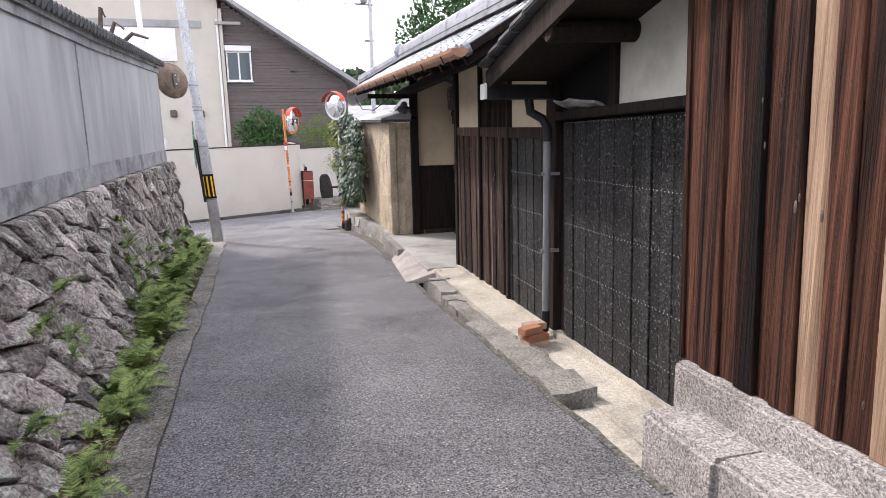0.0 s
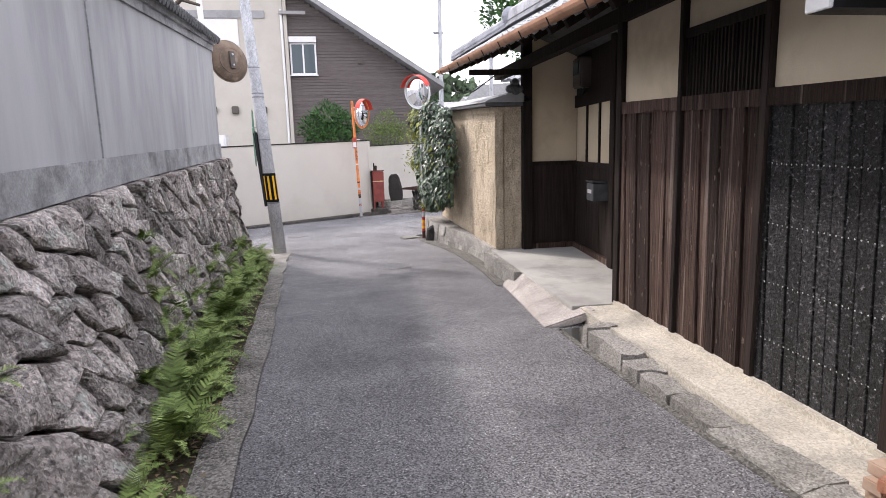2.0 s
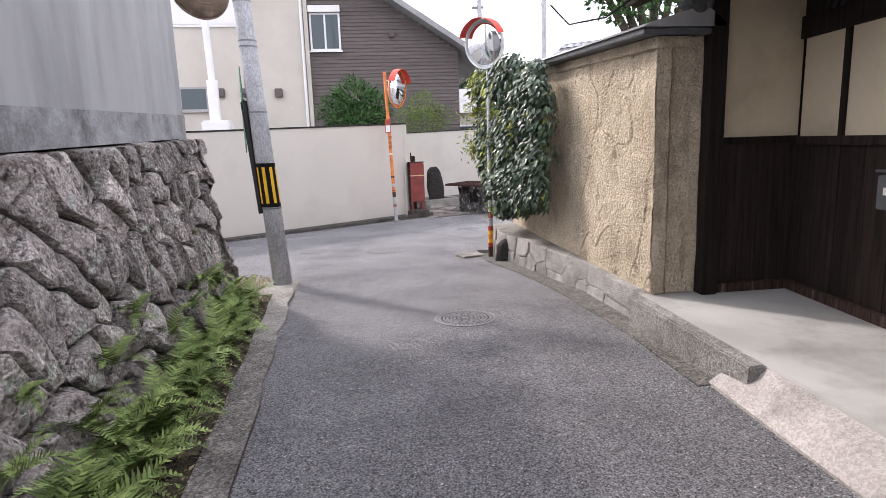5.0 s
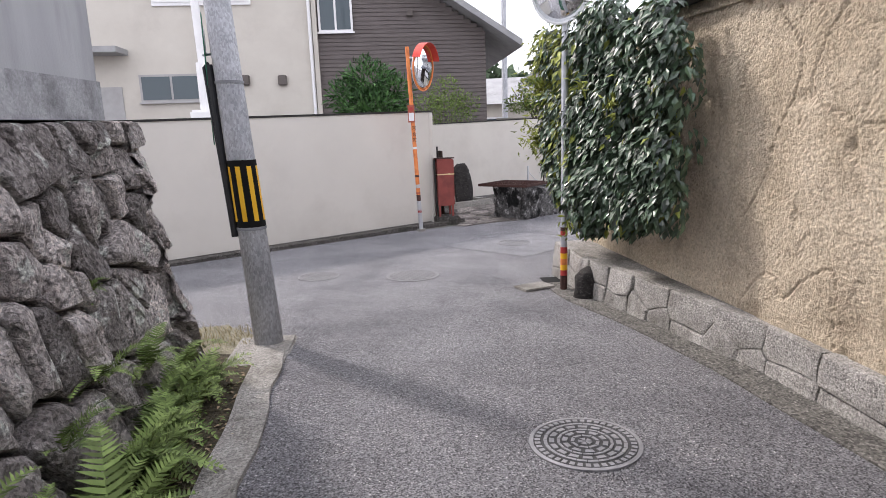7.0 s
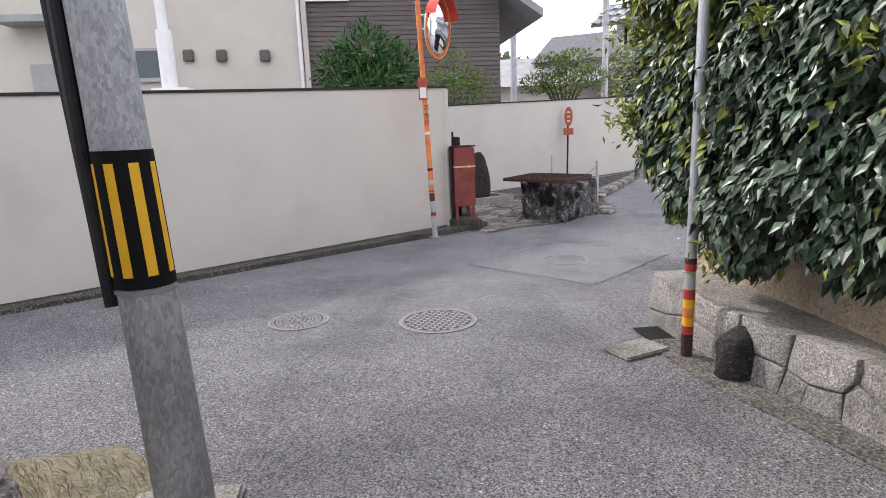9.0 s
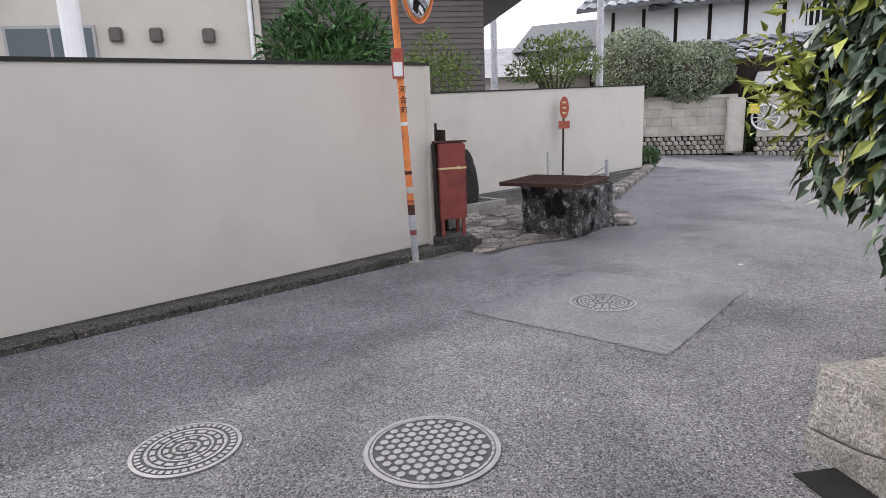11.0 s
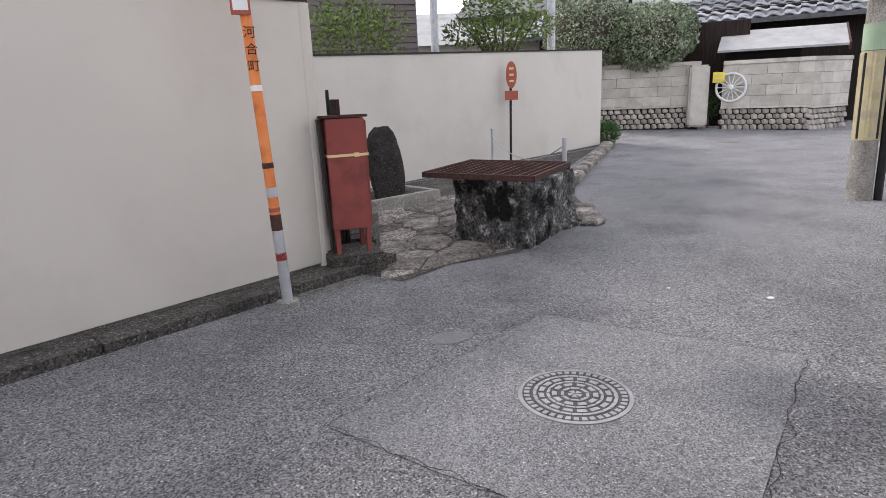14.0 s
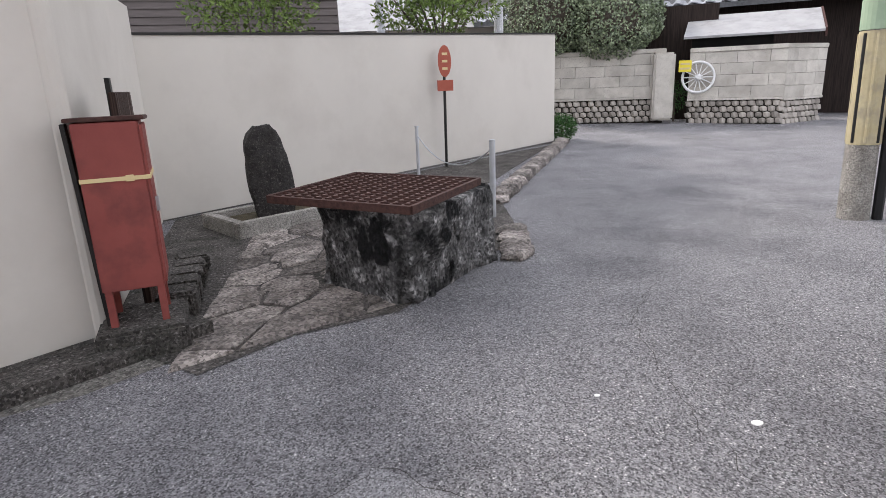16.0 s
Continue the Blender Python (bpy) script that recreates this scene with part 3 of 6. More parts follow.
# charred board bay
wall = thing("wall_charred", "charred black cedar board wall with nail rows", "wall", kind="structure")
part("core", B(2.38, 2.6, 2.66, 4.95, -0.45, 3.4), WOOD_DARK, wall)
board_wall(wall, 2.36, 2.69, 4.84, lambda y: -0.24, lambda y: 1.66, 0.118, CHARRED, 0.03)
nail_rows(wall, 2.343, 2.7, 4.88, (-0.02, 0.36, 0.76, 1.16, 1.63))
part("ledge", B(2.26, 2.5, 2.69, 4.96, 1.68, 1.75, bevel=0.008), WOOD_DARK, wall)
part("plaster", B(2.365, 2.4, 2.69, 4.02, 1.75, 3.2), GREY_CLAY, wall, "grey-green clay plaster")
part("post", B(2.33, 2.45, 4.02, 4.12, 1.75, 3.2), WOOD_DARK, wall)
part("sill", B(2.30, 2.5, 2.69, 4.96, -0.29, -0.24), CREAM_CONC, wall)

# plank and plaster bay of the gatehouse
wall = thing("wall_gatehouse", "gatehouse wall of worn boards, dark posts and buff plaster", "wall", kind="structure")
part("core", B(2.39, 2.6, 4.95, 8.3, -0.45, 2.5), WOOD_DARK, wall)
sill = lambda y: 1.58 + 0.03 * (y - 5.2)
board_wall(wall, 2.355, 5.22, 6.2, lambda y: -0.25, lambda y: sill(y) - 0.05, 0.11, CHARRED, 0.03)
nail_rows(wall, 2.338, 5.24, 6.2, (0.04, 0.42, 0.8, 1.18))
board_wall(wall, 2.355, 6.26, 7.2, lambda y: -0.25, lambda y: sill(y) - 0.05, 0.135, WOOD_GREY, 0.03, 8, lap=0.014)
board_wall(wall, 2.355, 7.26, 8.26, lambda y: -0.25, lambda y: sill(y) - 0.05, 0.135, WOOD_GREY, 0.03, 8, lap=0.014)
for y0, w in ((5.0, 0.2), (6.2, 0.07), (7.2, 0.06), (8.26, 0.11)):
    part("post", B(2.315, 2.45, y0, y0 + w, -0.29, 2.75, bevel=0.006), WOOD_DARK, wall)
for ya, yb in ((5.2, 6.2), (6.27, 7.2), (7.26, 8.26)):
    bm = bmesh.new()
    hexa(bm, [(2.325, ya, sill(ya) - 0.06), (2.325, yb, sill(yb) - 0.06), (2.44, yb, sill(yb) - 0.06), (2.44, ya, sill(ya) - 0.06),
              (2.325, ya, sill(ya) + 0.05), (2.325, yb, sill(yb) + 0.05), (2.44, yb, sill(yb) + 0.05), (2.44, ya, sill(ya) + 0.05)])
    part("sill", bm, WOOD_GREY, wall, "grey-brown sill beam")
for ya, yb in ((5.2, 6.2), (7.26, 8.26)):
    part("plaster", B(2.365, 2.42, ya, yb, sill(yb) + 0.02, 2.75), CREAM_PLASTER, wall, "buff clay plaster")
part("plaster", B(2.365, 2.42, 6.27, 7.2, 2.2, 2.75), CREAM_PLASTER, wall)
part("sill", B(2.30, 2.5, 4.96, 8.3, -0.3, -0.25), CREAM_CONC, wall)
lattice = thing("window_1", "dark timber lattice window of the gatehouse", "window", kind="structure")
# black sheet gives the unlit inside behind the slats
part("backing", B(2.40, 2.43, 6.27, 7.2, 1.66, 2.2), SHADE_BLACK, lattice)
part("window_frame", B(2.34, 2.42, 6.27, 7.2, 2.13, 2.2), WOOD_DARK, lattice)
for k in range(22):
    y = 6.29 + k * 0.0425
    part("slat", B(2.355, 2.385, y, y + 0.017, 1.66, 2.14), WOOD_DARK, lattice)

# alcove and gate
wall = thing("wall_alcove", "dark boarded gate alcove with buff plaster panels", "wall", kind="structure")
part("post", B(2.36, 2.5, 11.64, 11.78, -0.28, 3.0, bevel=0.006), WOOD_DARK, wall)
part("boards", B(2.5, 3.25, 11.74, 11.86, -0.28, 1.02), WOOD_DARK, wall)
part("rail", B(2.5, 3.25, 11.71, 11.86, 1.02, 1.08), WOOD_DARK, wall)
part("plaster", B(2.5, 3.25, 11.75, 11.86, 1.08, 2.9), CREAM_PLASTER, wall, "buff clay plaster")
part("baseboard", B(2.5, 3.22, 11.69, 11.74, -0.28, -0.2), WOOD_GREY, wall)


def along_side(y):
    return 3.24 - 0.09 * (11.74 - y)


def side(name, y0, y1, z0, z1, m, out=0.0, th=0.1, label=""):
    return part(name, strip((along_side(y1) - out, y1), (along_side(y0) - out, y0), th, (z0, z1), (z0, z1)), m, wall, label)


for k in range(6):
    y1 = 11.74 - k * 0.285
    side("board", y1 - 0.28, y1, -0.2, 1.0, WOOD_DARK, 0.004 * (k % 2))
side("baseboard", 10.02, 11.74, -0.28, -0.2, WOOD_GREY, 0.05, 0.14)
side("rail", 10.02, 11.74, 1.0, 1.07, WOOD_DARK, 0.03)
side("rail", 10.02, 11.74, 1.88, 2.06, WOOD_DARK, 0.03)
for k in range(3):
    y1 = 11.70 - k * 0.56
    side("plaster", y1 - 0.5, y1, 1.07, 1.88, CREAM_PLASTER, 0.0, 0.1, "buff panel")
    side("mullion", y1 - 0.56, y1 - 0.5, 1.07, 1.88, WOOD_DARK, 0.02)
side("boards", 10.02, 11.74, 2.06, 3.0, WOOD_DARK)
part("post", B(3.0, 3.14, 9.88, 10.02, -0.28, 3.0, bevel=0.006), WOOD_DARK, wall)
for k in range(6):
    y0 = 8.3 + k * 0.265
    part("gate_board", B(3.22 + 0.006 * (k % 2), 3.3, y0, y0 + 0.258, -0.16, 2.6), WOOD_DARK, wall)
part("threshold", B(3.14, 3.3, 8.3, 9.88, -0.28, -0.15), CONC_FLOOR, wall)
part("back_wall", B(3.34, 3.5, 8.1, 12.0, -0.4, 2.7), WOOD_DARK, wall)
part("side_back", B(3.25, 3.5, 11.74, 13.2, -0.4, 2.6), WOOD_DARK, wall)
part("return_wall", B(2.6, 3.3, 8.2, 8.3, -0.3, 2.9), WOOD_DARK, wall)
tagged(part("alcove_floor", B(1.86, 3.3, 8.3, 11.8, -0.75, -0.28, bevel=0.006), CONC_FLOOR), "smooth pale grey concrete floor of the gate alcove", "floor", kind="structure")
part("floor_edge", B(1.74, 1.858, 10.02, 11.75, -0.75, -0.275, bevel=0.012), GRANITE_PALE, wall, "granite edging")

box_ = thing("mailbox", "dark grey metal mailbox on the boarded alcove wall", "mailbox")
mm = pose(along_side(10.33) - 0.005, 10.33, 0.58, 0, 0, -5)
part("body", B(-0.22, 0, -0.14, 0.14, 0, 0.23, mm, 0.008), TILE_DARK, box_)
part("lid", B(-0.25, 0.0, -0.155, 0.155, 0.232, 0.25, mm @ pose(0, 0, 0, 0, 4, 0), 0.004), TILE_DARK, box_)
part("name_plate", B(-0.228, -0.222, -0.08, 0.07, 0.1, 0.15, mm), WHITE_FRAME, box_, "pale name plate")
meter = thing("electric_meter", "dark brown electric meter box hung under the eaves", "meter")
mm = pose(3.2, 11.2, 2.13)
part("body", B(-0.18, 0, -0.16, 0.16, 0, 0.42, mm, 0.02), DARK_VENT, meter)
part("dial", B(-0.2, -0.181, -0.1, 0.1, 0.18, 0.36, mm, 0.006), GLASS, meter)
for k in range(3):
    part("cable", T([mm @ Vector((-0.1, -0.1 + 0.1 * k, 0.0)), mm @ Vector((-0.12, -0.05 + 0.08 * k, -0.1)), mm @ Vector((-0.05, -0.02 + 0.1 * k, -0.05))], 0.012, 6), BLACK_PIPE, meter)

# platform, kerb stones and slab
tagged(part("pavement", B(1.94, 2.4, 2.1, 8.295, -0.9, FLOOR_R), CREAM_CONC), "pale cream concrete strip under the eaves", "pavement", kind="structure")
tagged(part("gutter_floor", B(1.6, 1.94, 2.1, 3.5, -0.9, FLOOR_R - 0.02), CREAM_CONC), "pale concrete gutter floor", "gutter", kind="structure")
# pit bottom and end carry the gutter's shade as near-black colour
tagged(part("gutter_pit", B(1.4, 1.94, 3.5, 8.75, -1.0, -0.78), SHADE_BLACK), "bottom of the open gutter, coloured near-black for its shade", "gutter", kind="structure")
tagged(part("gutter_end", B(1.3, 1.94, 8.6, 8.75, -0.775, -0.5), SHADE_BLACK), "end of the covered gutter, coloured near-black for its shade", "gutter", kind="structure")
kerb = thing("kerb_right", "rough weathered kerb stones along the gutter", "kerb", kind="structure")
y = 3.55
while y < 7.7:
    w = rng.uniform(0.26, 0.5)
    zt = max(gz(y) + 0.0, -0.31) + rng.uniform(-0.02, 0.01) + (0.03 if y > 6.6 else 0)
    bm = B((1.72 if y > 5.6 else 1.65) + rng.uniform(-0.02, 0.02), 1.95 + rng.uniform(-0.05, 0.06), y, min(y + w, 7.72) - 0.028, -0.8, zt)
    bmesh.ops.subdivide_edges(bm, edges=bm.edges[:], cuts=2, use_grid_fill=True)
    for v in bm.verts:
        v.co += noise.noise_vector(v.co * 6) * 0.03
    part("stone", bm, CONCRETE if y < 5.5 else GRANITE_PALE, kerb)
    y += w
bm = sheet([(1.585, yy) for yy in steps(2.2, 8.0, 30)], 0.05, [0.006] * 31, 0.5)
for v in bm.verts:
    v.co.x += 0.03 * noise.noise(v.co * 4)
part("broken_edge", bm, ASPHALT_OLD, kerb)
bm = bmesh.new()
hexa(bm, [(1.50, 8.12, gz(8.12) - 0.07), (2.05, 8.12, -0.36), (1.9, 10.25, -0.8), (1.66, 10.35, -0.8), (1.50, 8.12, gz(8.12) + 0.006), (2.05, 8.12, -0.275), (1.9, 10.25, -0.27), (1.66, 10.35, gz(10.35) + 0.008)])
bmesh.ops.recalc_face_normals(bm, faces=bm.faces)
bmesh.ops.bevel(bm, geom=bm.edges[:], offset=0.015, segments=2, affect="EDGES")
tagged(part("entrance_slab", bm, PINK_SLAB), "pinkish worn concrete slab bridging the gutter", "slab", kind="structure")

pile = ((0, 0, 0, 8), (0.01, 0.11, 0, 4), (0.0, 0.0, 0.062, 12), (-0.01, 0.11, 0.062, 5), (-0.05, 0.02, 0.124, 20), (0.03, 0.13, 0.124, 4))
for k, (bx, by, bz, a) in enumerate(pile):
    m = pose(2.03 + bx, 4.72 + by, FLOOR_R + bz, 0, 0, a)
    bm = B(-0.105, 0.105, -0.05, 0.05, 0, 0.06, m, 0.006)
    tagged(part("brick", bm, BRICK if k in (4, 2) else BRICK_PALE), "old fired brick stacked beside the downpipe", "brick", "bricks by the downpipe")

# downpipe and gutter
pipe = thing("downpipe", "grey drainpipe with black elbow beside charred boards", "drainpipe")
part("pipe", T([(2.24, 5.0, 1.5), (2.24, 5.0, -0.05)], 0.033, 16), GREY_PIPE, pipe)
part("elbow", T([(2.24, 5.0, -0.05), (2.24, 5.0, -0.17), (2.22, 4.97, -0.22), (2.16, 4.93, -0.24)], 0.037, 14), BLACK_PIPE, pipe)
part("elbow", T([(2.24, 5.0, 1.5), (2.24, 5.0, 1.62), (2.2, 5.02, 1.70), (2.1, 5.05, 1.76), (2.08, 5.05, 1.9)], 0.04, 14), BLACK_PIPE, pipe)
for z in (1.2, 0.5):
    part("bracket", B(2.19, 2.36, 4.985, 5.015, z, z + 0.03), GREY_PIPE, pipe)
gut = thing("gutter", "black box gutter with white end cap", "gutter")
bm = bmesh.new()
box(bm, 1.68, 2.3, 5.0, 5.12, 1.87, 1.89)
box(bm, 1.68, 2.3, 4.99, 5.0, 1.87, 1.99)
box(bm, 1.68, 2.3, 5.12, 5.13, 1.87, 1.99)
part("trough", bm, BLACK_PIPE, gut)
part("end_cap", B(1.66, 1.68, 4.99, 5.13, 1.87, 2.0, bevel=0.004), PAPER_WHITE, gut, "white end cap")


# ---- roofs ----
def tile_mesh(name, w, l, material):
    bm = bmesh.new()
    n = 6
    rows = []
    for j in (0, 1):
        rows.append([bm.verts.new((w * i / n, l * j, 0.035 * math.sin(math.pi * (0.15 + 1.7 * i / n)) * (1 if i < 4 else 1.3) + 0.028 * (1 - j))) for i in range(n + 1)])
    low = [bm.verts.new((w * i / n, 0, rows[0][i].co.z - 0.035)) for i in range(n + 1)]
    for i in range(n):
        bm.faces.new((rows[0][i], rows[0][i + 1], rows[1][i + 1], rows[1][i]))
        bm.faces.new((low[i], low[i + 1], rows[0][i + 1], rows[0][i]))
    me = bpy.data.meshes.new(name)
    bm.to_mesh(me)
    bm.free()
    me.materials.append(material)
    return me


def tiled(parent, e0, e1, up, w, rows, l, me, caps=True, cap_m=None):
    """Rows of pan tiles from the eave e0-e1 up the slope vector up."""
    e0, e1, up = Vector(e0), Vector(e1), Vector(up).normalized()
    ax = (e1 - e0).normalized()
    nrm = ax.cross(up).normalized()
    n = max(1, round((e1 - e0).length / w))
    cap = None
    if caps:
        bm = lathe([(0.02, 0), (0.055, 0), (0.06, 0.012), (0.06, 0.05)], 10, Matrix.Rotation(radians(90), 4, "X"))
        cap = bpy.data.meshes.new("cap")
        bm.to_mesh(cap)
        bm.free()
        cap.materials.append(cap_m or TILE)
    for j in range(rows):
        for i in range(n):
            o = new("tile", me)
            p = e0 + ax * (e1 - e0).length * i / n + up * (j * l * 0.88)
            o.matrix_world = Matrix((ax, up, nrm)).transposed().to_4x4()
            o.matrix_world = Matrix.Translation(p + nrm * 0.01) @ o.matrix_world
            o.parent = parent
            if cap and j == 0:
                c = new("cap", cap)
                c.matrix_world = Matrix.Translation(p + nrm * 0.03 + ax * w * 0.12 + up * 0.03) @ Matrix((ax, up, nrm)).transposed().to_4x4()
                c.parent = parent


PAN = tile_mesh("pan_tile", 0.2675, 0.27, TILE)
roof = thing("roof_gatehouse", "grey clay tiled gatehouse roof with copper gutter", "roof", kind="structure")
e0, e1 = Vector((1.45, 4.85, 2.27)), Vector((1.46, 13.4, 2.69))
r0, r1 = Vector((2.32, 4.85, 2.80)), Vector((2.32, 12.1, 3.15))
bm = bmesh.new()
dn = Vector((0, 0, -0.07))
hexa(bm, [e0 + dn, e1 + dn, Vector((2.32, 13.2, 3.12)), r0 + dn, e0, e1, Vector((2.32, 13.2, 3.18)), r0])
bmesh.ops.recalc_face_normals(bm, faces=bm.faces)
part("deck", bm, WOOD_DARK, roof)
bm = bmesh.new()
hexa(bm, [r0 + dn, Vector((2.32, 13.2, 3.12)), (4.2, 13.2, 2.3), (4.2, 4.85, 1.9), r0, Vector((2.32, 13.2, 3.18)), (4.2, 13.2, 2.4), (4.2, 4.85, 2.0)])
bmesh.ops.recalc_face_normals(bm, faces=bm.faces)
part("back_slope", bm, TILE_DARK, roof)
tiled(roof, e0 + Vector((0.0, 0, 0.01)), e1, Vector((0.87, 0, 0.5)), 0.2675, 4, 0.27, PAN)


def ridge(parent, a, b, h=0.2, w=0.16, m=TILE):
    a, b = Vector(a), Vector(b)
    d = (b - a).normalized()
    s = d.cross(Vector((0, 0, 1))).normalized()
    n = 5
    for k in range(n):
        ww = w * (0.62 if k % 2 else 0.78 - 0.05 * k)
        bm = bmesh.new()
        z0, z1 = h * k / n, h * (k + 0.9) / n
        hexa(bm, [p + s * q * ww / 1.0 + Vector((0, 0, z)) for z in (z0, z1) for p, q in ((a, -1), (b, -1), (b, 1), (a, 1))])
        bmesh.ops.recalc_face_normals(bm, faces=bm.faces)
        part("ridge_course", bm, m, parent)
    part("ridge_cap", tube(bmesh.new(), [a + Vector((0, 0, h)), b + Vector((0, 0, h))], w * 0.5, 10), m, parent)


ridge(roof, r0, r1, 0.2, 0.13)
ridge(roof, r1, (1.62, 13.35, 2.80), 0.13, 0.1)
part("ridge_end", lathe([(0.02, -0.1), (0.13, -0.06), (0.15, 0.05), (0.05, 0.1)], 10, Matrix.Translation((2.3, 12.15, 3.3)) @ Matrix.Rotation(radians(90), 4, "X")), TILE, roof)
bm = bmesh.new()
prof = [(0.07 * math.cos(a), 0.07 * math.sin(a)) for a in (math.pi + math.pi * k / 8 for k in range(9))]
ga, gb = e0 + Vector((-0.06, -0.05, -0.02)), e1 + Vector((-0.06, 0.1, -0.02))
va = [bm.verts.new(ga + Vector((px, 0, pz))) for px, pz in prof]
vb = [bm.verts.new(gb + Vector((px, 0, pz))) for px, pz in prof]
for k in range(8):
    bm.faces.new((va[k], va[k + 1], vb[k + 1], vb[k]))
bm.faces.new(va[::-1])
bm.faces.new(vb)
part("gutter", bm, COPPER, roof, "brown copper half-round gutter")
for k in range(11):
    p = ga.lerp(gb, (k + 0.5) / 11)
    part("gutter_hook", T([p + Vector((0.06, 0, 0.02)), p + Vector((0.03, 0, -0.09)), p + Vector((-0.03, 0, -0.1)), p + Vector((-0.065, 0, -0.03))], 0.006, 6), BLACK_PIPE, roof)
for k in range(20):
    p = e0.lerp(e1, (k + 0.3) / 20)
    part("rafter", B(-0.0, 0.9, -0.03, 0.03, -0.07, 0.0, Matrix.Translation(p + Vector((0.02, 0, -0.075))) @ Matrix.Rotation(radians(-31), 4, "Y")), WOOD_DARK, roof)
part("eave_beam", B(2.30, 2.44, 4.95, 13.2, 2.46, 2.6), WOOD_DARK, roof)
part("tie_beam", B(1.55, 2.4, 11.68, 11.76, 2.38, 2.46), WOOD_DARK, roof)
part("cable", T([(1.5, 13.3, 2.5), (1.6, 13.0, 2.25), (1.75, 12.4, 2.2), (2.0, 11.9, 2.4)], 0.009, 6), BLACK_PIPE, roof)

roof = thing("roof_storehouse", "dark tiled lean-to roof with timber verge and log purlin", "roof", kind="structure")
bm = bmesh.new()
hexa(bm, [(1.7, 5.02, 2.02), (3.6, 5.02, 2.02), (3.6, 2.3, 2.66), (1.7, 2.3, 2.66), (1.7, 5.02, 2.10), (3.6, 5.02, 2.10), (3.6, 2.3, 2.74), (1.7, 2.3, 2.74)])
bmesh.ops.recalc_face_normals(bm, faces=bm.faces)
part("deck", bm, WOOD_DARK, roof)
part("verge_board", strip((1.69, 2.3), (1.69, 5.06), -0.035, (2.56, 2.74), (1.94, 2.10)), WOOD_DARK, roof)
for k in range(11):
    y0 = 5.05 - k * 0.25
    z0 = 2.13 + (5.05 - y0) * 0.236
    part("verge_tile", B(0, 0.3, -0.26, 0.0, 0, 0.045, pose(1.62, y0, z0, -13, 0, 0) @ pose(0, 0, 0, 4, 0, 0), 0.01), TILE_DARK, roof)
PAN_D = tile_mesh("pan_tile_dark", 0.27, 0.27, TILE_DARK)
tiled(roof, (3.5, 5.08, 2.12), (1.9, 5.08, 2.12), (0, -0.973, 0.23), 0.27, 9, 0.27, PAN_D)
part("purlin", T([(1.72, 3.84, 2.22), (2.5, 3.84, 2.24)], 0.075, 14), WOOD_DARK, roof)
part("purlin_end", T([(1.712, 3.84, 2.22), (1.725, 3.84, 2.22)], 0.066, 14), WOOD_GREY, roof, "pale sawn log end")
# black sheet stands in for the shade under the eave
part("eave_back", B(2.37, 2.4, 4.12, 4.96, 1.75, 2.3), SHADE_BLACK, roof)
bark = bmesh.new()
box(bark, -0.09, 0.09, -0.3, 0.3, 0, 0.02, pose(2.28, 4.45, 1.77, 6, 22, 8))
bmesh.ops.subdivide_edges(bark, edges=bark.edges[:], cuts=4, use_grid_fill=True)
for v in bark.verts:
    v.co.z += 0.035 * noise.noise(v.co * 7)
tagged(part("bark_sheet", bark, GREY_BAND), "curled grey bark sheet lying on the ledge", "bark sheet")

# ---- earth wall ----
def earth_top(y):
    return 1.92 + 0.04 * (y - 11.75)


wall = thing("wall_earth", "cracked ochre earth-plaster wall on granite blocks", "wall", kind="structure")
NY, NZ = 230, 90
bm = bmesh.new()
grid = []
for i in range(NY + 1):
    y = 11.76 + 5.0 * i / NY
    col = []
    for j in range(NZ + 1):
        z = -0.27 + (earth_top(y) + 0.27) * j / NZ
        n = 0.018 * noise.noise(Vector((y * 1.5, z * 1.5, 3))) + 0.008 * noise.noise(Vector((y * 6, z * 6, 1))) + 0.005 * noise.noise(Vector((y * 21, z * 16, 5)))
        flake = noise.noise(Vector((y * 1.1, z * 1.3, 14))) + 0.35 * noise.noise(Vector((y * 4.5, z * 4.5, 8))) + 0.15 * noise.noise(Vector((y * 13, z * 13, 2)))
        if flake > 0.12:
            n += 0.007
        wob = Vector((0.3 * noise.noise(Vector((y * 2.3, z * 2.3, 6))), 0, 0))
        split = abs(noise.noise(Vector((y * 1.9, z * 0.95, 21)) + wob))
        if split < 0.014:
            n += 0.011
        pit = noise.noise(Vector((y * 6.5, z * 3.8, 9)))
        if pit > 0.45:
            n += 0.1 * (pit - 0.45)
        col.append(bm.verts.new((1.945 - 0.012 * (y - 11.76) + n, y, z)))
    grid.append(col)
for i in range(NY):
    for j in range(NZ):
        bm.faces.new((grid[i][j + 1], grid[i + 1][j + 1], grid[i + 1][j], grid[i][j]))
part("plaster_face", bm, EARTH, wall)
bm = bmesh.new()
n2 = 14
gr = [[bm.verts.new((1.94 + 0.42 * i / n2, 11.745 + 0.02 * noise.noise(Vector((i * 0.4, j * 0.3, 2))) + (0.03 if i > 4 else 0.0), -0.27 + 2.19 * j / 24)) for j in range(25)] for i in range(n2 + 1)]
for i in range(n2):
    for j in range(24):
        bm.faces.new((gr[i][j], gr[i + 1][j], gr[i + 1][j + 1], gr[i][j + 1]))
part("plaster_end", bm, EARTH, wall)
part("core", B(1.99, 2.37, 11.79, 16.7, -0.5, 1.9), EARTH, wall)
part("top_band", strip((1.92, 11.72), (1.87, 16.7), -0.3, (earth_top(11.7) - 0.09, earth_top(11.7)), (earth_top(16.7) - 0.09, earth_top(16.7))), EARTH, wall)
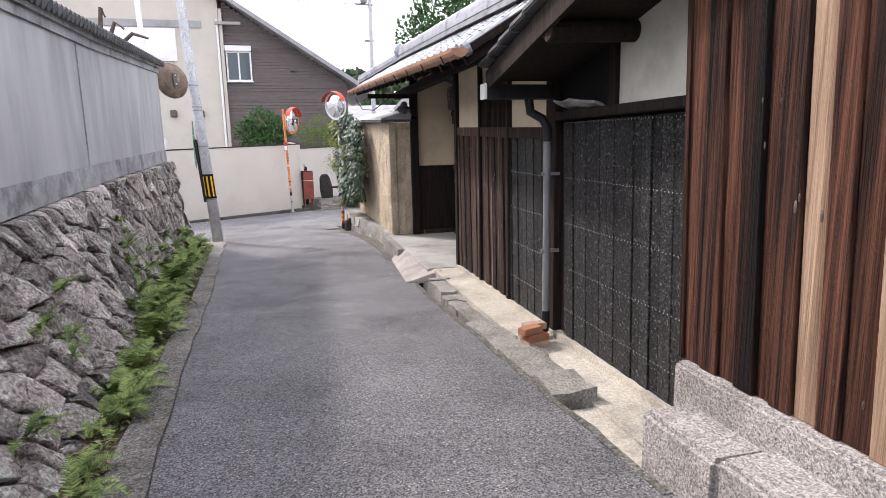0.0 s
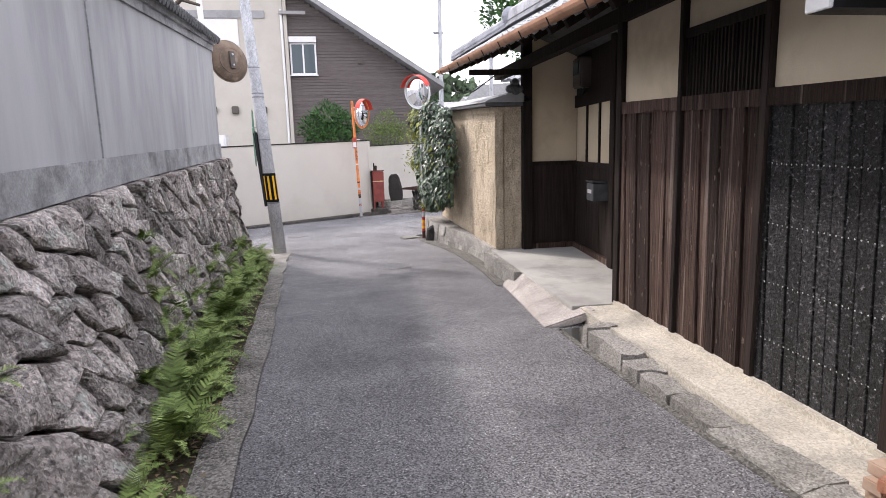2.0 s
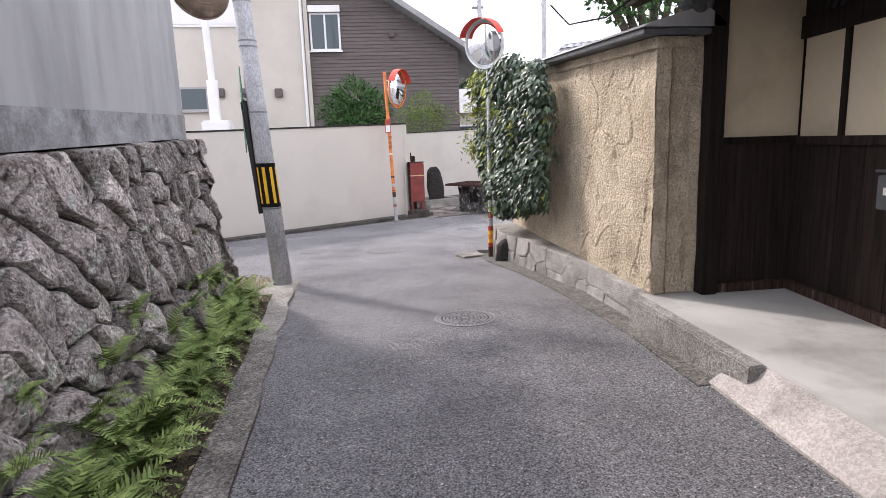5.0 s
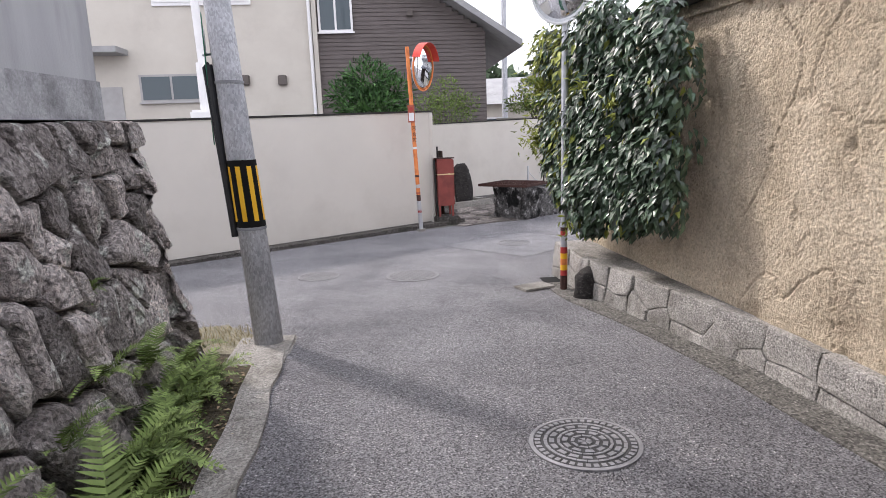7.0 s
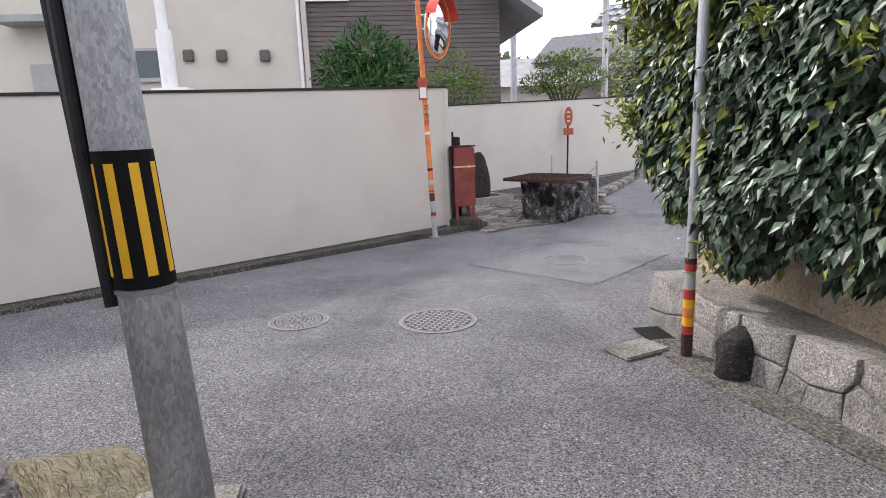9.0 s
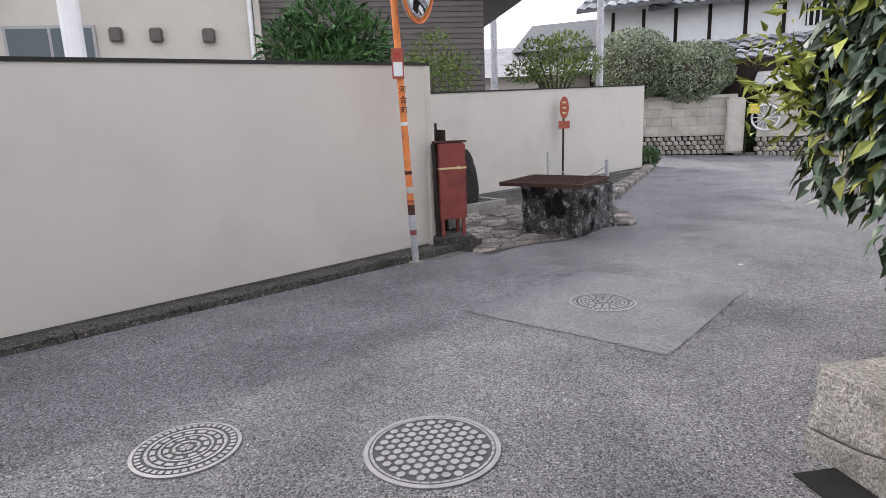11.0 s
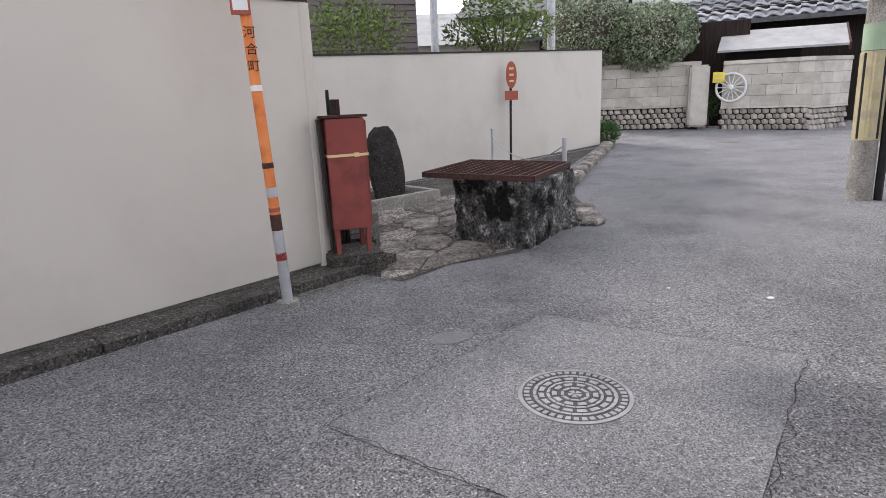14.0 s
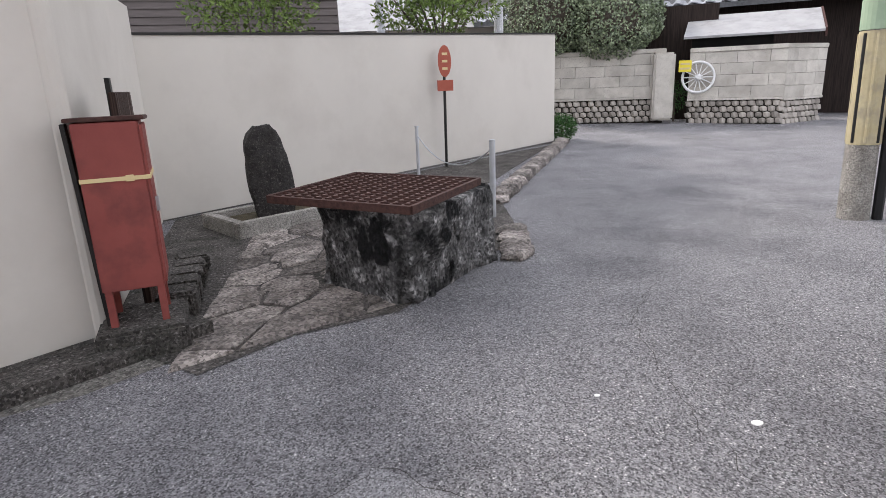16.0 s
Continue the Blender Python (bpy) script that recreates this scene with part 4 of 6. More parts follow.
part("coping", strip((1.78, 11.66), (1.73, 16.8), -0.72, (earth_top(11.7) + 0.005, earth_top(11.7) + 0.06), (earth_top(16.8) + 0.005, earth_top(16.8) + 0.06), 0.01), TILE_DARK, wall, "dark tile edge")
bm = bmesh.new()
zt = earth_top(11.7) + 0.062
hexa(bm, [(1.76, 11.64, zt), (2.5, 11.64, zt), (2.5, 16.8, zt + 0.2), (1.71, 16.8, zt + 0.2), (1.82, 11.64, zt + 0.035), (2.3, 11.64, zt + 0.17), (2.3, 16.8, zt + 0.37), (1.77, 16.8, zt + 0.235)])
bmesh.ops.recalc_face_normals(bm, faces=bm.faces)
part("coping_slope", bm, ROOF_GREY, wall, "grey sheet-metal coping")
for k, (dx, dz, r) in enumerate(((0, 0, 0.1), (-0.07, 0.02, 0.06), (0.07, 0.0, 0.06), (0.0, 0.1, 0.06))):
    part("ridge_ornament", lathe([(r * 0.5, -0.07), (r, -0.05), (r, 0.05), (r * 0.4, 0.08)], 12, Matrix.Translation((2.24 + dx, 11.7, 2.16 + dz)) @ Matrix.Rotation(radians(90), 4, "X")), TILE_DARK, wall)
part("return", B(2.37, 9, 16.55, 16.8, -0.9, 2.1), EARTH, wall)

BASE_R = ((1.84, 10.1), (1.85, 12.0), (1.83, 13.2), (1.6, 14.6), (1.45, 15.4), (1.40, 16.7))
wall = thing("footing_stones", "grey cut granite footing of the earth wall", "footing", kind="structure")


def footing_point(u, w, out):
    y = 10.1 + u
    z0 = gz(y) - 0.1
    zt = -0.265 if y > 11.72 else -0.29
    return Vector((along(BASE_R, y) + 0.05 * w / 0.5 - out, y, z0 + (zt - z0) * min(1, w / 0.5)))


fsites = []
u = 0.15
while u < 6.6:
    w = rng.choice((0.26, 0.4, 0.55, 0.68))
    if rng.random() < 0.75:
        k = rng.uniform(-0.035, 0.035)
        fsites += [(u + rng.uniform(-0.03, 0.03), 0.12 + k), (u + rng.uniform(-0.03, 0.03), 0.38 + k)]
    else:
        fsites += [(u - w * 0.2, 0.10), (u + w * 0.25, 0.12), (u, 0.39)]
    u += w
masonry(wall, fsites, 0.5, footing_point, GRANITE_PALE, 0.006, 0.022, 0.982, 0.05, 0.0, 6.6)
bm = bmesh.new()
prev = None
for y in steps(10.1, 16.7, 20):
    x = along(BASE_R, y) + 0.06
    ring = [bm.verts.new((x, y, -0.9)), bm.verts.new((x, y, -0.27 if y > 11.9 else -0.31)), bm.verts.new((2.05, y, -0.27 if y > 11.9 else -0.31))]
    if prev:
        for k in range(2):
            bm.faces.new((prev[k], prev[k + 1], ring[k + 1], ring[k]))
    prev = ring
part("joint", bm, CONCRETE, wall)
line = [(along(BASE_R, y) - 0.24 + 0.02 * math.sin(2.3 * y), y) for y in steps(10.3, 16.2, 24)]
tagged(part("gutter_strip", sheet(line, 0.3, 0.012), ASPHALT_OLD), "worn concrete strip at the foot of the earth wall", "kerb", kind="structure")


# ---- leaves ----
def leaf(bm, p, d, up, size, wide=0.45, curl=0.2):
    """One folded leaf from p along d."""
    d = d.normalized()
    s = d.cross(up)
    s = s.normalized() if s.length > 1e-4 else d.orthogonal().normalized()
    n = s.cross(d)
    a = bm.verts.new(p)
    m1 = bm.verts.new(p + d * size * 0.5 - n * curl * size * 0.15)
    t = bm.verts.new(p + d * size - n * curl * size)
    l = bm.verts.new(p + d * size * 0.42 + s * size * wide * 0.5 + n * size * 0.05)
    r = bm.verts.new(p + d * size * 0.42 - s * size * wide * 0.5 + n * size * 0.05)
    bm.faces.new((a, m1, l))
    bm.faces.new((a, r, m1))
    bm.faces.new((l, m1, t))
    bm.faces.new((m1, r, t))


def rvec(r=rng):
    while True:
        v = Vector((r.uniform(-1, 1), r.uniform(-1, 1), r.uniform(-1, 1)))
        if 0.05 < v.length < 1:
            return v.normalized()


ivy = thing("ivy", "dense glossy dark green climbing shrub on the earth wall", "climbing plant")
dark, yel = bmesh.new(), bmesh.new()
blobs = []
for _ in range(105):
    y = rng.uniform(13.95, 16.7)
    lo = 0.10 - 0.03 * (y - 14) + 0.25 * max(0, 14.3 - y) + 0.3 * max(0, y - 15.4)
    z = rng.uniform(lo + 0.1, 2.05)
    blobs.append((Vector((1.64 - 0.06 * (y - 14) + rng.uniform(-0.08, 0.05), y, z)), rng.uniform(0.16, 0.3)))
for c, r in blobs:
    for _ in range(210):
        n = rvec()
        if n.x > 0.45:
            continue
        p = c + Vector((n.x * r * 0.85, n.y * r, n.z * r)) * rng.uniform(0.75, 1.05)
        d = (n * 0.5 + Vector((-0.25, 0, -0.75)) + rvec() * 0.45)
        far = p.y > 15.7 and rng.random() < 0.16 + 0.3 * (p.z > 1.4)
        leaf(yel if far or rng.random() < 0.02 else dark, p, d, n, rng.uniform(0.065, 0.125), 0.5, 0.25)
for c, s in ((Vector((1.28, 15.2, 1.5)), 0.16), (Vector((1.3, 15.6, 0.1)), 0.18), (Vector((1.35, 14.6, 1.3)), 0.14), (Vector((1.4, 16.5, 2.0)), 0.35), (Vector((1.3, 16.7, 1.6)), 0.35), (Vector((1.25, 16.7, 1.0)), 0.3)):
    for _ in range(int(40 + 260 * (s > 0.2))):
        p = c + rvec() * s * rng.random()
        leaf(yel, p, rvec() + Vector((-0.3, 0, -0.2)), rvec(), rng.uniform(0.05, 0.11), 0.3, 0.2)
tagged(part("foliage", dark, LEAF_IVY, ivy), kind="stuff")
tagged(part("young_foliage", yel, LEAF_YEL, ivy, "yellow-green young leaves"), kind="stuff")
for k in range(7):
    y = 14.85 + k * 0.28
    pts = [Vector((1.86, y, 0.12)) + Vector((-0.03 * j + 0.05 * noise.noise(Vector((k, j, 0))) - 0.05, 0.12 * noise.noise(Vector((j * 0.7, k, 4))), 0.24 * j)) for j in range(7)]
    part("stem", T(pts, [0.018 - 0.002 * j for j in range(7)], 6), BARK, ivy)

# ---- utility pole with warning sheet ----
pole = thing("utility_pole", "leaning grey concrete utility pole with black-yellow warning sheet", "utility pole")
P0, P1 = Vector((-1.665, 14.52, -0.75)), Vector((-2.12, 15.1, 5.0))


def on_pole(z):
    return P0.lerp(P1, (z - P0.z) / (P1.z - P0.z))


def pole_r(z):
    return 0.119 - 0.0045 * (z + 0.7)


PTOP = P0 + (P1 - P0) * 1.9
part("shaft", T([P0, P0.lerp(PTOP, 0.25), P0.lerp(PTOP, 0.5), PTOP], [0.120, 0.108, 0.096, 0.071], 28), POLE, pole)
smooth(pole.children[0])


def band(z0, z1, over, material, name, a0=0.0, a1=360.0, parent=pole, seg=36):
    bm = bmesh.new()
    n = max(2, int(seg * (a1 - a0) / 360))
    rows = []
    for z in (z0, z1):
        c, r = on_pole(z), pole_r(z) + over
        rows.append([bm.verts.new(c + Vector((r * math.cos(radians(a0 + (a1 - a0) * k / n)), r * math.sin(radians(a0 + (a1 - a0) * k / n)), 0))) for k in range(n + 1)])
    for k in range(n):
        bm.faces.new((rows[0][k], rows[0][k + 1], rows[1][k + 1], rows[1][k]))
    return part(name, bm, material, parent)


band(0.38, 0.93, 0.006, BLACK_BAND, "warning_sheet")
for k in range(8):
    a = -152 + k * 45
    band(0.43, 0.88, 0.0075, YELLOW, "yellow_stripe", a, a + 19)
for z in (0.355, 1.55, 2.35, 2.42, 2.9):
    band(z, z + 0.02, 0.008, GREY_PIPE, "strap")
lft = Vector((-0.135, -0.03, 0))
part("conduit", T([on_pole(0.3) + lft, on_pole(0.9) + lft * 1.05, on_pole(1.7) + lft * 1.0], 0.03, 10), BLACK_PIPE, pole)
part("cable", T([on_pole(1.72) + lft, on_pole(1.68) + lft * 1.3, on_pole(1.3) + lft * 1.25, on_pole(0.6) + lft * 1.15, on_pole(0.32) + lft * 1.1], 0.012, 8), BLACK_PIPE, pole)
part("foot_collar", lathe([(0.155, -0.05), (0.15, 0.03), (0.126, 0.045)], 24, Matrix.Translation((-1.66, 14.52, -0.66))), CONCRETE, pole)
tagged(part("pole_footing", B(-1.95, -1.46, 13.75, 14.7, -0.9, -0.612, bevel=0.015), CONCRETE), "pale concrete kerb block at the pole foot", "kerb", kind="structure")


def round_mirror(parent, centre, facing, r, back, rim, front=MIRROR, hood=None):
    """A convex traffic mirror: dished back, rim, glass and hood."""
    m = Matrix.Translation(centre) @ Vector(facing).to_track_quat("Z", "Y").to_matrix().to_4x4()
    smooth(part("mirror_back", lathe([(0.05, -0.1), (r * 0.6, -0.085), (r * 0.95, -0.04), (r, 0.0)], 36, m), back, parent))
    smooth(part("mirror_glass", lathe([(r * 0.97, 0.004), (r * 0.8, 0.02), (r * 0.5, 0.038), (0.02, 0.05)], 36, m), front, parent))
    ring = [m @ Vector((r * math.cos(a), r * math.sin(a), 0.004)) for a in (2 * math.pi * k / 36 for k in range(37))]
    part("rim", T(ring, 0.014, 8), rim, parent)
    if hood:
        bm = bmesh.new()
        prev = None
        for k in range(17):
            a = radians(20 + 140 * k / 16)
            d = Vector((math.cos(a), math.sin(a), 0))
            ring = [bm.verts.new(m @ (d * (r + 0.02) + Vector((0, 0, z)))) for z in (-0.02, 0.14)] + [bm.verts.new(m @ (d * (r + 0.026) + Vector((0, 0, z)))) for z in (0.14, -0.02)]
            if prev:
                for q in range(4):
                    bm.faces.new((prev[q], prev[(q + 1) % 4], ring[(q + 1) % 4], ring[q]))
            prev = ring
        part("hood", bm, hood, parent, "red hood")


sgn = thing("pole_sign", "narrow dark green sign with white marks on pole", "sign")
msg = Matrix.Translation(on_pole(1.6) + Vector((-0.2, 0.12, 0))) @ Matrix.Rotation(radians(14), 4, "Z")
oval = lathe([(0.2, -0.004), (0.2, 0.004)], 28)
oval.transform(msg @ Matrix.Rotation(radians(90), 4, "Y") @ Matrix.Diagonal((2.7, 0.9, 1, 1)))
part("plate", oval, SIGN_GREEN, sgn)
for k in range(3):
    ring = [msg @ Vector((0.005, 0.09 * math.cos(a), 0.3 - 0.28 * k + 0.1 * math.sin(a))) for a in (2 * math.pi * q / 14 for q in range(15))]
    part("mark", T(ring, 0.008, 6), PAPER_WHITE, sgn)
part("bracket", T([on_pole(1.8), on_pole(1.8) + Vector((-0.2, 0.1, 0))], 0.012, 8), STEEL, sgn)

old = thing("pole_mirror", "weathered brown convex mirror seen from behind", "traffic mirror")
round_mirror(old, (-2.3, 14.3, 2.95), (-0.62, 0.7, -0.1), 0.36, MIRROR_BACK, MIRROR_BACK)
part("arm", T([on_pole(2.95) + Vector((-0.1, -0.02, 0)), (-2.22, 14.42, 2.95)], 0.02, 8), STEEL, old)
mo = Matrix.Translation((-2.3, 14.3, 2.95)) @ Vector((-0.62, 0.7, -0.1)).to_track_quat("Z", "Y").to_matrix().to_4x4()
part("back_ring", T([mo @ Vector((0.22 * math.cos(a), 0.22 * math.sin(a), -0.078)) for a in (2 * math.pi * k / 24 for k in range(25))], 0.012, 6), MIRROR_BACK, old)
part("back_plate", B(-0.05, 0.05, -0.15, 0.15, -0.135, -0.1, mo, 0.006), DARK_VENT, old, "dull brown back plate")
for z in (-0.09, 0.09):
    part("bolt", lathe([(0.018, 0), (0.018, 0.02), (0.006, 0.024)], 8, mo @ pose(0, z, -0.135, 180)), STEEL, old)
part("clamp", B(-2.15, -2.05, 14.5, 14.62, 2.85, 3.08), STEEL, old)

HOOD_RED = mat("red_mirror_hood", (0.55, 0.05, 0.035), (0.65, 0.085, 0.06), 6, 0.5)
mir = thing("traffic_mirror", "convex traffic mirror on a faded orange pole", "traffic mirror", "traffic mirrors")
OB, OT = Vector((0.055, 21.15, -0.70)), Vector((-0.06, 21.22, 2.72))


def on_o(z):
    return OB.lerp(OT, (z - OB.z) / (OT.z - OB.z))


def tubeband(f, z0, z1, r, m, name, parent):
    return part(name, T([f(z0), f(z1)], r, 16), m, parent)


tubeband(on_o, -0.75, 2.75, 0.038, ORANGE, "post", mir)
for z0, z1, m in ((-0.75, -0.14, STEEL), (-0.37, -0.31, RED_TAPE), (-0.14, -0.02, RUST), (-0.0, 0.03, SIGN_RED), (0.11, 0.18, STEEL), (0.32, 0.36, RUST), (0.86, 0.9, PAPER_WHITE)):
    tubeband(on_o, z0, z1, 0.0405, m, "tape_band", mir)
tubeband(on_o, -0.78, -0.69, 0.085, CONCRETE, "foot", mir)
round_mirror(mir, on_o(2.36) + Vector((0.27, -0.05, 0)), (0.86, -0.5, -0.08), 0.42, STEEL, ORANGE, MIRROR, HOOD_RED)
part("arm", T([on_o(2.36), on_o(2.36) + Vector((0.2, -0.03, 0))], 0.018, 8), STEEL, mir)
part("arm", T([on_o(2.55), on_o(2.55) + Vector((0.2, -0.03, 0))], 0.018, 8), STEEL, mir)
m_sign = Matrix.Translation(on_o(1.52) + Vector((-0.02, -0.052, 0))) @ Matrix.Rotation(radians(8), 4, "Z")
part("notice", B(-0.065, 0.065, -0.004, 0.004, -0.16, 0.16, m_sign, 0.002), SIGN_RED, mir, "small faded red notice plate")
part("notice_face", B(-0.05, 0.05, -0.006, -0.0045, -0.13, 0.02, m_sign), PAPER_WHITE, mir)
part("notice_dot", lathe([(0.035, -0.001), (0.035, 0.001)], 14, m_sign @ pose(0, -0.006, 0.09, 90)), RED_TAPE, mir)


def writing(text, m, size, material, parent, name="lettering"):
    cu = bpy.data.curves.new(name, "FONT")
    cu.body, cu.size, cu.extrude, cu.align_x = text, size, 0.0006, "CENTER"
    tmp = bpy.data.objects.new(name, cu)
    scene.collection.objects.link(tmp)
    me = bpy.data.meshes.new_from_object(tmp.evaluated_get(bpy.context.evaluated_depsgraph_get()))
    bpy.data.objects.remove(tmp)
    me.materials.clear()
    me.materials.append(material)
    ob = new(name, me)
    ob.matrix_world = m
    ob.parent = parent
    return ob


for ch, z in (("河", 1.22), ("合", 1.11), ("町", 1.0)):
    writing(ch, Matrix.Translation(on_o(z) + Vector((0.008, -0.042, 0))) @ pose(0, 0, 0, 90, 0, 10), 0.085, INK, mir)

mir = thing("traffic_mirror", "convex traffic mirror on a slim pole by the ivy", "traffic mirror", "traffic mirrors")
RB, RT = Vector((1.31, 15.85, -0.72)), Vector((1.33, 15.86, 2.75))
on_r = lambda z: RB.lerp(RT, (z - RB.z) / (RT.z - RB.z))
tubeband(on_r, -0.75, 2.75, 0.036, STEEL, "post", mir)
for z0, z1, m in ((-0.72, -0.5, RUST), (-0.5, -0.44, RED_TAPE), (-0.44, -0.38, YELLOW), (-0.38, -0.31, ORANGE), (-0.31, -0.25, YELLOW), (-0.25, -0.18, RED_TAPE), (-0.05, 0.0, RED_TAPE), (0.0, 0.04, RUST)):
    tubeband(on_r, z0, z1, 0.0385, m, "tape_band", mir)
round_mirror(mir, (1.26, 15.79, 2.5), (-0.72, -0.68, -0.12), 0.34, STEEL, PAPER_WHITE, MIRROR, HOOD_RED)
part("arm", T([on_r(2.5), on_r(2.5) + Vector((-0.03, -0.05, 0))], 0.02, 8), STEEL, mir)


def rock(size, seed, rough=0.25, sub=3):
    bm = bmesh.new()
    bmesh.ops.create_icosphere(bm, subdivisions=sub, radius=1)
    o = Vector((seed * 3.1, seed * 1.7, seed))
    for v in bm.verts:
        n = v.co.normalized()
        q = Vector([math.copysign(abs(c) ** 0.6, c) for c in n])
        q *= 1 + rough * noise.noise(n * 1.6 + o) + rough * 0.4 * noise.noise(n * 4.2 + o)
        v.co = Vector((q.x * size[0], q.y * size[1], q.z * size[2]))
    return bm


bm = rock((0.11, 0.1, 0.2), 4)
bm.transform(Matrix.Translation((1.43, 15.45, -0.55)))
tagged(smooth(part("boulder", bm, STELE)), "small dark rounded guard stone at the wall foot", "stone")
bm = B(-0.2, 0.2, -0.13, 0.13, 0, 0.03, pose(1.02, 16.02, gz(16) + 0.002, 0, 0, 20), 0.01)
tagged(part("loose_slab", bm, CONCRETE), "thin loose concrete slab on the asphalt", "slab")
# no real hole: a flat black plate paints the opening's shade
tagged(part("gutter_hole", B(1.2, 1.42, 16.05, 16.5, gz(16.2) + 0.002, gz(16.2) + 0.006), SHADE_BLACK), "near-black plate standing in for a shaded gutter opening beside the slim mirror pole", "gutter", kind="structure")


# ---- manhole covers and patch ----
def manhole(x, y, r, style, label):
    th = thing("manhole_cover", label, "manhole cover", "manhole covers")
    sl = math.atan2(gz(y + 0.4) - gz(y - 0.4), 0.8)
    m = Matrix.Translation((x, y, gz(y) + 0.003)) @ Matrix.Rotation(sl, 4, "X")
    part("frame", lathe([(r, -0.02), (r, 0.006), (r * 0.93, 0.008), (r * 0.925, 0.002)], 48, m), CAST_IRON, th)
    part("plate", lathe([(r * 0.92, -0.01), (r * 0.92, 0.004), (0.01, 0.0045)], 48, m), IRON_DARK, th)
    bm = bmesh.new()

    def seg_ring(r0, r1, n, fill, z=0.009):
        for k in range(n):
            a0, a1 = 2 * math.pi * k / n, 2 * math.pi * (k + fill) / n
            v = [bm.verts.new(m @ Vector((rr * math.cos(a), rr * math.sin(a), zz))) for zz in (0.003, z) for rr, a in ((r0, a0), (r1, a0), (r1, a1), (r0, a1))]
            for f in ((4, 5, 6, 7), (0, 1, 5, 4), (1, 2, 6, 5), (2, 3, 7, 6), (3, 0, 4, 7)):
                bm.faces.new([v[i] for i in f])

    if style == "rings":
        for r0, r1, n, fill in ((0.8, 0.9, 40, 0.62), (0.68, 0.74, 24, 0.93), (0.55, 0.64, 16, 0.7), (0.45, 0.5, 16, 0.9), (0.32, 0.41, 10, 0.65), (0.2, 0.26, 8, 0.85), (0.02, 0.13, 5, 0.7)):
            seg_ring(r * r0, r * r1, n, fill)
    else:
        step = r * 0.17
        for i in range(-6, 7):
            for j in range(-6, 7):
                px, py = (i + 0.5 * (j % 2)) * step, j * step * 0.87
                if math.hypot(px, py) < r * 0.84:
                    v = [bm.verts.new(m @ Vector((px + step * 0.4 * math.cos(a), py + step * 0.4 * math.sin(a), zz))) for zz in (0.003, 0.009) for a in (k * math.pi / 3 for k in range(6))]
                    bm.faces.new(v[6:])
                    for k in range(6):
                        bm.faces.new((v[k], v[(k + 1) % 6], v[6 + (k + 1) % 6], v[6 + k]))
        seg_ring(r * 0.87, r * 0.91, 40, 0.9)
    bmesh.ops.recalc_face_normals(bm, faces=bm.faces)
    tagged(part("tread", bm, CAST_IRON, th, "raised cast pattern"), kind="stuff")


manhole(0.36, 12.36, 0.295, "rings", "round cast-iron cover with concentric rings in asphalt")
manhole(1.48, 19.16, 0.285, "rings", "worn cast-iron cover with rings set in patch")
manhole(-0.32, 17.07, 0.34, "dots", "large round iron cover with honeycomb pattern")
manhole(-1.55, 17.35, 0.27, "rings", "smaller dark round iron cover in the junction")

manhole(10.86, 29.93, 0.33, "dots", "distant round iron cover in the road")


def flat_patch(name, pts, over, material, label, cat):
    bm = bmesh.new()
    c = Vector((sum(p[0] for p in pts) / len(pts), sum(p[1] for p in pts) / len(pts)))
    n = len(pts)
    rim = []
    for k in range(n):
        a, b = Vector(pts[k]), Vector(pts[(k + 1) % n])
        for q in range(8):
            p = a.lerp(b, q / 8)
            p += Vector((noise.noise(Vector((p.x * 3, p.y * 3, 1))), noise.noise(Vector((p.x * 3, p.y * 3, 7))))) * 0.03
            rim.append(p)
    rings = [[bm.verts.new((*(c.lerp(p, f)), gz(c.lerp(p, f).y) + over)) for p in rim] for f in (0.02, 0.35, 0.7, 1.0)]
    for r0, r1 in zip(rings, rings[1:]):
        for k in range(len(rim)):
            bm.faces.new((r0[k], r1[k], r1[(k + 1) % len(rim)], r0[(k + 1) % len(rim)]))
    bm.faces.new(rings[0])
    bmesh.ops.recalc_face_normals(bm, faces=bm.faces)
    return tagged(part(name, bm, material), label, cat, kind="structure")


flat_patch("asphalt_patch", ((0.25, 19.26), (1.39, 17.9), (2.89, 19.18), (1.77, 20.3)), 0.004, PATCH, "smoother newer asphalt patch around the cover", "road patch")


def crack(name, pts, w=0.006):
    bm = bmesh.new()
    prev = None
    for k in range(len(pts) - 1):
        a, b = Vector(pts[k]), Vector(pts[k + 1])
        d = (b - a).normalized()
        s = Vector((-d.y, d.x))
        n = max(3, int((b - a).length / 0.05))
        for q in range(n):
            p = a.lerp(b, q / n) + s * 0.05 * noise.noise(Vector((a.x + q * 0.35, a.y, 3)))
            ww = w * (0.6 + 0.8 * abs(noise.noise(Vector((q * 0.6, a.x, a.y)))))
            ring = [bm.verts.new((*(p + s * ww * e), gz(p.y) + 0.0055)) for e in (-1, 1)]
            if prev:
                bm.faces.new((prev[0], ring[0], ring[1], prev[1]))
            prev = ring
    bmesh.ops.recalc_face_normals(bm, faces=bm.faces)
    return tagged(part(name, bm, STONE_JOINT), "thin dark crack in the asphalt", "crack", kind="structure")


crack("crack", ((0.25, 19.26), (1.39, 17.9), (1.9, 18.3), (2.89, 19.18)), 0.0025)
crack("crack", ((0.25, 19.26), (1.77, 20.3), (2.89, 19.18)), 0.002)
crack("crack", ((3.0, 19.0), (3.2, 20.2), (3.6, 21.3), (4.3, 22.0)), 0.002)
crack("crack", ((3.6, 21.3), (3.2, 21.9)), 0.002)
crack("crack", ((-1.6, 14.6), (-0.6, 15.4), (0.6, 16.0), (1.1, 16.3)), 0.002)
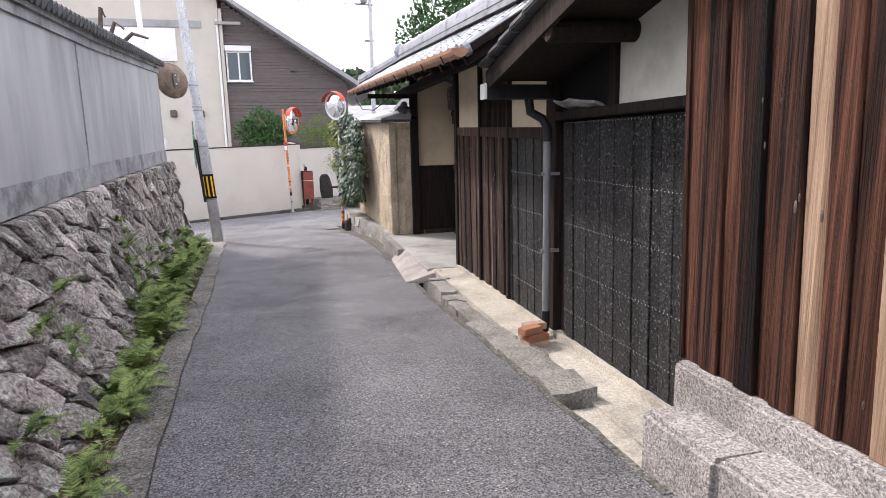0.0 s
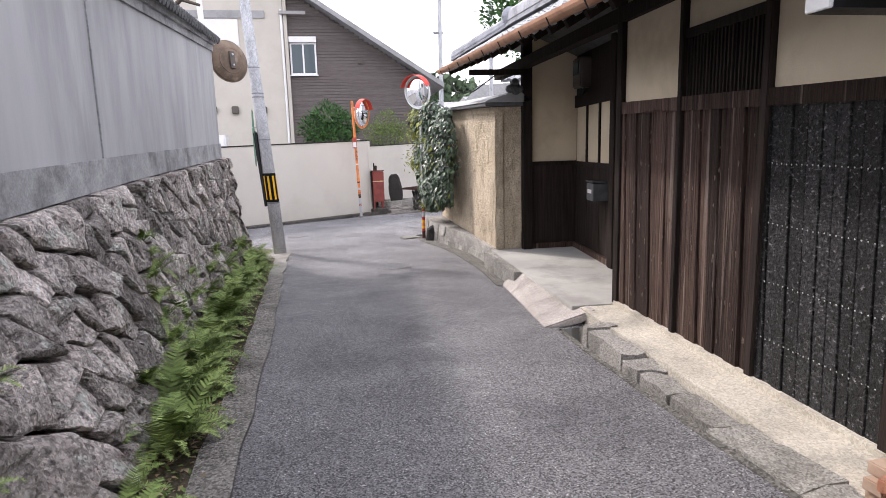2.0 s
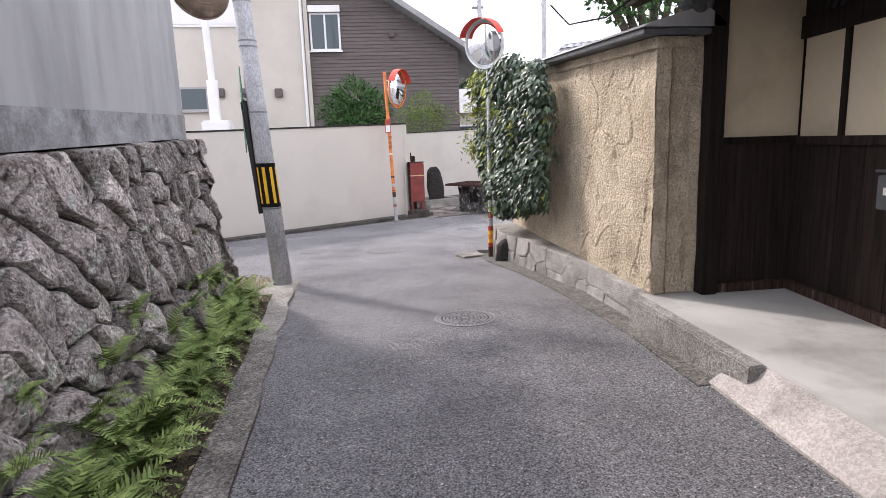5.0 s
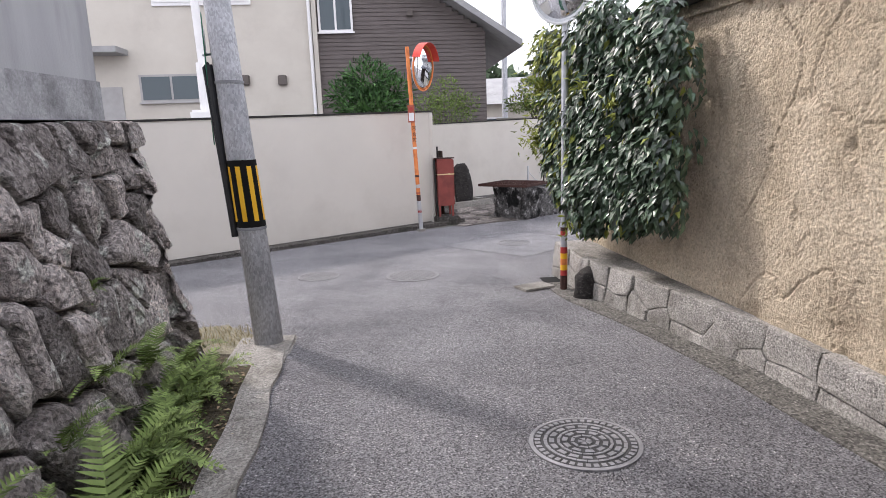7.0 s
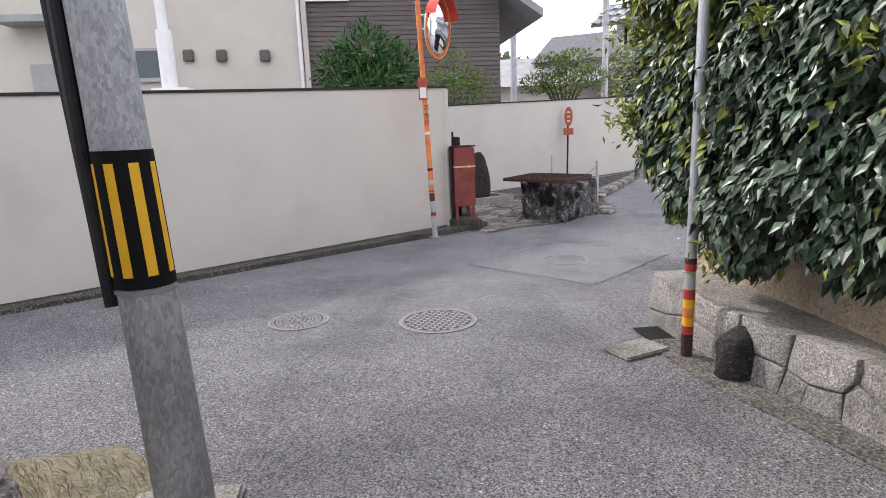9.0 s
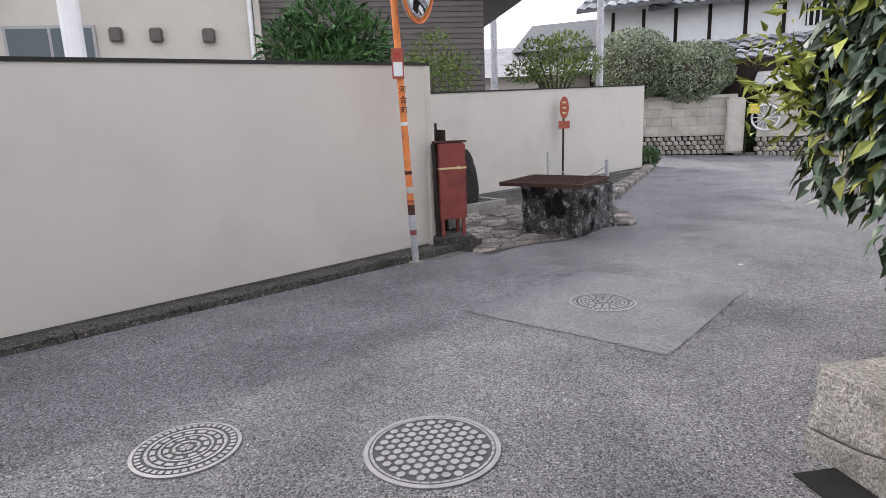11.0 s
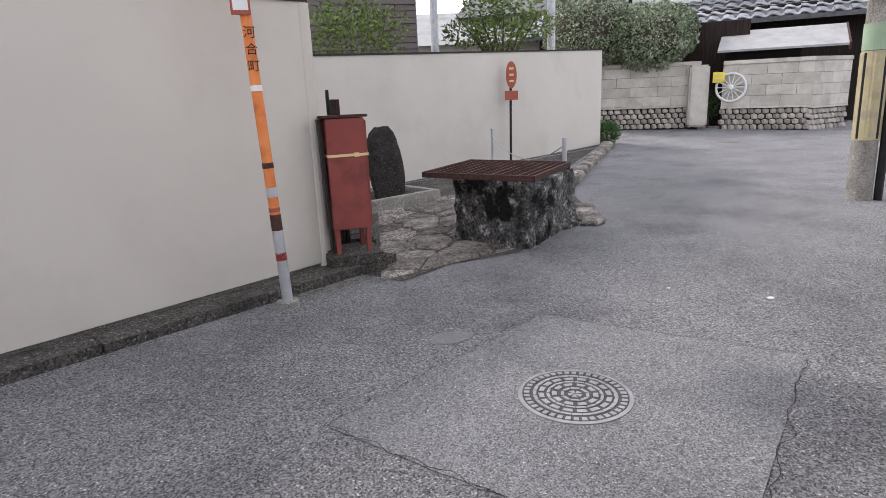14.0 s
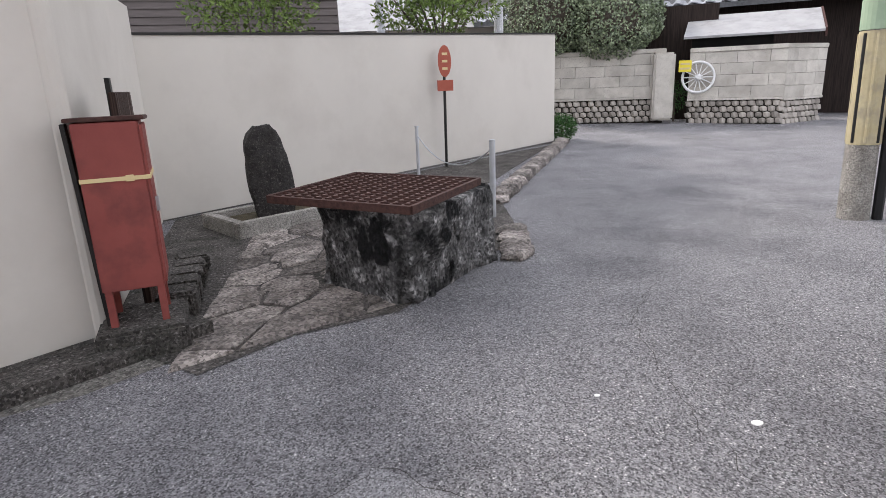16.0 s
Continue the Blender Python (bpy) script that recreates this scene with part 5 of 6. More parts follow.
ell = [(1.08 + 0.15 * math.cos(a), 20.1 + 0.1 * math.sin(a)) for a in (2 * math.pi * k / 8 for k in range(8))]
flat_patch("mortar_patch", ell, 0.004, MORTAR, "small smooth mortar patch in the asphalt", "road patch")
for x, y, r in ((3.42, 20.05, 0.022), (2.9, 20.5, 0.012)):
    bm = lathe([(r, 0), (r * 0.9, 0.004), (0.003, 0.005)], 9)
    for v in bm.verts:
        v.co.x *= 1.3 + 0.5 * noise.noise(v.co * 30)
    bm.transform(Matrix.Translation((x, y, gz(y) + 0.001)))
    tagged(part("paint_spot", bm, PAPER_WHITE), "small white paint splash on the asphalt", "paint spot")

# ---- kerb at the white wall ----
kerb = thing("kerb_wall", "mossy dark rounded kerb under the white wall", "kerb", kind="structure")
kd = Vector((da.x, da.y))
L = (WA1 - WA0).length
s = 0.0
while s < L + 0.3:
    w = rng.uniform(0.9, 1.5)
    a, b = WA0 + kd * (s + 0.006) - na * 0.42, WA0 + kd * (s + w - 0.006) - na * 0.42
    bm = strip(a, b, 0.2, (gz(a.y) - 0.3, -0.66), (gz(b.y) - 0.3, -0.65))
    bmesh.ops.subdivide_edges(bm, edges=bm.edges[:], cuts=3, use_grid_fill=True)
    for v in bm.verts:
        v.co += noise.noise_vector(v.co * 7) * 0.012
    part("kerb_stone", bm, KERB_DARK, kerb)
    s += w
part("filler", strip(WA0 - na * 0.23, WA1 - na * 0.23 + kd * 0.5, 0.25, (-1.0, -0.715), (-1.0, -0.70)), KERB_DARK, kerb)
part("apron", strip(WA0 - na * 0.58, WA1 - na * 0.58 + kd * 0.4, 0.17, (-1.2, gz(16) + 0.0), (-1.2, gz(22) + 0.006)), ASPHALT_OLD, kerb, "thin concrete apron")

# ---- shrine corner: cabinet, stele, well, sign ----
cab = thing("red_cabinet", "faded red wooden cabinet tied with pale strap", "cabinet")
mc = pose(0.63, 22.14, -0.60, 0, 0, 7)
part("foot_block", B(-0.24, 0.26, -0.33, 0.2, -0.25, 0.03, mc, 0.02), KERB_DARK, cab, "dark stone foot block")
for lx in (-0.14, 0.14):
    for ly in (-0.18, 0.1):
        part("leg", B(lx - 0.02, lx + 0.02, ly - 0.02, ly + 0.02, 0.03, 0.26, mc), RED_PAINT, cab)
part("body", B(-0.17, 0.165, -0.21, 0.14, 0.25, 1.22, mc, 0.006), RED_PAINT, cab)
for y0 in (-0.205, -0.03):
    d = part("door", B(0.166, 0.182, y0, y0 + 0.165, 0.27, 1.2, mc, 0.003), RED_PAINT, cab, "faded pinkish door")
    part("handle", B(0.182, 0.2, y0 + (0.135 if y0 < -0.1 else 0.01), y0 + (0.155 if y0 < -0.1 else 0.03), 0.68, 0.76, mc), STEEL, d)
part("top", B(-0.2, 0.2, -0.24, 0.17, 1.221, 1.245, mc @ pose(0, 0, 0, -1.2, 0, 0), 0.004), RUST, cab, "brown roof board")
part("strap", B(-0.174, 0.188, -0.214, 0.145, 0.895, 0.918, mc), STRAP, cab, "pale yellow strap")
part("strap_buckle", B(0.06, 0.1, -0.222, -0.21, 0.89, 0.925, mc), STRAP, cab)
# black board added to give the shadow gap between wall end and cabinet
plank = thing("plank", "thin black strip standing in for the shadow gap between wall end and cabinet", "plank")
part("board", B(-0.012, 0.012, -0.05, 0.05, 0, 1.3, pose(0.475, 22.02, -0.68, 0, -2, 7), 0.003), BLACK_TRIM, plank)
board = thing("notice_board", "grey weathered notice board leaning behind cabinet", "board")
part("panel", B(-0.02, 0.02, -0.28, 0.28, 0.0, 1.5, pose(0.62, 22.62, -0.72, 0, 0, 2), 0.004), WOOD_GREY, board)
part("post", B(-0.05, -0.021, 0.1, 0.16, 0, 1.62, pose(0.6, 22.5, -0.75, 0, 0, 2)), BLACK_TRIM, board)
for k in range(5):
    bm = B(-0.13, 0.13, -0.12, 0.12, 0, 0.2 - 0.015 * k, pose(0.78 - 0.01 * k, 22.55 + k * 0.3, gz(22.6) + 0.0, 0, 0, 4 * k), 0.02)
    tagged(part("stone_block", bm, KERB_DARK), "dark squared stone block in a row", "stone block", "row of stone blocks")

tray = thing("stele_base", "low concrete kerbed bed for the stone stele", "plinth")
mt = pose(1.42, 25.42, -0.80, 0, 0, 29)
for x0, x1, y0, y1 in ((-0.62, 0.72, -0.45, -0.33), (-0.62, 0.72, 0.33, 0.45), (-0.62, -0.5, -0.328, 0.328), (0.6, 0.72, -0.328, 0.328)):
    part("side", B(x0, x1, y0, y1, 0, 0.2, mt, 0.012), CONCRETE, tray)
part("bed", B(-0.5, 0.6, -0.33, 0.33, 0, 0.13, mt), SOIL, tray)
bm = B(-0.22, 0.22, -0.11, 0.11, 0.0, 1.06)
bmesh.ops.subdivide_edges(bm, edges=bm.edges[:], cuts=11, use_grid_fill=True)
for v in bm.verts:
    top = max(0.0, (v.co.z - 0.66) / 0.4)
    wide = math.sqrt(max(0.0, 1 - (0.93 * top) ** 2.4)) * (1 + 0.1 * math.sin(v.co.z * 3))
    v.co.x *= wide
    v.co.y *= 1 - 0.35 * abs(v.co.x / 0.24) ** 3 - 0.25 * top
    v.co += noise.noise_vector(v.co * 3.5) * 0.04 + noise.noise_vector(v.co * 10) * 0.018 + noise.noise_vector(v.co * 24) * 0.007
bm.transform(pose(1.5, 25.46, -0.69, 0, -4, 12))
tagged(smooth(part("stone_stele", bm, STELE)), "upright black weathered stone stele with arched top", "stele")

# well: boulders and rusty grate
well = thing("stone_well", "square stone well of dark mossy boulders", "well")


def well_block(a, b, z0, z1, seed, w=0.3):
    bm = strip(a, b, w, (z0, z1), (z0, z1))
    bmesh.ops.subdivide_edges(bm, edges=bm.edges[:], cuts=13, use_grid_fill=True)
    bmesh.ops.triangulate(bm, faces=bm.faces)
    c = Vector(((a[0] + b[0]) / 2, (a[1] + b[1]) / 2, (z0 + z1) / 2))
    for v in bm.verts:
        k = noise.noise(v.co * 1.7 + Vector((seed, 0, 0))) * 0.22 + noise.noise(v.co * 4.5 + Vector((0, seed, 0))) * 0.10 + noise.noise(v.co * 11) * 0.035
        dirv = Vector((v.co.x - c.x, v.co.y - c.y, 0)).normalized() if Vector((v.co.x - c.x, v.co.y - c.y, 0)).length > 0.01 else Vector((0, 0, 0))
        f = min(1.0, (v.co.z - z0) / 0.3)
        v.co += dirv * k + Vector((0, 0, k * 0.25 * f))
        if v.co.z < z0 + 0.22:
            v.co -= dirv * 0.07 * (1 - (v.co.z - z0) / 0.22)
    bmesh.ops.smooth_vert(bm, verts=bm.verts, factor=0.15)
    return smooth(part("boulder", bm, WELL_STONE, well))


WP = [Vector((1.84, 22.85)), Vector((2.32, 22.02)), Vector((3.28, 23.0)), Vector((2.62, 23.85))]
well_block(WP[0], WP[1], -0.9, -0.06, 1, 0.34)
well_block(WP[1], WP[2], -0.9, -0.10, 5, 0.34)
well_block(WP[2], WP[3], -0.9, -0.08, 9, 0.34)
well_block(WP[3], WP[0], -0.9, -0.08, 13, 0.34)
grate = thing("well_grate", "rusty brown steel grating laid over the well", "grate")
g0, g1, g3 = Vector((1.46, 22.66, -0.02)), Vector((2.32, 21.8, -0.02)), Vector((2.22, 23.52, -0.02))
gu, gv = g1 - g0, g3 - g0
RUST_PALE = mat("worn_rust_steel", (0.10, 0.06, 0.052), (0.21, 0.14, 0.125), 30, 0.6, 0.4, 120, metal=0.2)
N1, N2 = 13, 15


def bar(a, b, w, z0, z1, m, name, parent=grate):
    d = (b - a).normalized()
    s = Vector((-d.y, d.x, 0)) * w
    bm = bmesh.new()
    hexa(bm, [p + Vector((0, 0, z)) for z in (z0, z1) for p in (a - s, b - s, b + s, a + s)])
    bmesh.ops.recalc_face_normals(bm, faces=bm.faces)
    return part(name, bm, m, parent)


for k in range(N1 + 1):
    bar(g0 + gu * k / N1, g0 + gu * k / N1 + gv, 0.007, 0.0, 0.035, RUST_PALE, "grate_bar")
for k in range(N2 + 1):
    bar(g0 + gv * k / N2, g0 + gv * k / N2 + gu, 0.004, 0.018, 0.04, RUST, "cross_bar")
for a, b in ((g0, g1), (g1, g1 + gv), (g1 + gv, g3), (g3, g0)):
    bar(a, b, 0.014, -0.012, 0.042, RUST, "edge_bar")
# floor painted near-black for the shade down the well
part("well_floor", B(-0.42, 0.42, -0.42, 0.42, -0.85, -0.7, pose(2.5, 22.9, 0, 0, 0, 40)), SHADE_BLACK, well)

# paving of the shrine corner
flat_patch("shrine_ground", ((0.5, 22.0), (1.0, 21.45), (1.55, 21.85), (2.25, 22.0), (3.9, 23.7), (4.6, 26.6), (7.4, 30.3), (6.5, 29.8), (0.3, 26.05), (0.3, 23.0)), 0.006, KERB_DARK, "damp dark stone ground of the shrine corner", "ground")
flags = thing("flagstones", "rough irregular flat paving stones near the well", "paving", kind="structure")
flag_sites = []
frow = random.Random(31)
w = 0.08
while w < 3.5:
    u = frow.uniform(0.0, 0.3)
    while u < 2.0:
        flag_sites.append((u + frow.uniform(-0.05, 0.05), w + frow.uniform(-0.05, 0.05)))
        u += frow.choice((0.38, 0.55, 0.8))
    w += frow.uniform(0.26, 0.4)


def flag_point(u, w, out):
    x, y = 0.82 + u + 0.12 * w, 21.55 + w + 0.42 * u
    return Vector((x, y, gz(y) + 0.004 + out))


masonry(flags, flag_sites, 3.5, flag_point, SLAB, 0.008, 0.03, 0.94, 0.02, 0.0, 1.7, 5)
edge = thing("well_kerb", "rough low stones edging the shrine corner", "kerb", kind="structure")
for k in range(26):
    t = k / 25
    p = Vector((3.6, 24.4)).lerp(Vector((7.75, 30.4)), t)
    if k < 4:
        p = Vector((3.55 + 0.1 * k, 23.0 + 0.28 * k))
    bm = rock((0.2, 0.13, 0.11 if k > 4 else 0.05), k + 20, 0.3, 2)
    bm.transform(pose(p.x, p.y, gz(p.y) + 0.03, 0, 0, 45 + 20 * noise.noise(Vector((k, 1, 1)))))
    part("stone", bm, SLAB, edge)
for p, h in (((3.92, 24.6), 0.1), ((3.63, 27.0), 0.13)):
    th = thing("bollard", "thin steel chain post beside the well", "bollard", "chain posts")
    part("post", T([(*p, gz(p[1]) - 0.05), (*p, h)], 0.035 if h < 0.12 else 0.025, 14), STEEL, th)
    part("cap", lathe([(0.037, 0), (0.037, 0.015), (0.01, 0.02)], 14, Matrix.Translation((*p, h))), STEEL, th)
ch = [(3.92 + (3.63 - 3.92) * t, 24.6 + 2.4 * t, 0.02 - 0.38 * 4 * t * (1 - t) * 0.8) for t in steps(0, 1, 16)]
tagged(part("chain", T(ch, 0.008, 6), STEEL), "slack pale chain between the posts", "chain")
sg = thing("street_sign", "small faded red oval sign on dark post", "sign")
part("post", T([(4.5, 28.47, -0.9), (4.52, 28.47, 1.35)], 0.025, 10), BLACK_TRIM, sg)
part("foot", B(4.3, 4.68, 28.33, 28.6, -0.95, -0.72, bevel=0.02), KERB_DARK, sg)
ms = pose(4.52, 28.435, 1.1, 90, 0, 10)
oval = lathe([(0.13, -0.006), (0.13, 0.006)], 28)
oval.transform(ms @ Matrix.Diagonal((0.95, 2.0, 1, 1)))
part("plate", oval, SIGN_RED, sg)
for k in range(3):
    part("mark", B(-0.05, 0.05, -0.02, 0.02, 0.007, 0.008, ms @ pose(0, 0.12 - 0.12 * k, 0)), STRAP, sg)
part("lower_plate", B(-0.15, 0.15, -0.09, 0.09, -0.006, 0.006, ms @ pose(0.0, -0.40, 0)), SIGN_RED, sg)

# ---- field stones of the retaining wall ----
def wall_point(s, f, out):
    """A place on the battered wall: s along it, f from foot to top, out proud of it."""
    if s < 14.25:
        y = s
        x0, x1 = along(FOOT_L, y), along(TOP_L, y) + 0.03
        bulge = 0.10 * math.sin(math.pi * f) * 0.6
        z = gz(y) - 0.08 + f * (stone_top(y) - gz(y) + 0.08)
        return Vector((x0 + (x1 - x0) * f + bulge * -0.5 + out, y, z))
    e = s - 14.25
    a = min(e / 0.5, 1.0) * math.pi / 2
    y0 = 14.25
    xf, xt = along(FOOT_L, y0), along(TOP_L, y0) + 0.03
    r = 0.32
    rad = r + out + (1 - f) * 0.14
    cx, cy = xf + (xt - xf) * f - r, 13.9 + 0.2 * (1 - f)
    rest = max(0.0, e - 0.5)
    z = gz(14) - 0.08 + f * (stone_top(13.9) - gz(14) + 0.08)
    return Vector((cx + rad * math.cos(a) - rest, cy + rad * math.sin(a) + 0.15 * rest, z))


srng = random.Random(11)
sites = []
s = 0.3
H = 1.62
SLANT = 0.28
while s < 16.2:
    z = srng.uniform(0.05, 0.2)
    while z < H:
        big = 1.25 - 0.4 * z / H
        sites.append((s + srng.uniform(-0.08, 0.08), z + srng.uniform(-0.07, 0.07)))
        z += srng.choice((0.2, 0.3, 0.4, 0.5)) * big * srng.uniform(0.85, 1.15)
    s += srng.uniform(0.16, 0.31)
masonry(stone_wall, sites, H, lambda u, w, o: wall_point(u - SLANT * w, min(1.0, max(0.0, w / H)), o), STONE, 0.03, 0.10, 0.925, 0.24, 0.0, 16.5)
part("end_core", B(-4.5, -2.62, 13.6, 14.35, -0.9, stone_top(14)), STONE_JOINT, stone_wall)
part("end_render", B(-5.0, -2.81, 13.55, 13.85, stone_top(13.8), plaster_top(13.8)), GREY_PLASTER, bpy.data.objects["wall_grey_plaster"])
part("panel_joint", B(-0.012, 0.012, -0.006, 0.006, 1.2, 2.9, pose(GL(8.2) + 0.002, 8.2, 0)), GREY_BAND, bpy.data.objects["wall_grey_plaster"])

# coping tiles of the grey wall
cop = thing("wall_coping", "dark tiled coping along the grey plaster wall", "coping", kind="structure")
PAN_L = tile_mesh("coping_tile", 0.155, 0.3, TILE_DARK)
y0, y1 = 1.0, 13.95
tiled(cop, (GL(13.9) + 0.12, 13.95, plaster_top(13.9) + 0.215), (GL(6) + 0.12, 6.0, plaster_top(6) + 0.215), (-0.92, 0, 0.38), 0.155, 2, 0.3, PAN_L, True, TILE_DARK)
tiled(cop, (GL(6) + 0.12, 6.0, plaster_top(6) + 0.215), (GL(1) + 0.12, 1.0, plaster_top(1) + 0.215), (-0.92, 0, 0.38), 0.155, 2, 0.3, PAN_L, True, TILE_DARK)
part("ridge_cap", T([(GL(13.9) - 0.4, 13.95, plaster_top(13.9) + 0.42), (GL(1) - 0.4, 1.0, plaster_top(1) + 0.42)], 0.09, 10), TILE_DARK, cop)
part("under_board", strip((GL(1) + 0.02, 1.0), (GL(13.9) + 0.02, 13.9), 0.7, (plaster_top(1) + 0.2, plaster_top(1) + 0.215), (plaster_top(13.9) + 0.2, plaster_top(13.9) + 0.215)), GREY_BAND, cop)


# ---- ferns ----
def frond(bm, base, heading, length, r):
    """One arching fern frond with narrow paired leaflets."""
    d = Vector((math.cos(heading), math.sin(heading), 0))
    side_v = Vector((-d.y, d.x, 0))
    n = 20
    lift = r.uniform(0.7, 1.5)
    droop = r.uniform(0.65, 1.0)
    prev = base
    for k in range(1, n + 1):
        t = k / n
        p = base + d * length * t * 0.8 + Vector((0, 0, length * (lift * t - droop * t * t)))
        tang = (p - prev).normalized()
        nrm = side_v.cross(tang)
        bm.faces.new([bm.verts.new(v) for v in (prev - side_v * 0.003, prev + side_v * 0.003, p + side_v * 0.002, p - side_v * 0.002)])
        if t > 0.14:
            wdt = length * 0.27 * (1 - t) ** 0.75 * min(1, t * 3) + 0.006
            half = (p - prev).length * 0.36
            for q in (-1, 1):
                tip = p + side_v * q * wdt + tang * wdt * 0.4 - nrm * wdt * r.uniform(0.0, 0.35)
                mid = p.lerp(tip, 0.5) + nrm * wdt * 0.06
                a, b, c, e, f = (bm.verts.new(v) for v in (p - tang * half, mid - tang * half * 0.9, tip, mid + tang * half * 0.9, p + tang * half))
                bm.faces.new((a, b, e, f) if q < 0 else (f, e, b, a))
                bm.faces.new((b, c, e) if q < 0 else (e, c, b))
        prev = p


frng = random.Random(5)
clumps = []
for y0, y1, gap, many, size in ((1.6, 4.0, 0.55, 1, 0.2), (4.0, 5.3, 0.22, 2, 0.27), (5.3, 6.1, 0.34, 1, 0.22), (6.1, 9.0, 0.2, 2, 0.33), (9.0, 13.9, 0.22, 2, 0.36)):
    y = y0
    while y < y1:
        for _ in range(many):
            f0 = along(FOOT_L, y)
            room = along(EDGE_L, y) - 0.22 - f0
            clumps.append((Vector((f0 + 0.04 + frng.uniform(0, max(0.05, room * 0.5)), y + frng.uniform(-0.12, 0.12), gz(y) + 0.01)), size * frng.uniform(0.7, 1.25)))
        y += gap * frng.uniform(0.75, 1.3)
for y, f, size in ((4.45, 0.5, 0.2), (4.8, 0.38, 0.16), (5.1, 0.58, 0.2), (4.5, 0.3, 0.16), (2.5, 0.42, 0.24), (2.8, 0.5, 0.2), (3.3, 0.25, 0.2), (7.7, 0.2, 0.24), (7.85, 0.3, 0.26), (7.95, 0.4, 0.26), (8.1, 0.5, 0.24), (8.2, 0.6, 0.22), (8.3, 0.7, 0.18),
                   (7.6, 0.12, 0.3), (8.5, 0.18, 0.3), (9.2, 0.22, 0.3), (9.6, 0.34, 0.22), (9.9, 0.16, 0.3), (10.5, 0.24, 0.28), (11.0, 0.34, 0.2), (11.4, 0.18, 0.26), (12.1, 0.2, 0.26), (12.7, 0.26, 0.24), (12.9, 0.5, 0.12), (13.3, 0.18, 0.26), (6.7, 0.2, 0.2)):
    clumps.append((wall_point(y, f, 0.05), size * frng.uniform(0.9, 1.2)))
for c, l in clumps:
    bm = bmesh.new()
    for _ in range(frng.randint(8, 12)):
        a = frng.uniform(-2.0, 2.0)
        frond(bm, c + Vector((frng.uniform(-0.03, 0.03), frng.uniform(-0.04, 0.04), 0)), a, l * frng.uniform(0.6, 1.35), frng)
    tagged(part("fern", bm, LEAF_FERN), "fresh green fern at the stone wall foot", "fern", "ferns along the wall")
bm = bmesh.new()
for _ in range(1500):
    y = frng.uniform(2, 14.2)
    a, b = along(FOOT_L, y), along(EDGE_L, y) - 0.2
    p = Vector((frng.uniform(a, b), y, gz(y) + 0.012))
    leaf(bm, p, Vector((frng.uniform(-1, 1), frng.uniform(-1, 1), frng.uniform(0.1, 0.8))), Vector((0, 0, 1)), frng.uniform(0.02, 0.05), 0.5)
lit = bmesh.new()
for _ in range(2200):
    y = frng.uniform(0.5, 14.2)
    a, b = along(FOOT_L, y), along(EDGE_L, y) - 0.16
    leaf(lit, Vector((frng.uniform(a, b), y, gz(y) + 0.014)), Vector((frng.uniform(-1, 1), frng.uniform(-1, 1), frng.uniform(0.0, 0.3))), Vector((0, 0, 1)), frng.uniform(0.02, 0.06), 0.5)
tagged(part("leaf_litter", lit, LITTER), "dry brown fallen leaves on the verge soil", "leaf litter", kind="stuff")
tagged(part("weeds", bm, LEAF_OLIVE), "tiny weeds and moss on the damp verge", "weeds", kind="stuff")
flat_patch("grass_patch", ((-3.4, 14.5), (-1.95, 14.3), (-1.8, 14.75), (-2.2, 15.2), (-3.4, 15.1)), 0.012, MOSS, "dry grassy earth patch behind the pole", "ground")
bm = bmesh.new()
for _ in range(700):
    p = Vector((frng.uniform(-3.2, -1.85), frng.uniform(14.5, 15.05), gz(14.7) + 0.008))
    leaf(bm, p, Vector((frng.uniform(-0.6, 0.6), frng.uniform(-0.6, 0.6), 1)), Vector((1, 0, 0)), frng.uniform(0.03, 0.09), 0.07)
tagged(part("dry_grass", bm, STRAW), "short dry grass behind the utility pole", "grass", kind="stuff")


# ---- shrubs and trees ----
def crown(parent, lobes, n, size, material, r, wide=0.4, name="crown", down=0.0):
    bm = bmesh.new()
    tot = sum(l[1] ** 2 for l in lobes)
    for c, rad, sq in lobes:
        for _ in range(int(n * rad * rad / tot)):
            v = rvec(r)
            p = Vector(c) + Vector((v.x * rad, v.y * rad, v.z * rad * sq)) * (0.55 + 0.5 * r.random())
            leaf(bm, p, v + rvec(r) * 0.7 + Vector((0, 0, 0.25 - down)), v, size * r.uniform(0.7, 1.3), wide)
    return tagged(part(name, bm, material, parent), kind="stuff")


trng = random.Random(21)
sh = thing("shrub", "dense green oleander-like shrub behind the white wall", "shrub")
crown(sh, [((-1.35, 24.4, 2.05), 0.5, 1.0), ((-0.85, 24.4, 2.35), 0.62, 0.95), ((-0.3, 24.4, 2.1), 0.5, 1.0), ((-0.85, 24.3, 1.7), 0.75, 0.8)], 3600, 0.17, LEAF_BUSH, trng, 0.25)
part("stem", T([(-0.85, 24.4, -0.8), (-0.8, 24.4, 1.0), (-0.85, 24.4, 2.1)], [0.06, 0.05, 0.02], 8), BARK, sh)
sh = thing("shrub", "airy olive-green garden shrub behind the white wall", "shrub")
crown(sh, [((1.45, 28.6, 2.4), 0.55, 1.0), ((2.05, 28.6, 2.0), 0.45, 1.0), ((0.9, 28.6, 2.0), 0.45, 1.0), ((1.5, 28.6, 1.8), 0.75, 0.8)], 2400, 0.085, LEAF_OLIVE, trng, 0.45)
for k in range(6):
    part("stem", T([(1.5, 28.6, -0.8), (1.2 + 0.12 * k, 28.6 + 0.08 * (k % 3), 1.0), (0.9 + 0.24 * k, 28.6, 2.3)], [0.03, 0.02, 0.006], 6), BARK, sh)
tr = thing("tree", "low spreading garden pine-like tree over the far wall", "tree")
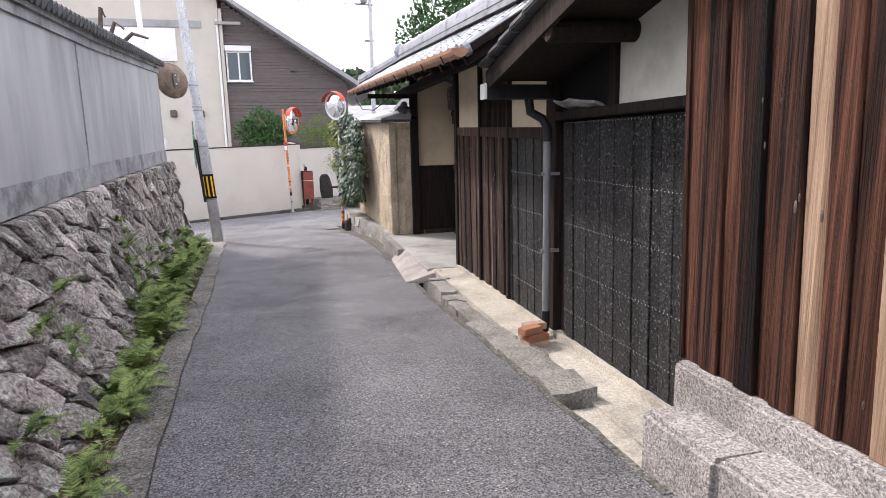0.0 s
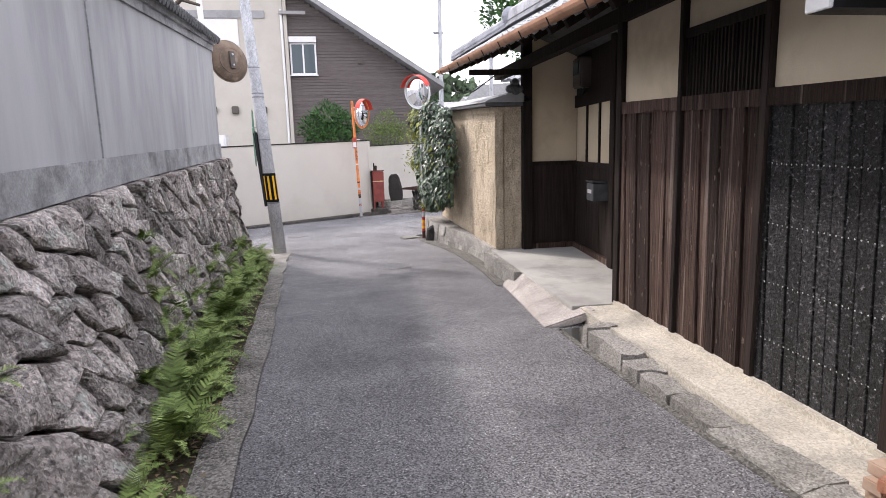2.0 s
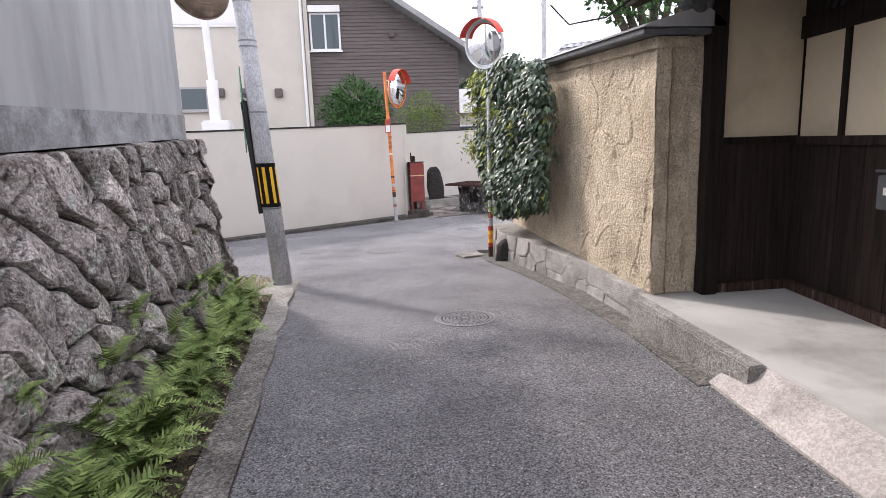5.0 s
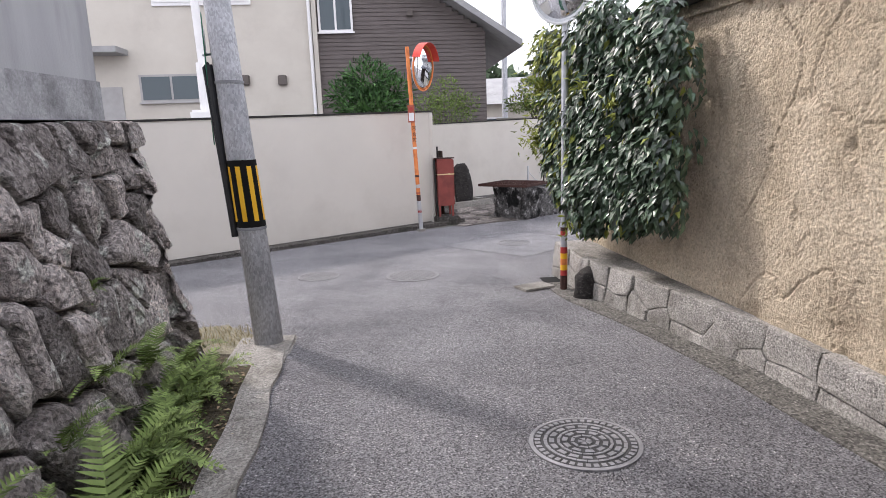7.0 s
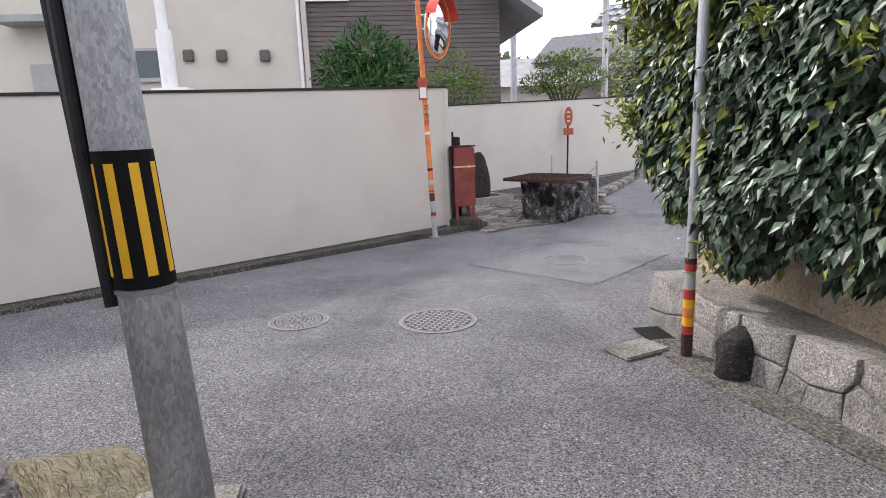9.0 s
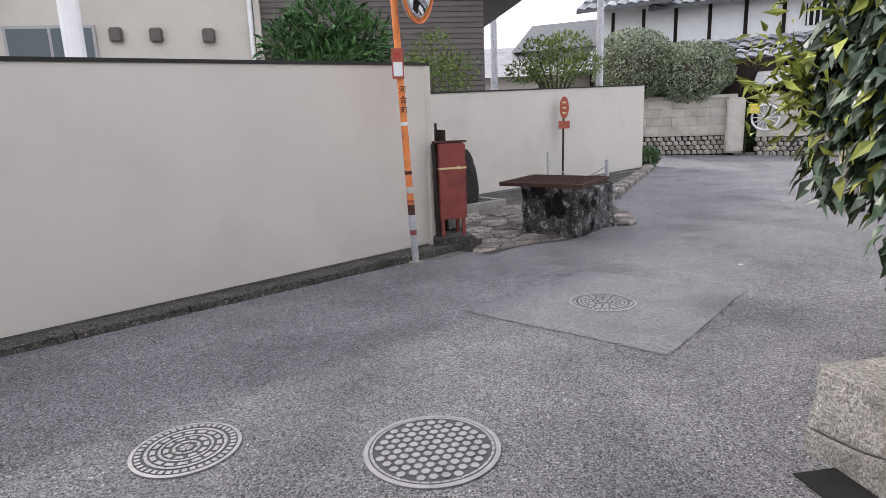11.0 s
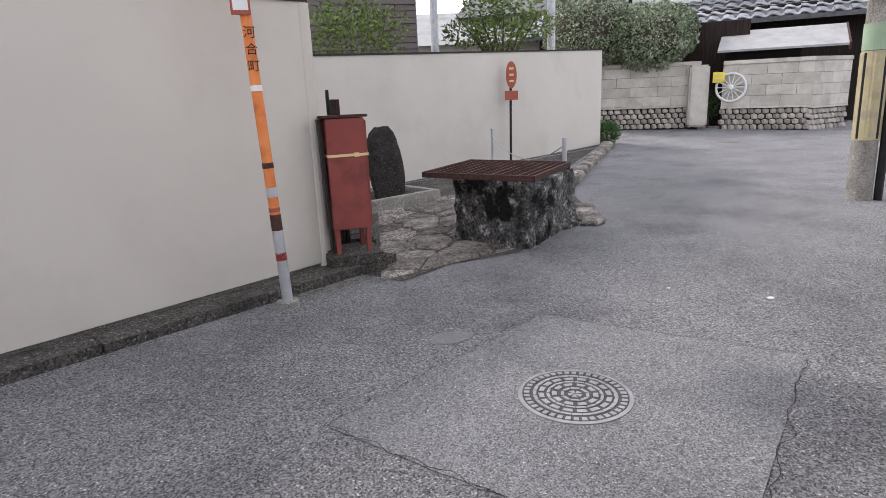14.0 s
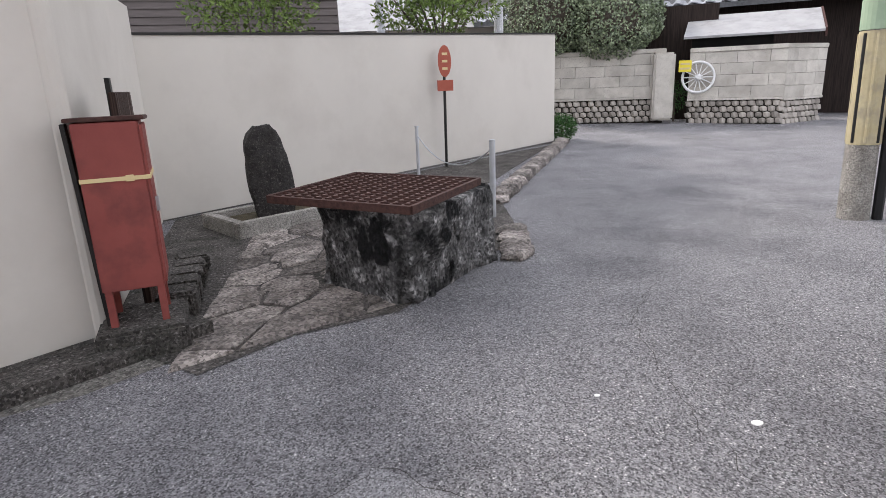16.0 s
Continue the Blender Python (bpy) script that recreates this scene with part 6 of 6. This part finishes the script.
crown(tr, [((4.3, 31.2, 2.15), 0.5, 0.6), ((4.9, 31.2, 2.7), 0.6, 0.6), ((5.6, 31.2, 2.8), 0.65, 0.6), ((6.2, 31.2, 2.3), 0.5, 0.6), ((5.2, 31.2, 2.1), 0.8, 0.5)], 3000, 0.11, LEAF_OLIVE, trng, 0.4)
for k in range(8):
    part("limb", T([(5.3, 31.3, -0.7), (5.25, 31.25, 1.0), (5.25 + 0.13 * (k - 3.5), 31.2, 1.8), (5.2 + 0.3 * (k - 3.5), 31.2, 2.6)], [0.08, 0.07, 0.035, 0.008], 7), BARK, tr)
for cx, cy, cz, r, sq in ((9.35, 34.9, 2.5, 1.25, 1.0), (11.0, 34.2, 2.2, 1.2, 0.85), (11.9, 34.4, 2.35, 0.85, 0.95)):
    tp = thing("topiary", "rounded clipped grey-green evergreen behind the stone wall", "shrub", "clipped shrubs")
    bm = bmesh.new()
    for _ in range(13000):
        v = rvec(trng)
        q = Vector([math.copysign(abs(c) ** 0.8, c) for c in v])
        rr = r * (1 + 0.09 * noise.noise(v * 3 + Vector((cx, 0, 0)))) * trng.uniform(0.86, 1.02)
        leaf(bm, Vector((cx, cy, cz)) + Vector((q.x * rr, q.y * rr, q.z * rr * sq)), v + rvec(trng) * 0.9, v, trng.uniform(0.055, 0.095), 0.7)
    tagged(part("crown", bm, LEAF_TOPIARY, tp), kind="stuff")
    bm = rock((r * 0.7, r * 0.7, r * 0.6 * sq), cx, 0.08, 3)
    bm.transform(Matrix.Translation((cx, cy, cz)))
    part("twig_core", bm, BARK, tp)
    part("stem", T([(cx, cy, -0.6), (cx, cy, cz)], 0.07, 8), BARK, tp)
sh = thing("shrub", "small round clipped shrub at the wall end", "shrub")
crown(sh, [((8.05, 31.0, -0.36), 0.32, 0.95)], 2600, 0.05, LEAF_BUSH, trng, 0.5)
part("stem", T([(8.05, 31.0, -0.75), (8.05, 31.0, -0.3)], 0.03, 6), BARK, sh)

# ---- cream and brown house ----
house = thing("house", "two-storey cream stucco and brown siding house with grey gable roof", "house")
HY = 30.0
part("wall", B(-16, -2.66, HY, HY + 8, -0.8, 8.4), HOUSE_CREAM, house, "cream stucco")
part("wall", B(-2.64, -2.5, HY - 0.03, HY + 0.3, -0.8, 7.7), HOUSE_CREAM, house)
for k in range(58):
    z = 0.6 + k * 0.13
    x1 = min(3.0, (7.35 - z) / 0.645 - 1.5)
    if x1 < -2.4:
        break
    bm = bmesh.new()
    hexa(bm, [(-2.5, HY + 0.16, z), (x1, HY + 0.16, z), (x1, HY + 0.4, z), (-2.5, HY + 0.4, z), (-2.5, HY + 0.18, z + 0.126), (x1, HY + 0.18, z + 0.126), (x1, HY + 0.4, z + 0.126), (-2.5, HY + 0.4, z + 0.126)])
    part("siding_board", bm, SIDING, house)
part("wall", B(-2.5, 2.98, HY + 0.41, HY + 8, -0.8, 4.2), SIDING, house, "brown siding")


def slope(x):
    return 7.6 - 0.645 * (x + 1.5)


bm = bmesh.new()
hexa(bm, [(-3.6, HY - 0.55, slope(-3.6) - 0.1), (4.1, HY - 0.55, slope(4.1) - 0.1), (4.1, HY + 8, slope(4.1) - 0.1), (-3.6, HY + 8, slope(-3.6) - 0.1),
          (-3.6, HY - 0.55, slope(-3.6) + 0.12), (4.1, HY - 0.55, slope(4.1) + 0.12), (4.1, HY + 8, slope(4.1) + 0.12), (-3.6, HY + 8, slope(-3.6) + 0.12)])
part("roof", bm, ROOF_GREY, house, "grey metal verge")
bm = bmesh.new()
hexa(bm, [(-16, HY + 0.9, 15.5), (-3.6, HY - 0.5, slope(-3.6) - 0.1), (-3.6, HY + 8, slope(-3.6) - 0.1), (-16, HY + 8, 15.5), (-16, HY + 0.9, 15.8), (-3.6, HY - 0.5, slope(-3.6) + 0.1), (-3.6, HY + 8, slope(-3.6) + 0.1), (-16, HY + 8, 15.8)])
part("roof", bm, ROOF_GREY, house)
part("wall", B(-15.9, -2.66, HY + 1.5, HY + 7.8, 8.4, 9.5), HOUSE_CREAM, house)
part("downpipe", T([(-2.72, HY - 0.07, 0), (-2.72, HY - 0.07, 7.2)], 0.05, 8), WHITE_FRAME, house)
part("gutter", B(-2.8, -1.7, HY - 0.2, HY - 0.08, 7.0, 7.12), GREY_FRAME, house)


def window(x0, x1, z0, z1, frame_m, yy, mull=True):
    w = part("window", B(x0, x1, yy - 0.05, yy + 0.02, z0, z1), frame_m, house)
    n = 2 if mull else 1
    for k in range(n):
        a = x0 + 0.07 + (x1 - x0 - 0.07) * k / n
        part("pane", B(a, a + (x1 - x0 - 0.07) / n - 0.07, yy - 0.058, yy - 0.052, z0 + 0.07, z1 - 0.07), GLASS, w)
    part("window_sill", B(x0 - 0.05, x1 + 0.05, yy - 0.1, yy - 0.051, z0 - 0.05, z0), frame_m, w)


window(-2.45, -1.35, 4.55, 5.88, WHITE_FRAME, HY + 0.14)
part("shutter_box", B(-2.47, -1.33, HY - 0.02, HY + 0.15, 5.89, 6.12), WHITE_FRAME, house)
window(-8.15, -6.2, 2.5, 3.35, GREY_FRAME, HY)
part("shutter", B(-7.5, -4.5, HY - 0.06, HY + 0.02, 5.4, 6.8), WHITE_FRAME, house, "closed pale roller shutter")
part("louvre", B(-7.4, -4.6, HY - 0.08, HY - 0.06, 5.5, 5.75), WHITE_FRAME, house)
part("awning", B(-10.2, -8.4, HY - 0.9, HY, 3.95, 4.12), ROOF_GREY, house)
part("door", B(-9.9, -8.7, HY - 0.04, HY + 0.02, 0.3, 3.0), GREY_FRAME, house)
for x, z in ((-5.27, 3.0), (-4.87, 3.1), (-3.7, 3.07), (-5.75, 3.12)):
    if x != -5.27:
        part("vent_hood", B(x - 0.14, x + 0.14, HY - 0.14, HY, z - 0.16, z + 0.16, bevel=0.03), DARK_VENT, house)
part("vent_hood", B(0.42, 0.62, HY + 0.02, HY + 0.16, 5.0, 5.22, bevel=0.02), DARK_VENT, house)
part("band", B(-16, -3.4, HY - 0.06, HY - 0.002, 6.85, 7.15), ROOF_GREY, house)
wp = thing("white_pole", "white conduit pole with base box beside cream house", "pole")
part("post", T([(-4.95, 25.5, -0.8), (-4.95, 25.5, 3.1)], 0.16, 14), WHITE_FRAME, wp)
part("post", T([(-4.95, 25.5, 3.1), (-5.1, 25.5, 9.0)], 0.1, 14), WHITE_FRAME, wp)
part("base_box", B(-5.3, -4.5, 25.2, 25.8, 1.2, 1.95, bevel=0.05), WHITE_FRAME, wp)

# ---- stone garden wall, gate house and wheel ----
C0, C1, C2, C3, C4 = Vector((8.6, 34.9)), Vector((12.25, 33.1)), Vector((12.75, 32.75)), Vector((14.5, 31.2)), Vector((16.2, 31.6))


def stone_garden_wall(name, a, b, zt, z0, label):
    w = thing(name, label, "wall", kind="structure")
    d = (b - a).normalized()
    nn = Vector((-d.y, d.x))
    n = max(2, round((b - a).length / 0.8))
    hh = zt - 0.12 - (z0 + 0.52)
    for j in range(4):
        for k in range(n + 1):
            s0 = max(0, (k - 0.5 * (j % 2)) / n)
            s1 = min(1, (k + 1 - 0.5 * (j % 2)) / n)
            if s1 - s0 < 0.02:
                continue
            p, q = a.lerp(b, s0) + d * 0.004, a.lerp(b, s1) - d * 0.004
            part("block", strip(p, q, 0.3, (z0 + 0.52 + hh * j / 4 + 0.004,) + (z0 + 0.52 + hh * (j + 1) / 4 - 0.004,), (z0 + 0.52 + hh * j / 4 + 0.004,) + (z0 + 0.52 + hh * (j + 1) / 4 - 0.004,)), GARDEN_STONE, w)
    part("coping", strip(a - nn * 0.03, b - nn * 0.03, 0.36, (zt - 0.118, zt), (zt - 0.118, zt), 0.015), GARDEN_STONE, w)
    part("ledge", strip(a - nn * 0.02, b - nn * 0.02, 0.3, (z0 + 0.46, z0 + 0.519), (z0 + 0.46, z0 + 0.519)), GARDEN_STONE, w)
    part("backing", strip(a + nn * 0.06, b + nn * 0.06, 0.22, (z0 - 0.3, z0 + 0.46), (z0 - 0.3, z0 + 0.46)), STONE_JOINT, w)
    cob = rock((0.5, 0.5, 0.5), 3, 0.15, 1)
    me = bpy.data.meshes.new("cobble")
    cob.to_mesh(me)
    cob.free()
    me.materials.append(SLAB_PALE)
    m = max(3, round((b - a).length / 0.2))
    for j in range(-1, 3):
        for k in range(m):
            p = a.lerp(b, (k + 0.5 * (j % 2) + 0.25) / m) + nn * 0.07
            o = new("cobble", me)
            o.matrix_world = pose(p.x, p.y, z0 + 0.06 + 0.155 * j, 0, 20 * noise.noise(Vector((k, j, 0))), 40 * noise.noise(Vector((k * 1.3, j, 2)))) @ Matrix.Diagonal((0.2 * (1 + 0.35 * noise.noise(Vector((k * 2.1, j * 3.3, 5)))), 0.17, 0.17 * (1 + 0.3 * noise.noise(Vector((k * 1.7, j * 2.3, 9)))), 1))
            o.parent = w
    return w


SLAB_PALE = mat("river_cobble", (0.28, 0.255, 0.225), (0.44, 0.405, 0.36), 3, 0.9, 0.3, 30, vary=0.3)
stone_garden_wall("wall_garden_left", C0, C1, 1.42, -0.38, "cut stone garden wall on rounded cobbles")
stone_garden_wall("wall_garden_right", C2, C3, 1.38, -0.46, "cut stone gate wall on rounded cobbles")
stone_garden_wall("wall_garden_side", C3, C4, 1.38, -0.5, "cut stone side wall on rounded cobbles")
pil = thing("gate_pillar", "stone gate pillar with rounded top", "pillar", kind="structure")
part("shaft", B(-0.28, 0.28, -0.2, 0.2, -0.5, 1.3, pose(12.15, 33.05, 0, 0, 0, -27), 0.05), GARDEN_STONE, pil)
wheel = thing("cart_wheel", "white painted wooden cart wheel leaning on the wall", "cart wheel")
mw = Matrix.Translation((12.86, 32.5, 0.62)) @ pose(0, 0, 0, 90, 0, -41)
part("rim", T([mw @ Vector((0.4 * math.cos(a), 0.4 * math.sin(a), 0)) for a in (2 * math.pi * k / 32 for k in range(33))], 0.034, 8), PAPER_WHITE, wheel)
for k in range(14):
    a = 2 * math.pi * k / 14
    part("spoke", T([mw @ Vector((0.08 * math.cos(a), 0.08 * math.sin(a), 0)), mw @ Vector((0.38 * math.cos(a), 0.38 * math.sin(a), 0))], 0.014, 6), PAPER_WHITE, wheel)
part("hub", lathe([(0.08, -0.06), (0.08, 0.06), (0.04, 0.09)], 14, mw), PAPER_WHITE, wheel)
ys_ = thing("yellow_sign", "small bright yellow hanging sign beside the wheel", "sign")
part("plate", B(-0.16, 0.16, -0.02, 0.02, -0.15, 0.15, pose(12.5, 32.6, 0.92, 0, 0, -41), 0.01), YELLOW_SIGN, ys_)
for k in range(2):
    part("mark", B(-0.12, 0.12, -0.024, -0.0205, -0.025, 0.025, pose(12.5, 32.6, 0.98 - 0.12 * k, 0, 0, -41)), STRAP, ys_)
part("bracket", T([(12.6, 32.85, 1.1), (12.5, 32.6, 1.07)], 0.012, 6), BLACK_TRIM, ys_)

farm = thing("farmhouse", "white plastered townhouse with grey tiled roofs behind walls", "house")
fd = (C3 - C1).normalized()
FA, FB = Vector((10.0, 40.2)), Vector((21.0, 30.4))
fd = (FB - FA).normalized()
fn = Vector((-fd.y, fd.x))
part("wall", strip(FA, FB, 6, (-0.6, 3.2), (-0.6, 3.2)), WOOD_DARK, farm, "dark timber ground floor")
part("wall", strip(FA + fn * 1.6, FB + fn * 1.6, 4, (3.2, 5.9), (3.2, 5.9)), PAPER_WHITE, farm, "white plaster upper floor")
L = (FB - FA).length
for k in range(11):
    p = FA + fn * 1.57 + fd * (L * (k + 0.3) / 11)
    part("post", strip(p, p + fd * 0.14, 0.06, (3.6, 5.3), (3.6, 5.3)), WOOD_DARK, farm)
PAN_F = tile_mesh("far_tile", 0.45, 0.5, TILE)


def big_roof(a, b, depth, z0, z1, rows):
    bm = bmesh.new()
    q = [a, b, b + fn * depth, a + fn * depth]
    hexa(bm, [(*p, z) for p, z in zip(q, (z0 - 0.14, z0 - 0.14, z1 - 0.14, z1 - 0.14))] + [(*p, z) for p, z in zip(q, (z0, z0, z1, z1))])
    part("roof", bm, TILE_DARK, farm)
    up = Vector((fn.x * depth, fn.y * depth, z1 - z0))
    tiled(farm, (*a, z0 + 0.02), (*b, z0 + 0.02), up, 0.45, rows, up.length / rows / 0.86, PAN_F, False)


big_roof(FA - fn * 0.9 - fd * 0.5, FB - fn * 0.9 + fd * 0.5, 2.6, 2.75, 3.75, 4)
big_roof(FA + fn * 0.8 + fd * 2.2, FB + fn * 0.8 + fd * 0.5, 3.4, 5.2, 6.9, 5)
big_roof(FA + fn * 0.4 - fd * 0.8, FA + fn * 0.4 + fd * 3.2, 2.4, 5.4, 6.6, 3)
# near-black pane colour stands in for the unlit room
wn_ = part("window", strip(FA + fn * 1.56 + fd * 7.9, FA + fn * 1.56 + fd * 8.7, 0.05, (3.95, 4.75), (3.95, 4.75)), SHADE_BLACK, farm)
for k in range(4):
    p = FA + fn * 1.54 + fd * (7.95 + 0.2 * k)
    part("bar", strip(p, p + fd * 0.07, 0.04, (3.95, 4.75), (3.95, 4.75)), PAPER_WHITE, wn_)
shed = thing("gate_shed", "low shed roof of pale metal behind the gate wall", "shed")
a, b = C2 - (C3 - C2) * 0.08, C3 + (C3 - C2) * 0.32
gn = Vector((-(C3 - C2).normalized().y, (C3 - C2).normalized().x))
bm = bmesh.new()
q = [a - gn * 0.05, b - gn * 0.05, b + gn * 1.6, a + gn * 1.6]
hexa(bm, [(*p, z) for p, z in zip(q, (1.62, 1.62, 2.25, 2.25))] + [(*p, z) for p, z in zip(q, (1.68, 1.68, 2.31, 2.31))])
part("roof", bm, ROOF_GREY, shed)
part("fascia", strip(b - gn * 0.05, b + gn * 1.6, -0.05, (1.5, 1.7), (2.1, 2.33)), RUST, shed, "brown barge board")
# black strip stands in for the shade under the shed roof
part("back", strip(C2 + gn * 0.4, C3 - (C3 - C2) * 0.15 + gn * 0.4, 0.1, (0.9, 1.66), (0.9, 1.66)), SHADE_BLACK, shed)
gh = thing("dark_gate", "dark timber gate opening between the stone walls", "gate")
part("door", strip(C1 + gn * 1.2 - fd * 0.6, C2 + gn * 1.2 + fd * 0.6, 0.1, (-0.6, 2.6), (-0.6, 2.6)), WOOD_DARK, gh)
hed = thing("hedge", "low dark hedge in the gate opening", "hedge")
crown(hed, [((12.75, 33.3, 0.1), 0.35, 1.3)], 500, 0.07, LEAF_BUSH, trng, 0.5)
part("stem", T([(12.75, 33.3, -0.6), (12.75, 33.3, 0.2)], 0.03, 6), BARK, hed)

rp = thing("utility_pole", "concrete utility pole with faded yellow guard stripes", "utility pole")
part("shaft", T([(7.28, 22.9, -0.85), (7.25, 23.0, 7.0)], [0.148, 0.12], 24), CONCRETE, rp)
part("guard", T([(7.279, 22.903, 0.0), (7.275, 22.92, 1.08)], 0.152, 24), GUARD, rp, "faded yellow-grey guard sheet")
for k in range(8):
    a = 2 * math.pi * k / 8
    part("stripe", T([(7.279 + 0.14 * math.cos(a), 22.903 + 0.14 * math.sin(a), 0.02), (7.275 + 0.14 * math.cos(a), 22.92 + 0.14 * math.sin(a), 1.06)], 0.021, 8), GUARD if k % 2 else INK, rp)
part("band", T([(7.274, 22.925, 1.09), (7.272, 22.93, 1.4)], 0.15, 24), GREEN_PAINT, rp, "pale green band")
part("cable_cover", T([(7.42, 22.75, -0.8), (7.40, 22.8, 4.0)], 0.05, 10), BLACK_PIPE, rp)

# ---- distance ----
def far_house(x, y, w, d, h, wallm, roofm, a=0):
    th = thing("far_house", "distant small house with pale walls and grey roof", "house", "far houses")
    m = pose(x, y, -0.5, 0, 0, a)
    part("wall", B(-w / 2, w / 2, -d / 2, d / 2, 0, h, m), wallm, th)
    bm = bmesh.new()
    v = [bm.verts.new(m @ Vector(p)) for p in ((-w / 2 - 0.5, -d / 2 - 0.5, h), (w / 2 + 0.5, -d / 2 - 0.5, h), (w / 2 + 0.5, d / 2 + 0.5, h), (-w / 2 - 0.5, d / 2 + 0.5, h), (-w / 2 - 0.5, 0, h + d * 0.28), (w / 2 + 0.5, 0, h + d * 0.28))]
    for f in ((0, 1, 5, 4), (2, 3, 4, 5), (1, 2, 5), (3, 0, 4), (3, 2, 1, 0)):
        bm.faces.new([v[i] for i in f])
    part("roof", bm, roofm, th)
    for k in range(max(1, int(w / 3))):
        wv = part("window", B(-w / 2 + 0.8 + 3 * k, -w / 2 + 2.2 + 3 * k, -d / 2 - 0.04, -d / 2, h - 1.8, h - 0.7, m), WHITE_FRAME, th)
        part("pane", B(-w / 2 + 0.9 + 3 * k, -w / 2 + 2.1 + 3 * k, -d / 2 - 0.05, -d / 2 - 0.041, h - 1.7, h - 0.8, m), GLASS, wv)


far_house(8.2, 46, 7, 6, 3.3, HOUSE_CREAM, ROOF_GREY, -15)
far_house(12.2, 46, 5, 6, 4.6, GREY_FRAME, TILE_DARK, -35)
far_house(15, 70, 9, 7, 4.5, HOUSE_CREAM, TILE, 10)
frng2 = random.Random(3)
for k in range(16):
    far_house(20 + frng2.uniform(-10, 28), 150 + frng2.uniform(0, 60), 9, 8, 7 + frng2.uniform(0, 6), frng2.choice((HOUSE_CREAM, GREY_FRAME, PAPER_WHITE)), frng2.choice((TILE, TILE_DARK, ROOF_GREY)), frng2.uniform(-30, 30))
bm = bmesh.new()
hr = random.Random(9)
for _ in range(9000):
    x = hr.uniform(-60, 190)
    t = hr.random()
    top = 34 + 16 * math.exp(-((x - 45) / 35) ** 2) + 7 * noise.noise(Vector((x * 0.03, 0, 0))) + 8 * math.exp(-((x - 130) / 30) ** 2)
    p = Vector((x, 330 + 40 * t + hr.uniform(-6, 6), -2 + (top - 4) * t + hr.uniform(0, 4)))
    leaf(bm, p, rvec(hr) + Vector((0, 0, 0.4)), rvec(hr), hr.uniform(3, 6), 0.9)
tagged(part("hillside_wood", bm, LEAF_FAR), "distant wooded hill beyond the houses", "hill", kind="stuff")
bm = bmesh.new()
hp = [(x, 345 + 60 * t, -3 + t * (28 + 16 * math.exp(-((x - 45) / 35) ** 2) + 8 * math.exp(-((x - 130) / 30) ** 2))) for t in (0, 1) for x in steps(-60, 190, 40)]
hv = [bm.verts.new(p) for p in hp]
for k in range(40):
    bm.faces.new((hv[k], hv[k + 1], hv[k + 42], hv[k + 41]))
tagged(part("hill", bm, LEAF_FAR), "distant green hill slope", "hill", kind="structure")
fp = thing("far_utility_pole", "distant grey utility pole with crossarm", "utility pole")
part("shaft", T([(5.6, 39.8, -0.6), (5.65, 39.8, 13.0)], [0.16, 0.11], 10), POLE, fp)
for z, w in ((10.2, 0.9), (8.0, 0.4), (11.6, 0.8)):
    part("crossarm", B(5.62 - w, 5.62 + 0.2, 39.72, 39.86, z, z + 0.1), GREY_PIPE, fp)
part("transformer", lathe([(0.2, 0), (0.22, 0.05), (0.22, 0.6), (0.15, 0.66)], 12, Matrix.Translation((5.25, 39.8, 10.35))), GREY_PIPE, fp)
gp = thing("street_pole", "slim grey pole rising behind the far wall", "pole")
part("shaft", T([(6.75, 31.6, -0.7), (6.75, 31.6, 8)], 0.1, 10), POLE, gp)
for a, b, sag in (((5.5, 39.8, 11.6), (-12, 26, 10.5), 0.6), ((5.4, 39.8, 10.3), (-12, 25.5, 9.4), 0.7), ((6.75, 31.6, 7.5), (5.6, 39.8, 10), 0.2), ((6.75, 31.6, 7.0), (14, 60, 9.5), 0.3), ((5.6, 39.8, 11.6), (9, 5, 8), 0.5)):
    a, b = Vector(a), Vector(b)
    tagged(part("overhead_wire", T([a.lerp(b, t) - Vector((0, 0, sag * 4 * t * (1 - t))) for t in steps(0, 1, 10)], 0.014, 5), BLACK_PIPE), "thin black overhead wire between poles", "wire", "overhead wires")
tr = thing("tree", "tall leafy green tree rising behind the gatehouse roof", "tree")
crown(tr, [((4.5, 20.0, 5.0), 0.85, 0.9), ((5.3, 20.3, 5.7), 1.1, 0.9), ((6.6, 20.0, 6.1), 1.3, 0.9), ((5.2, 19.6, 4.3), 1.0, 0.8), ((6.6, 20, 4.8), 1.3, 0.8)], 7000, 0.16, LEAF_BUSH, trng, 0.5)
for k in range(6):
    part("limb", T([(5.8, 20, -0.8), (5.8, 20, 2.5), (5.7 + 0.3 * (k - 2.5), 20, 3.8), (5.6 + 0.6 * (k - 2.5), 20, 5.2)], [0.18, 0.14, 0.08, 0.02], 8), BARK, tr)
tr = thing("garden_tree", "bare pruned garden tree above the grey wall", "tree")
part("trunk", T([(-3.4, 12.5, -0.5), (-3.3, 12.6, 2.8), (-3.35, 12.8, 3.6)], [0.1, 0.08, 0.05], 8), BARK, tr)
for dx, dz in ((0.5, 0.35), (0.9, 0.15), (-0.5, 0.4), (0.2, 0.6), (-0.9, 0.2)):
    part("limb", T([(-3.3, 12.7, 3.5), (-3.3 + dx * 0.4, 12.8, 3.35 + dz * 0.3), (-3.3 + dx * 0.7, 12.8, 3.5 + dz), (-3.3 + dx, 12.8, 3.45 + dz * 0.8)], [0.06, 0.05, 0.035, 0.02], 7), BARK, tr)

# plain closing walls behind the start
tagged(part("wall_behind", B(-2.6, 2.6, -9.2, -9, -0.5, 4), GREY_PLASTER), "plain grey wall closing the lane behind", "wall", kind="structure")
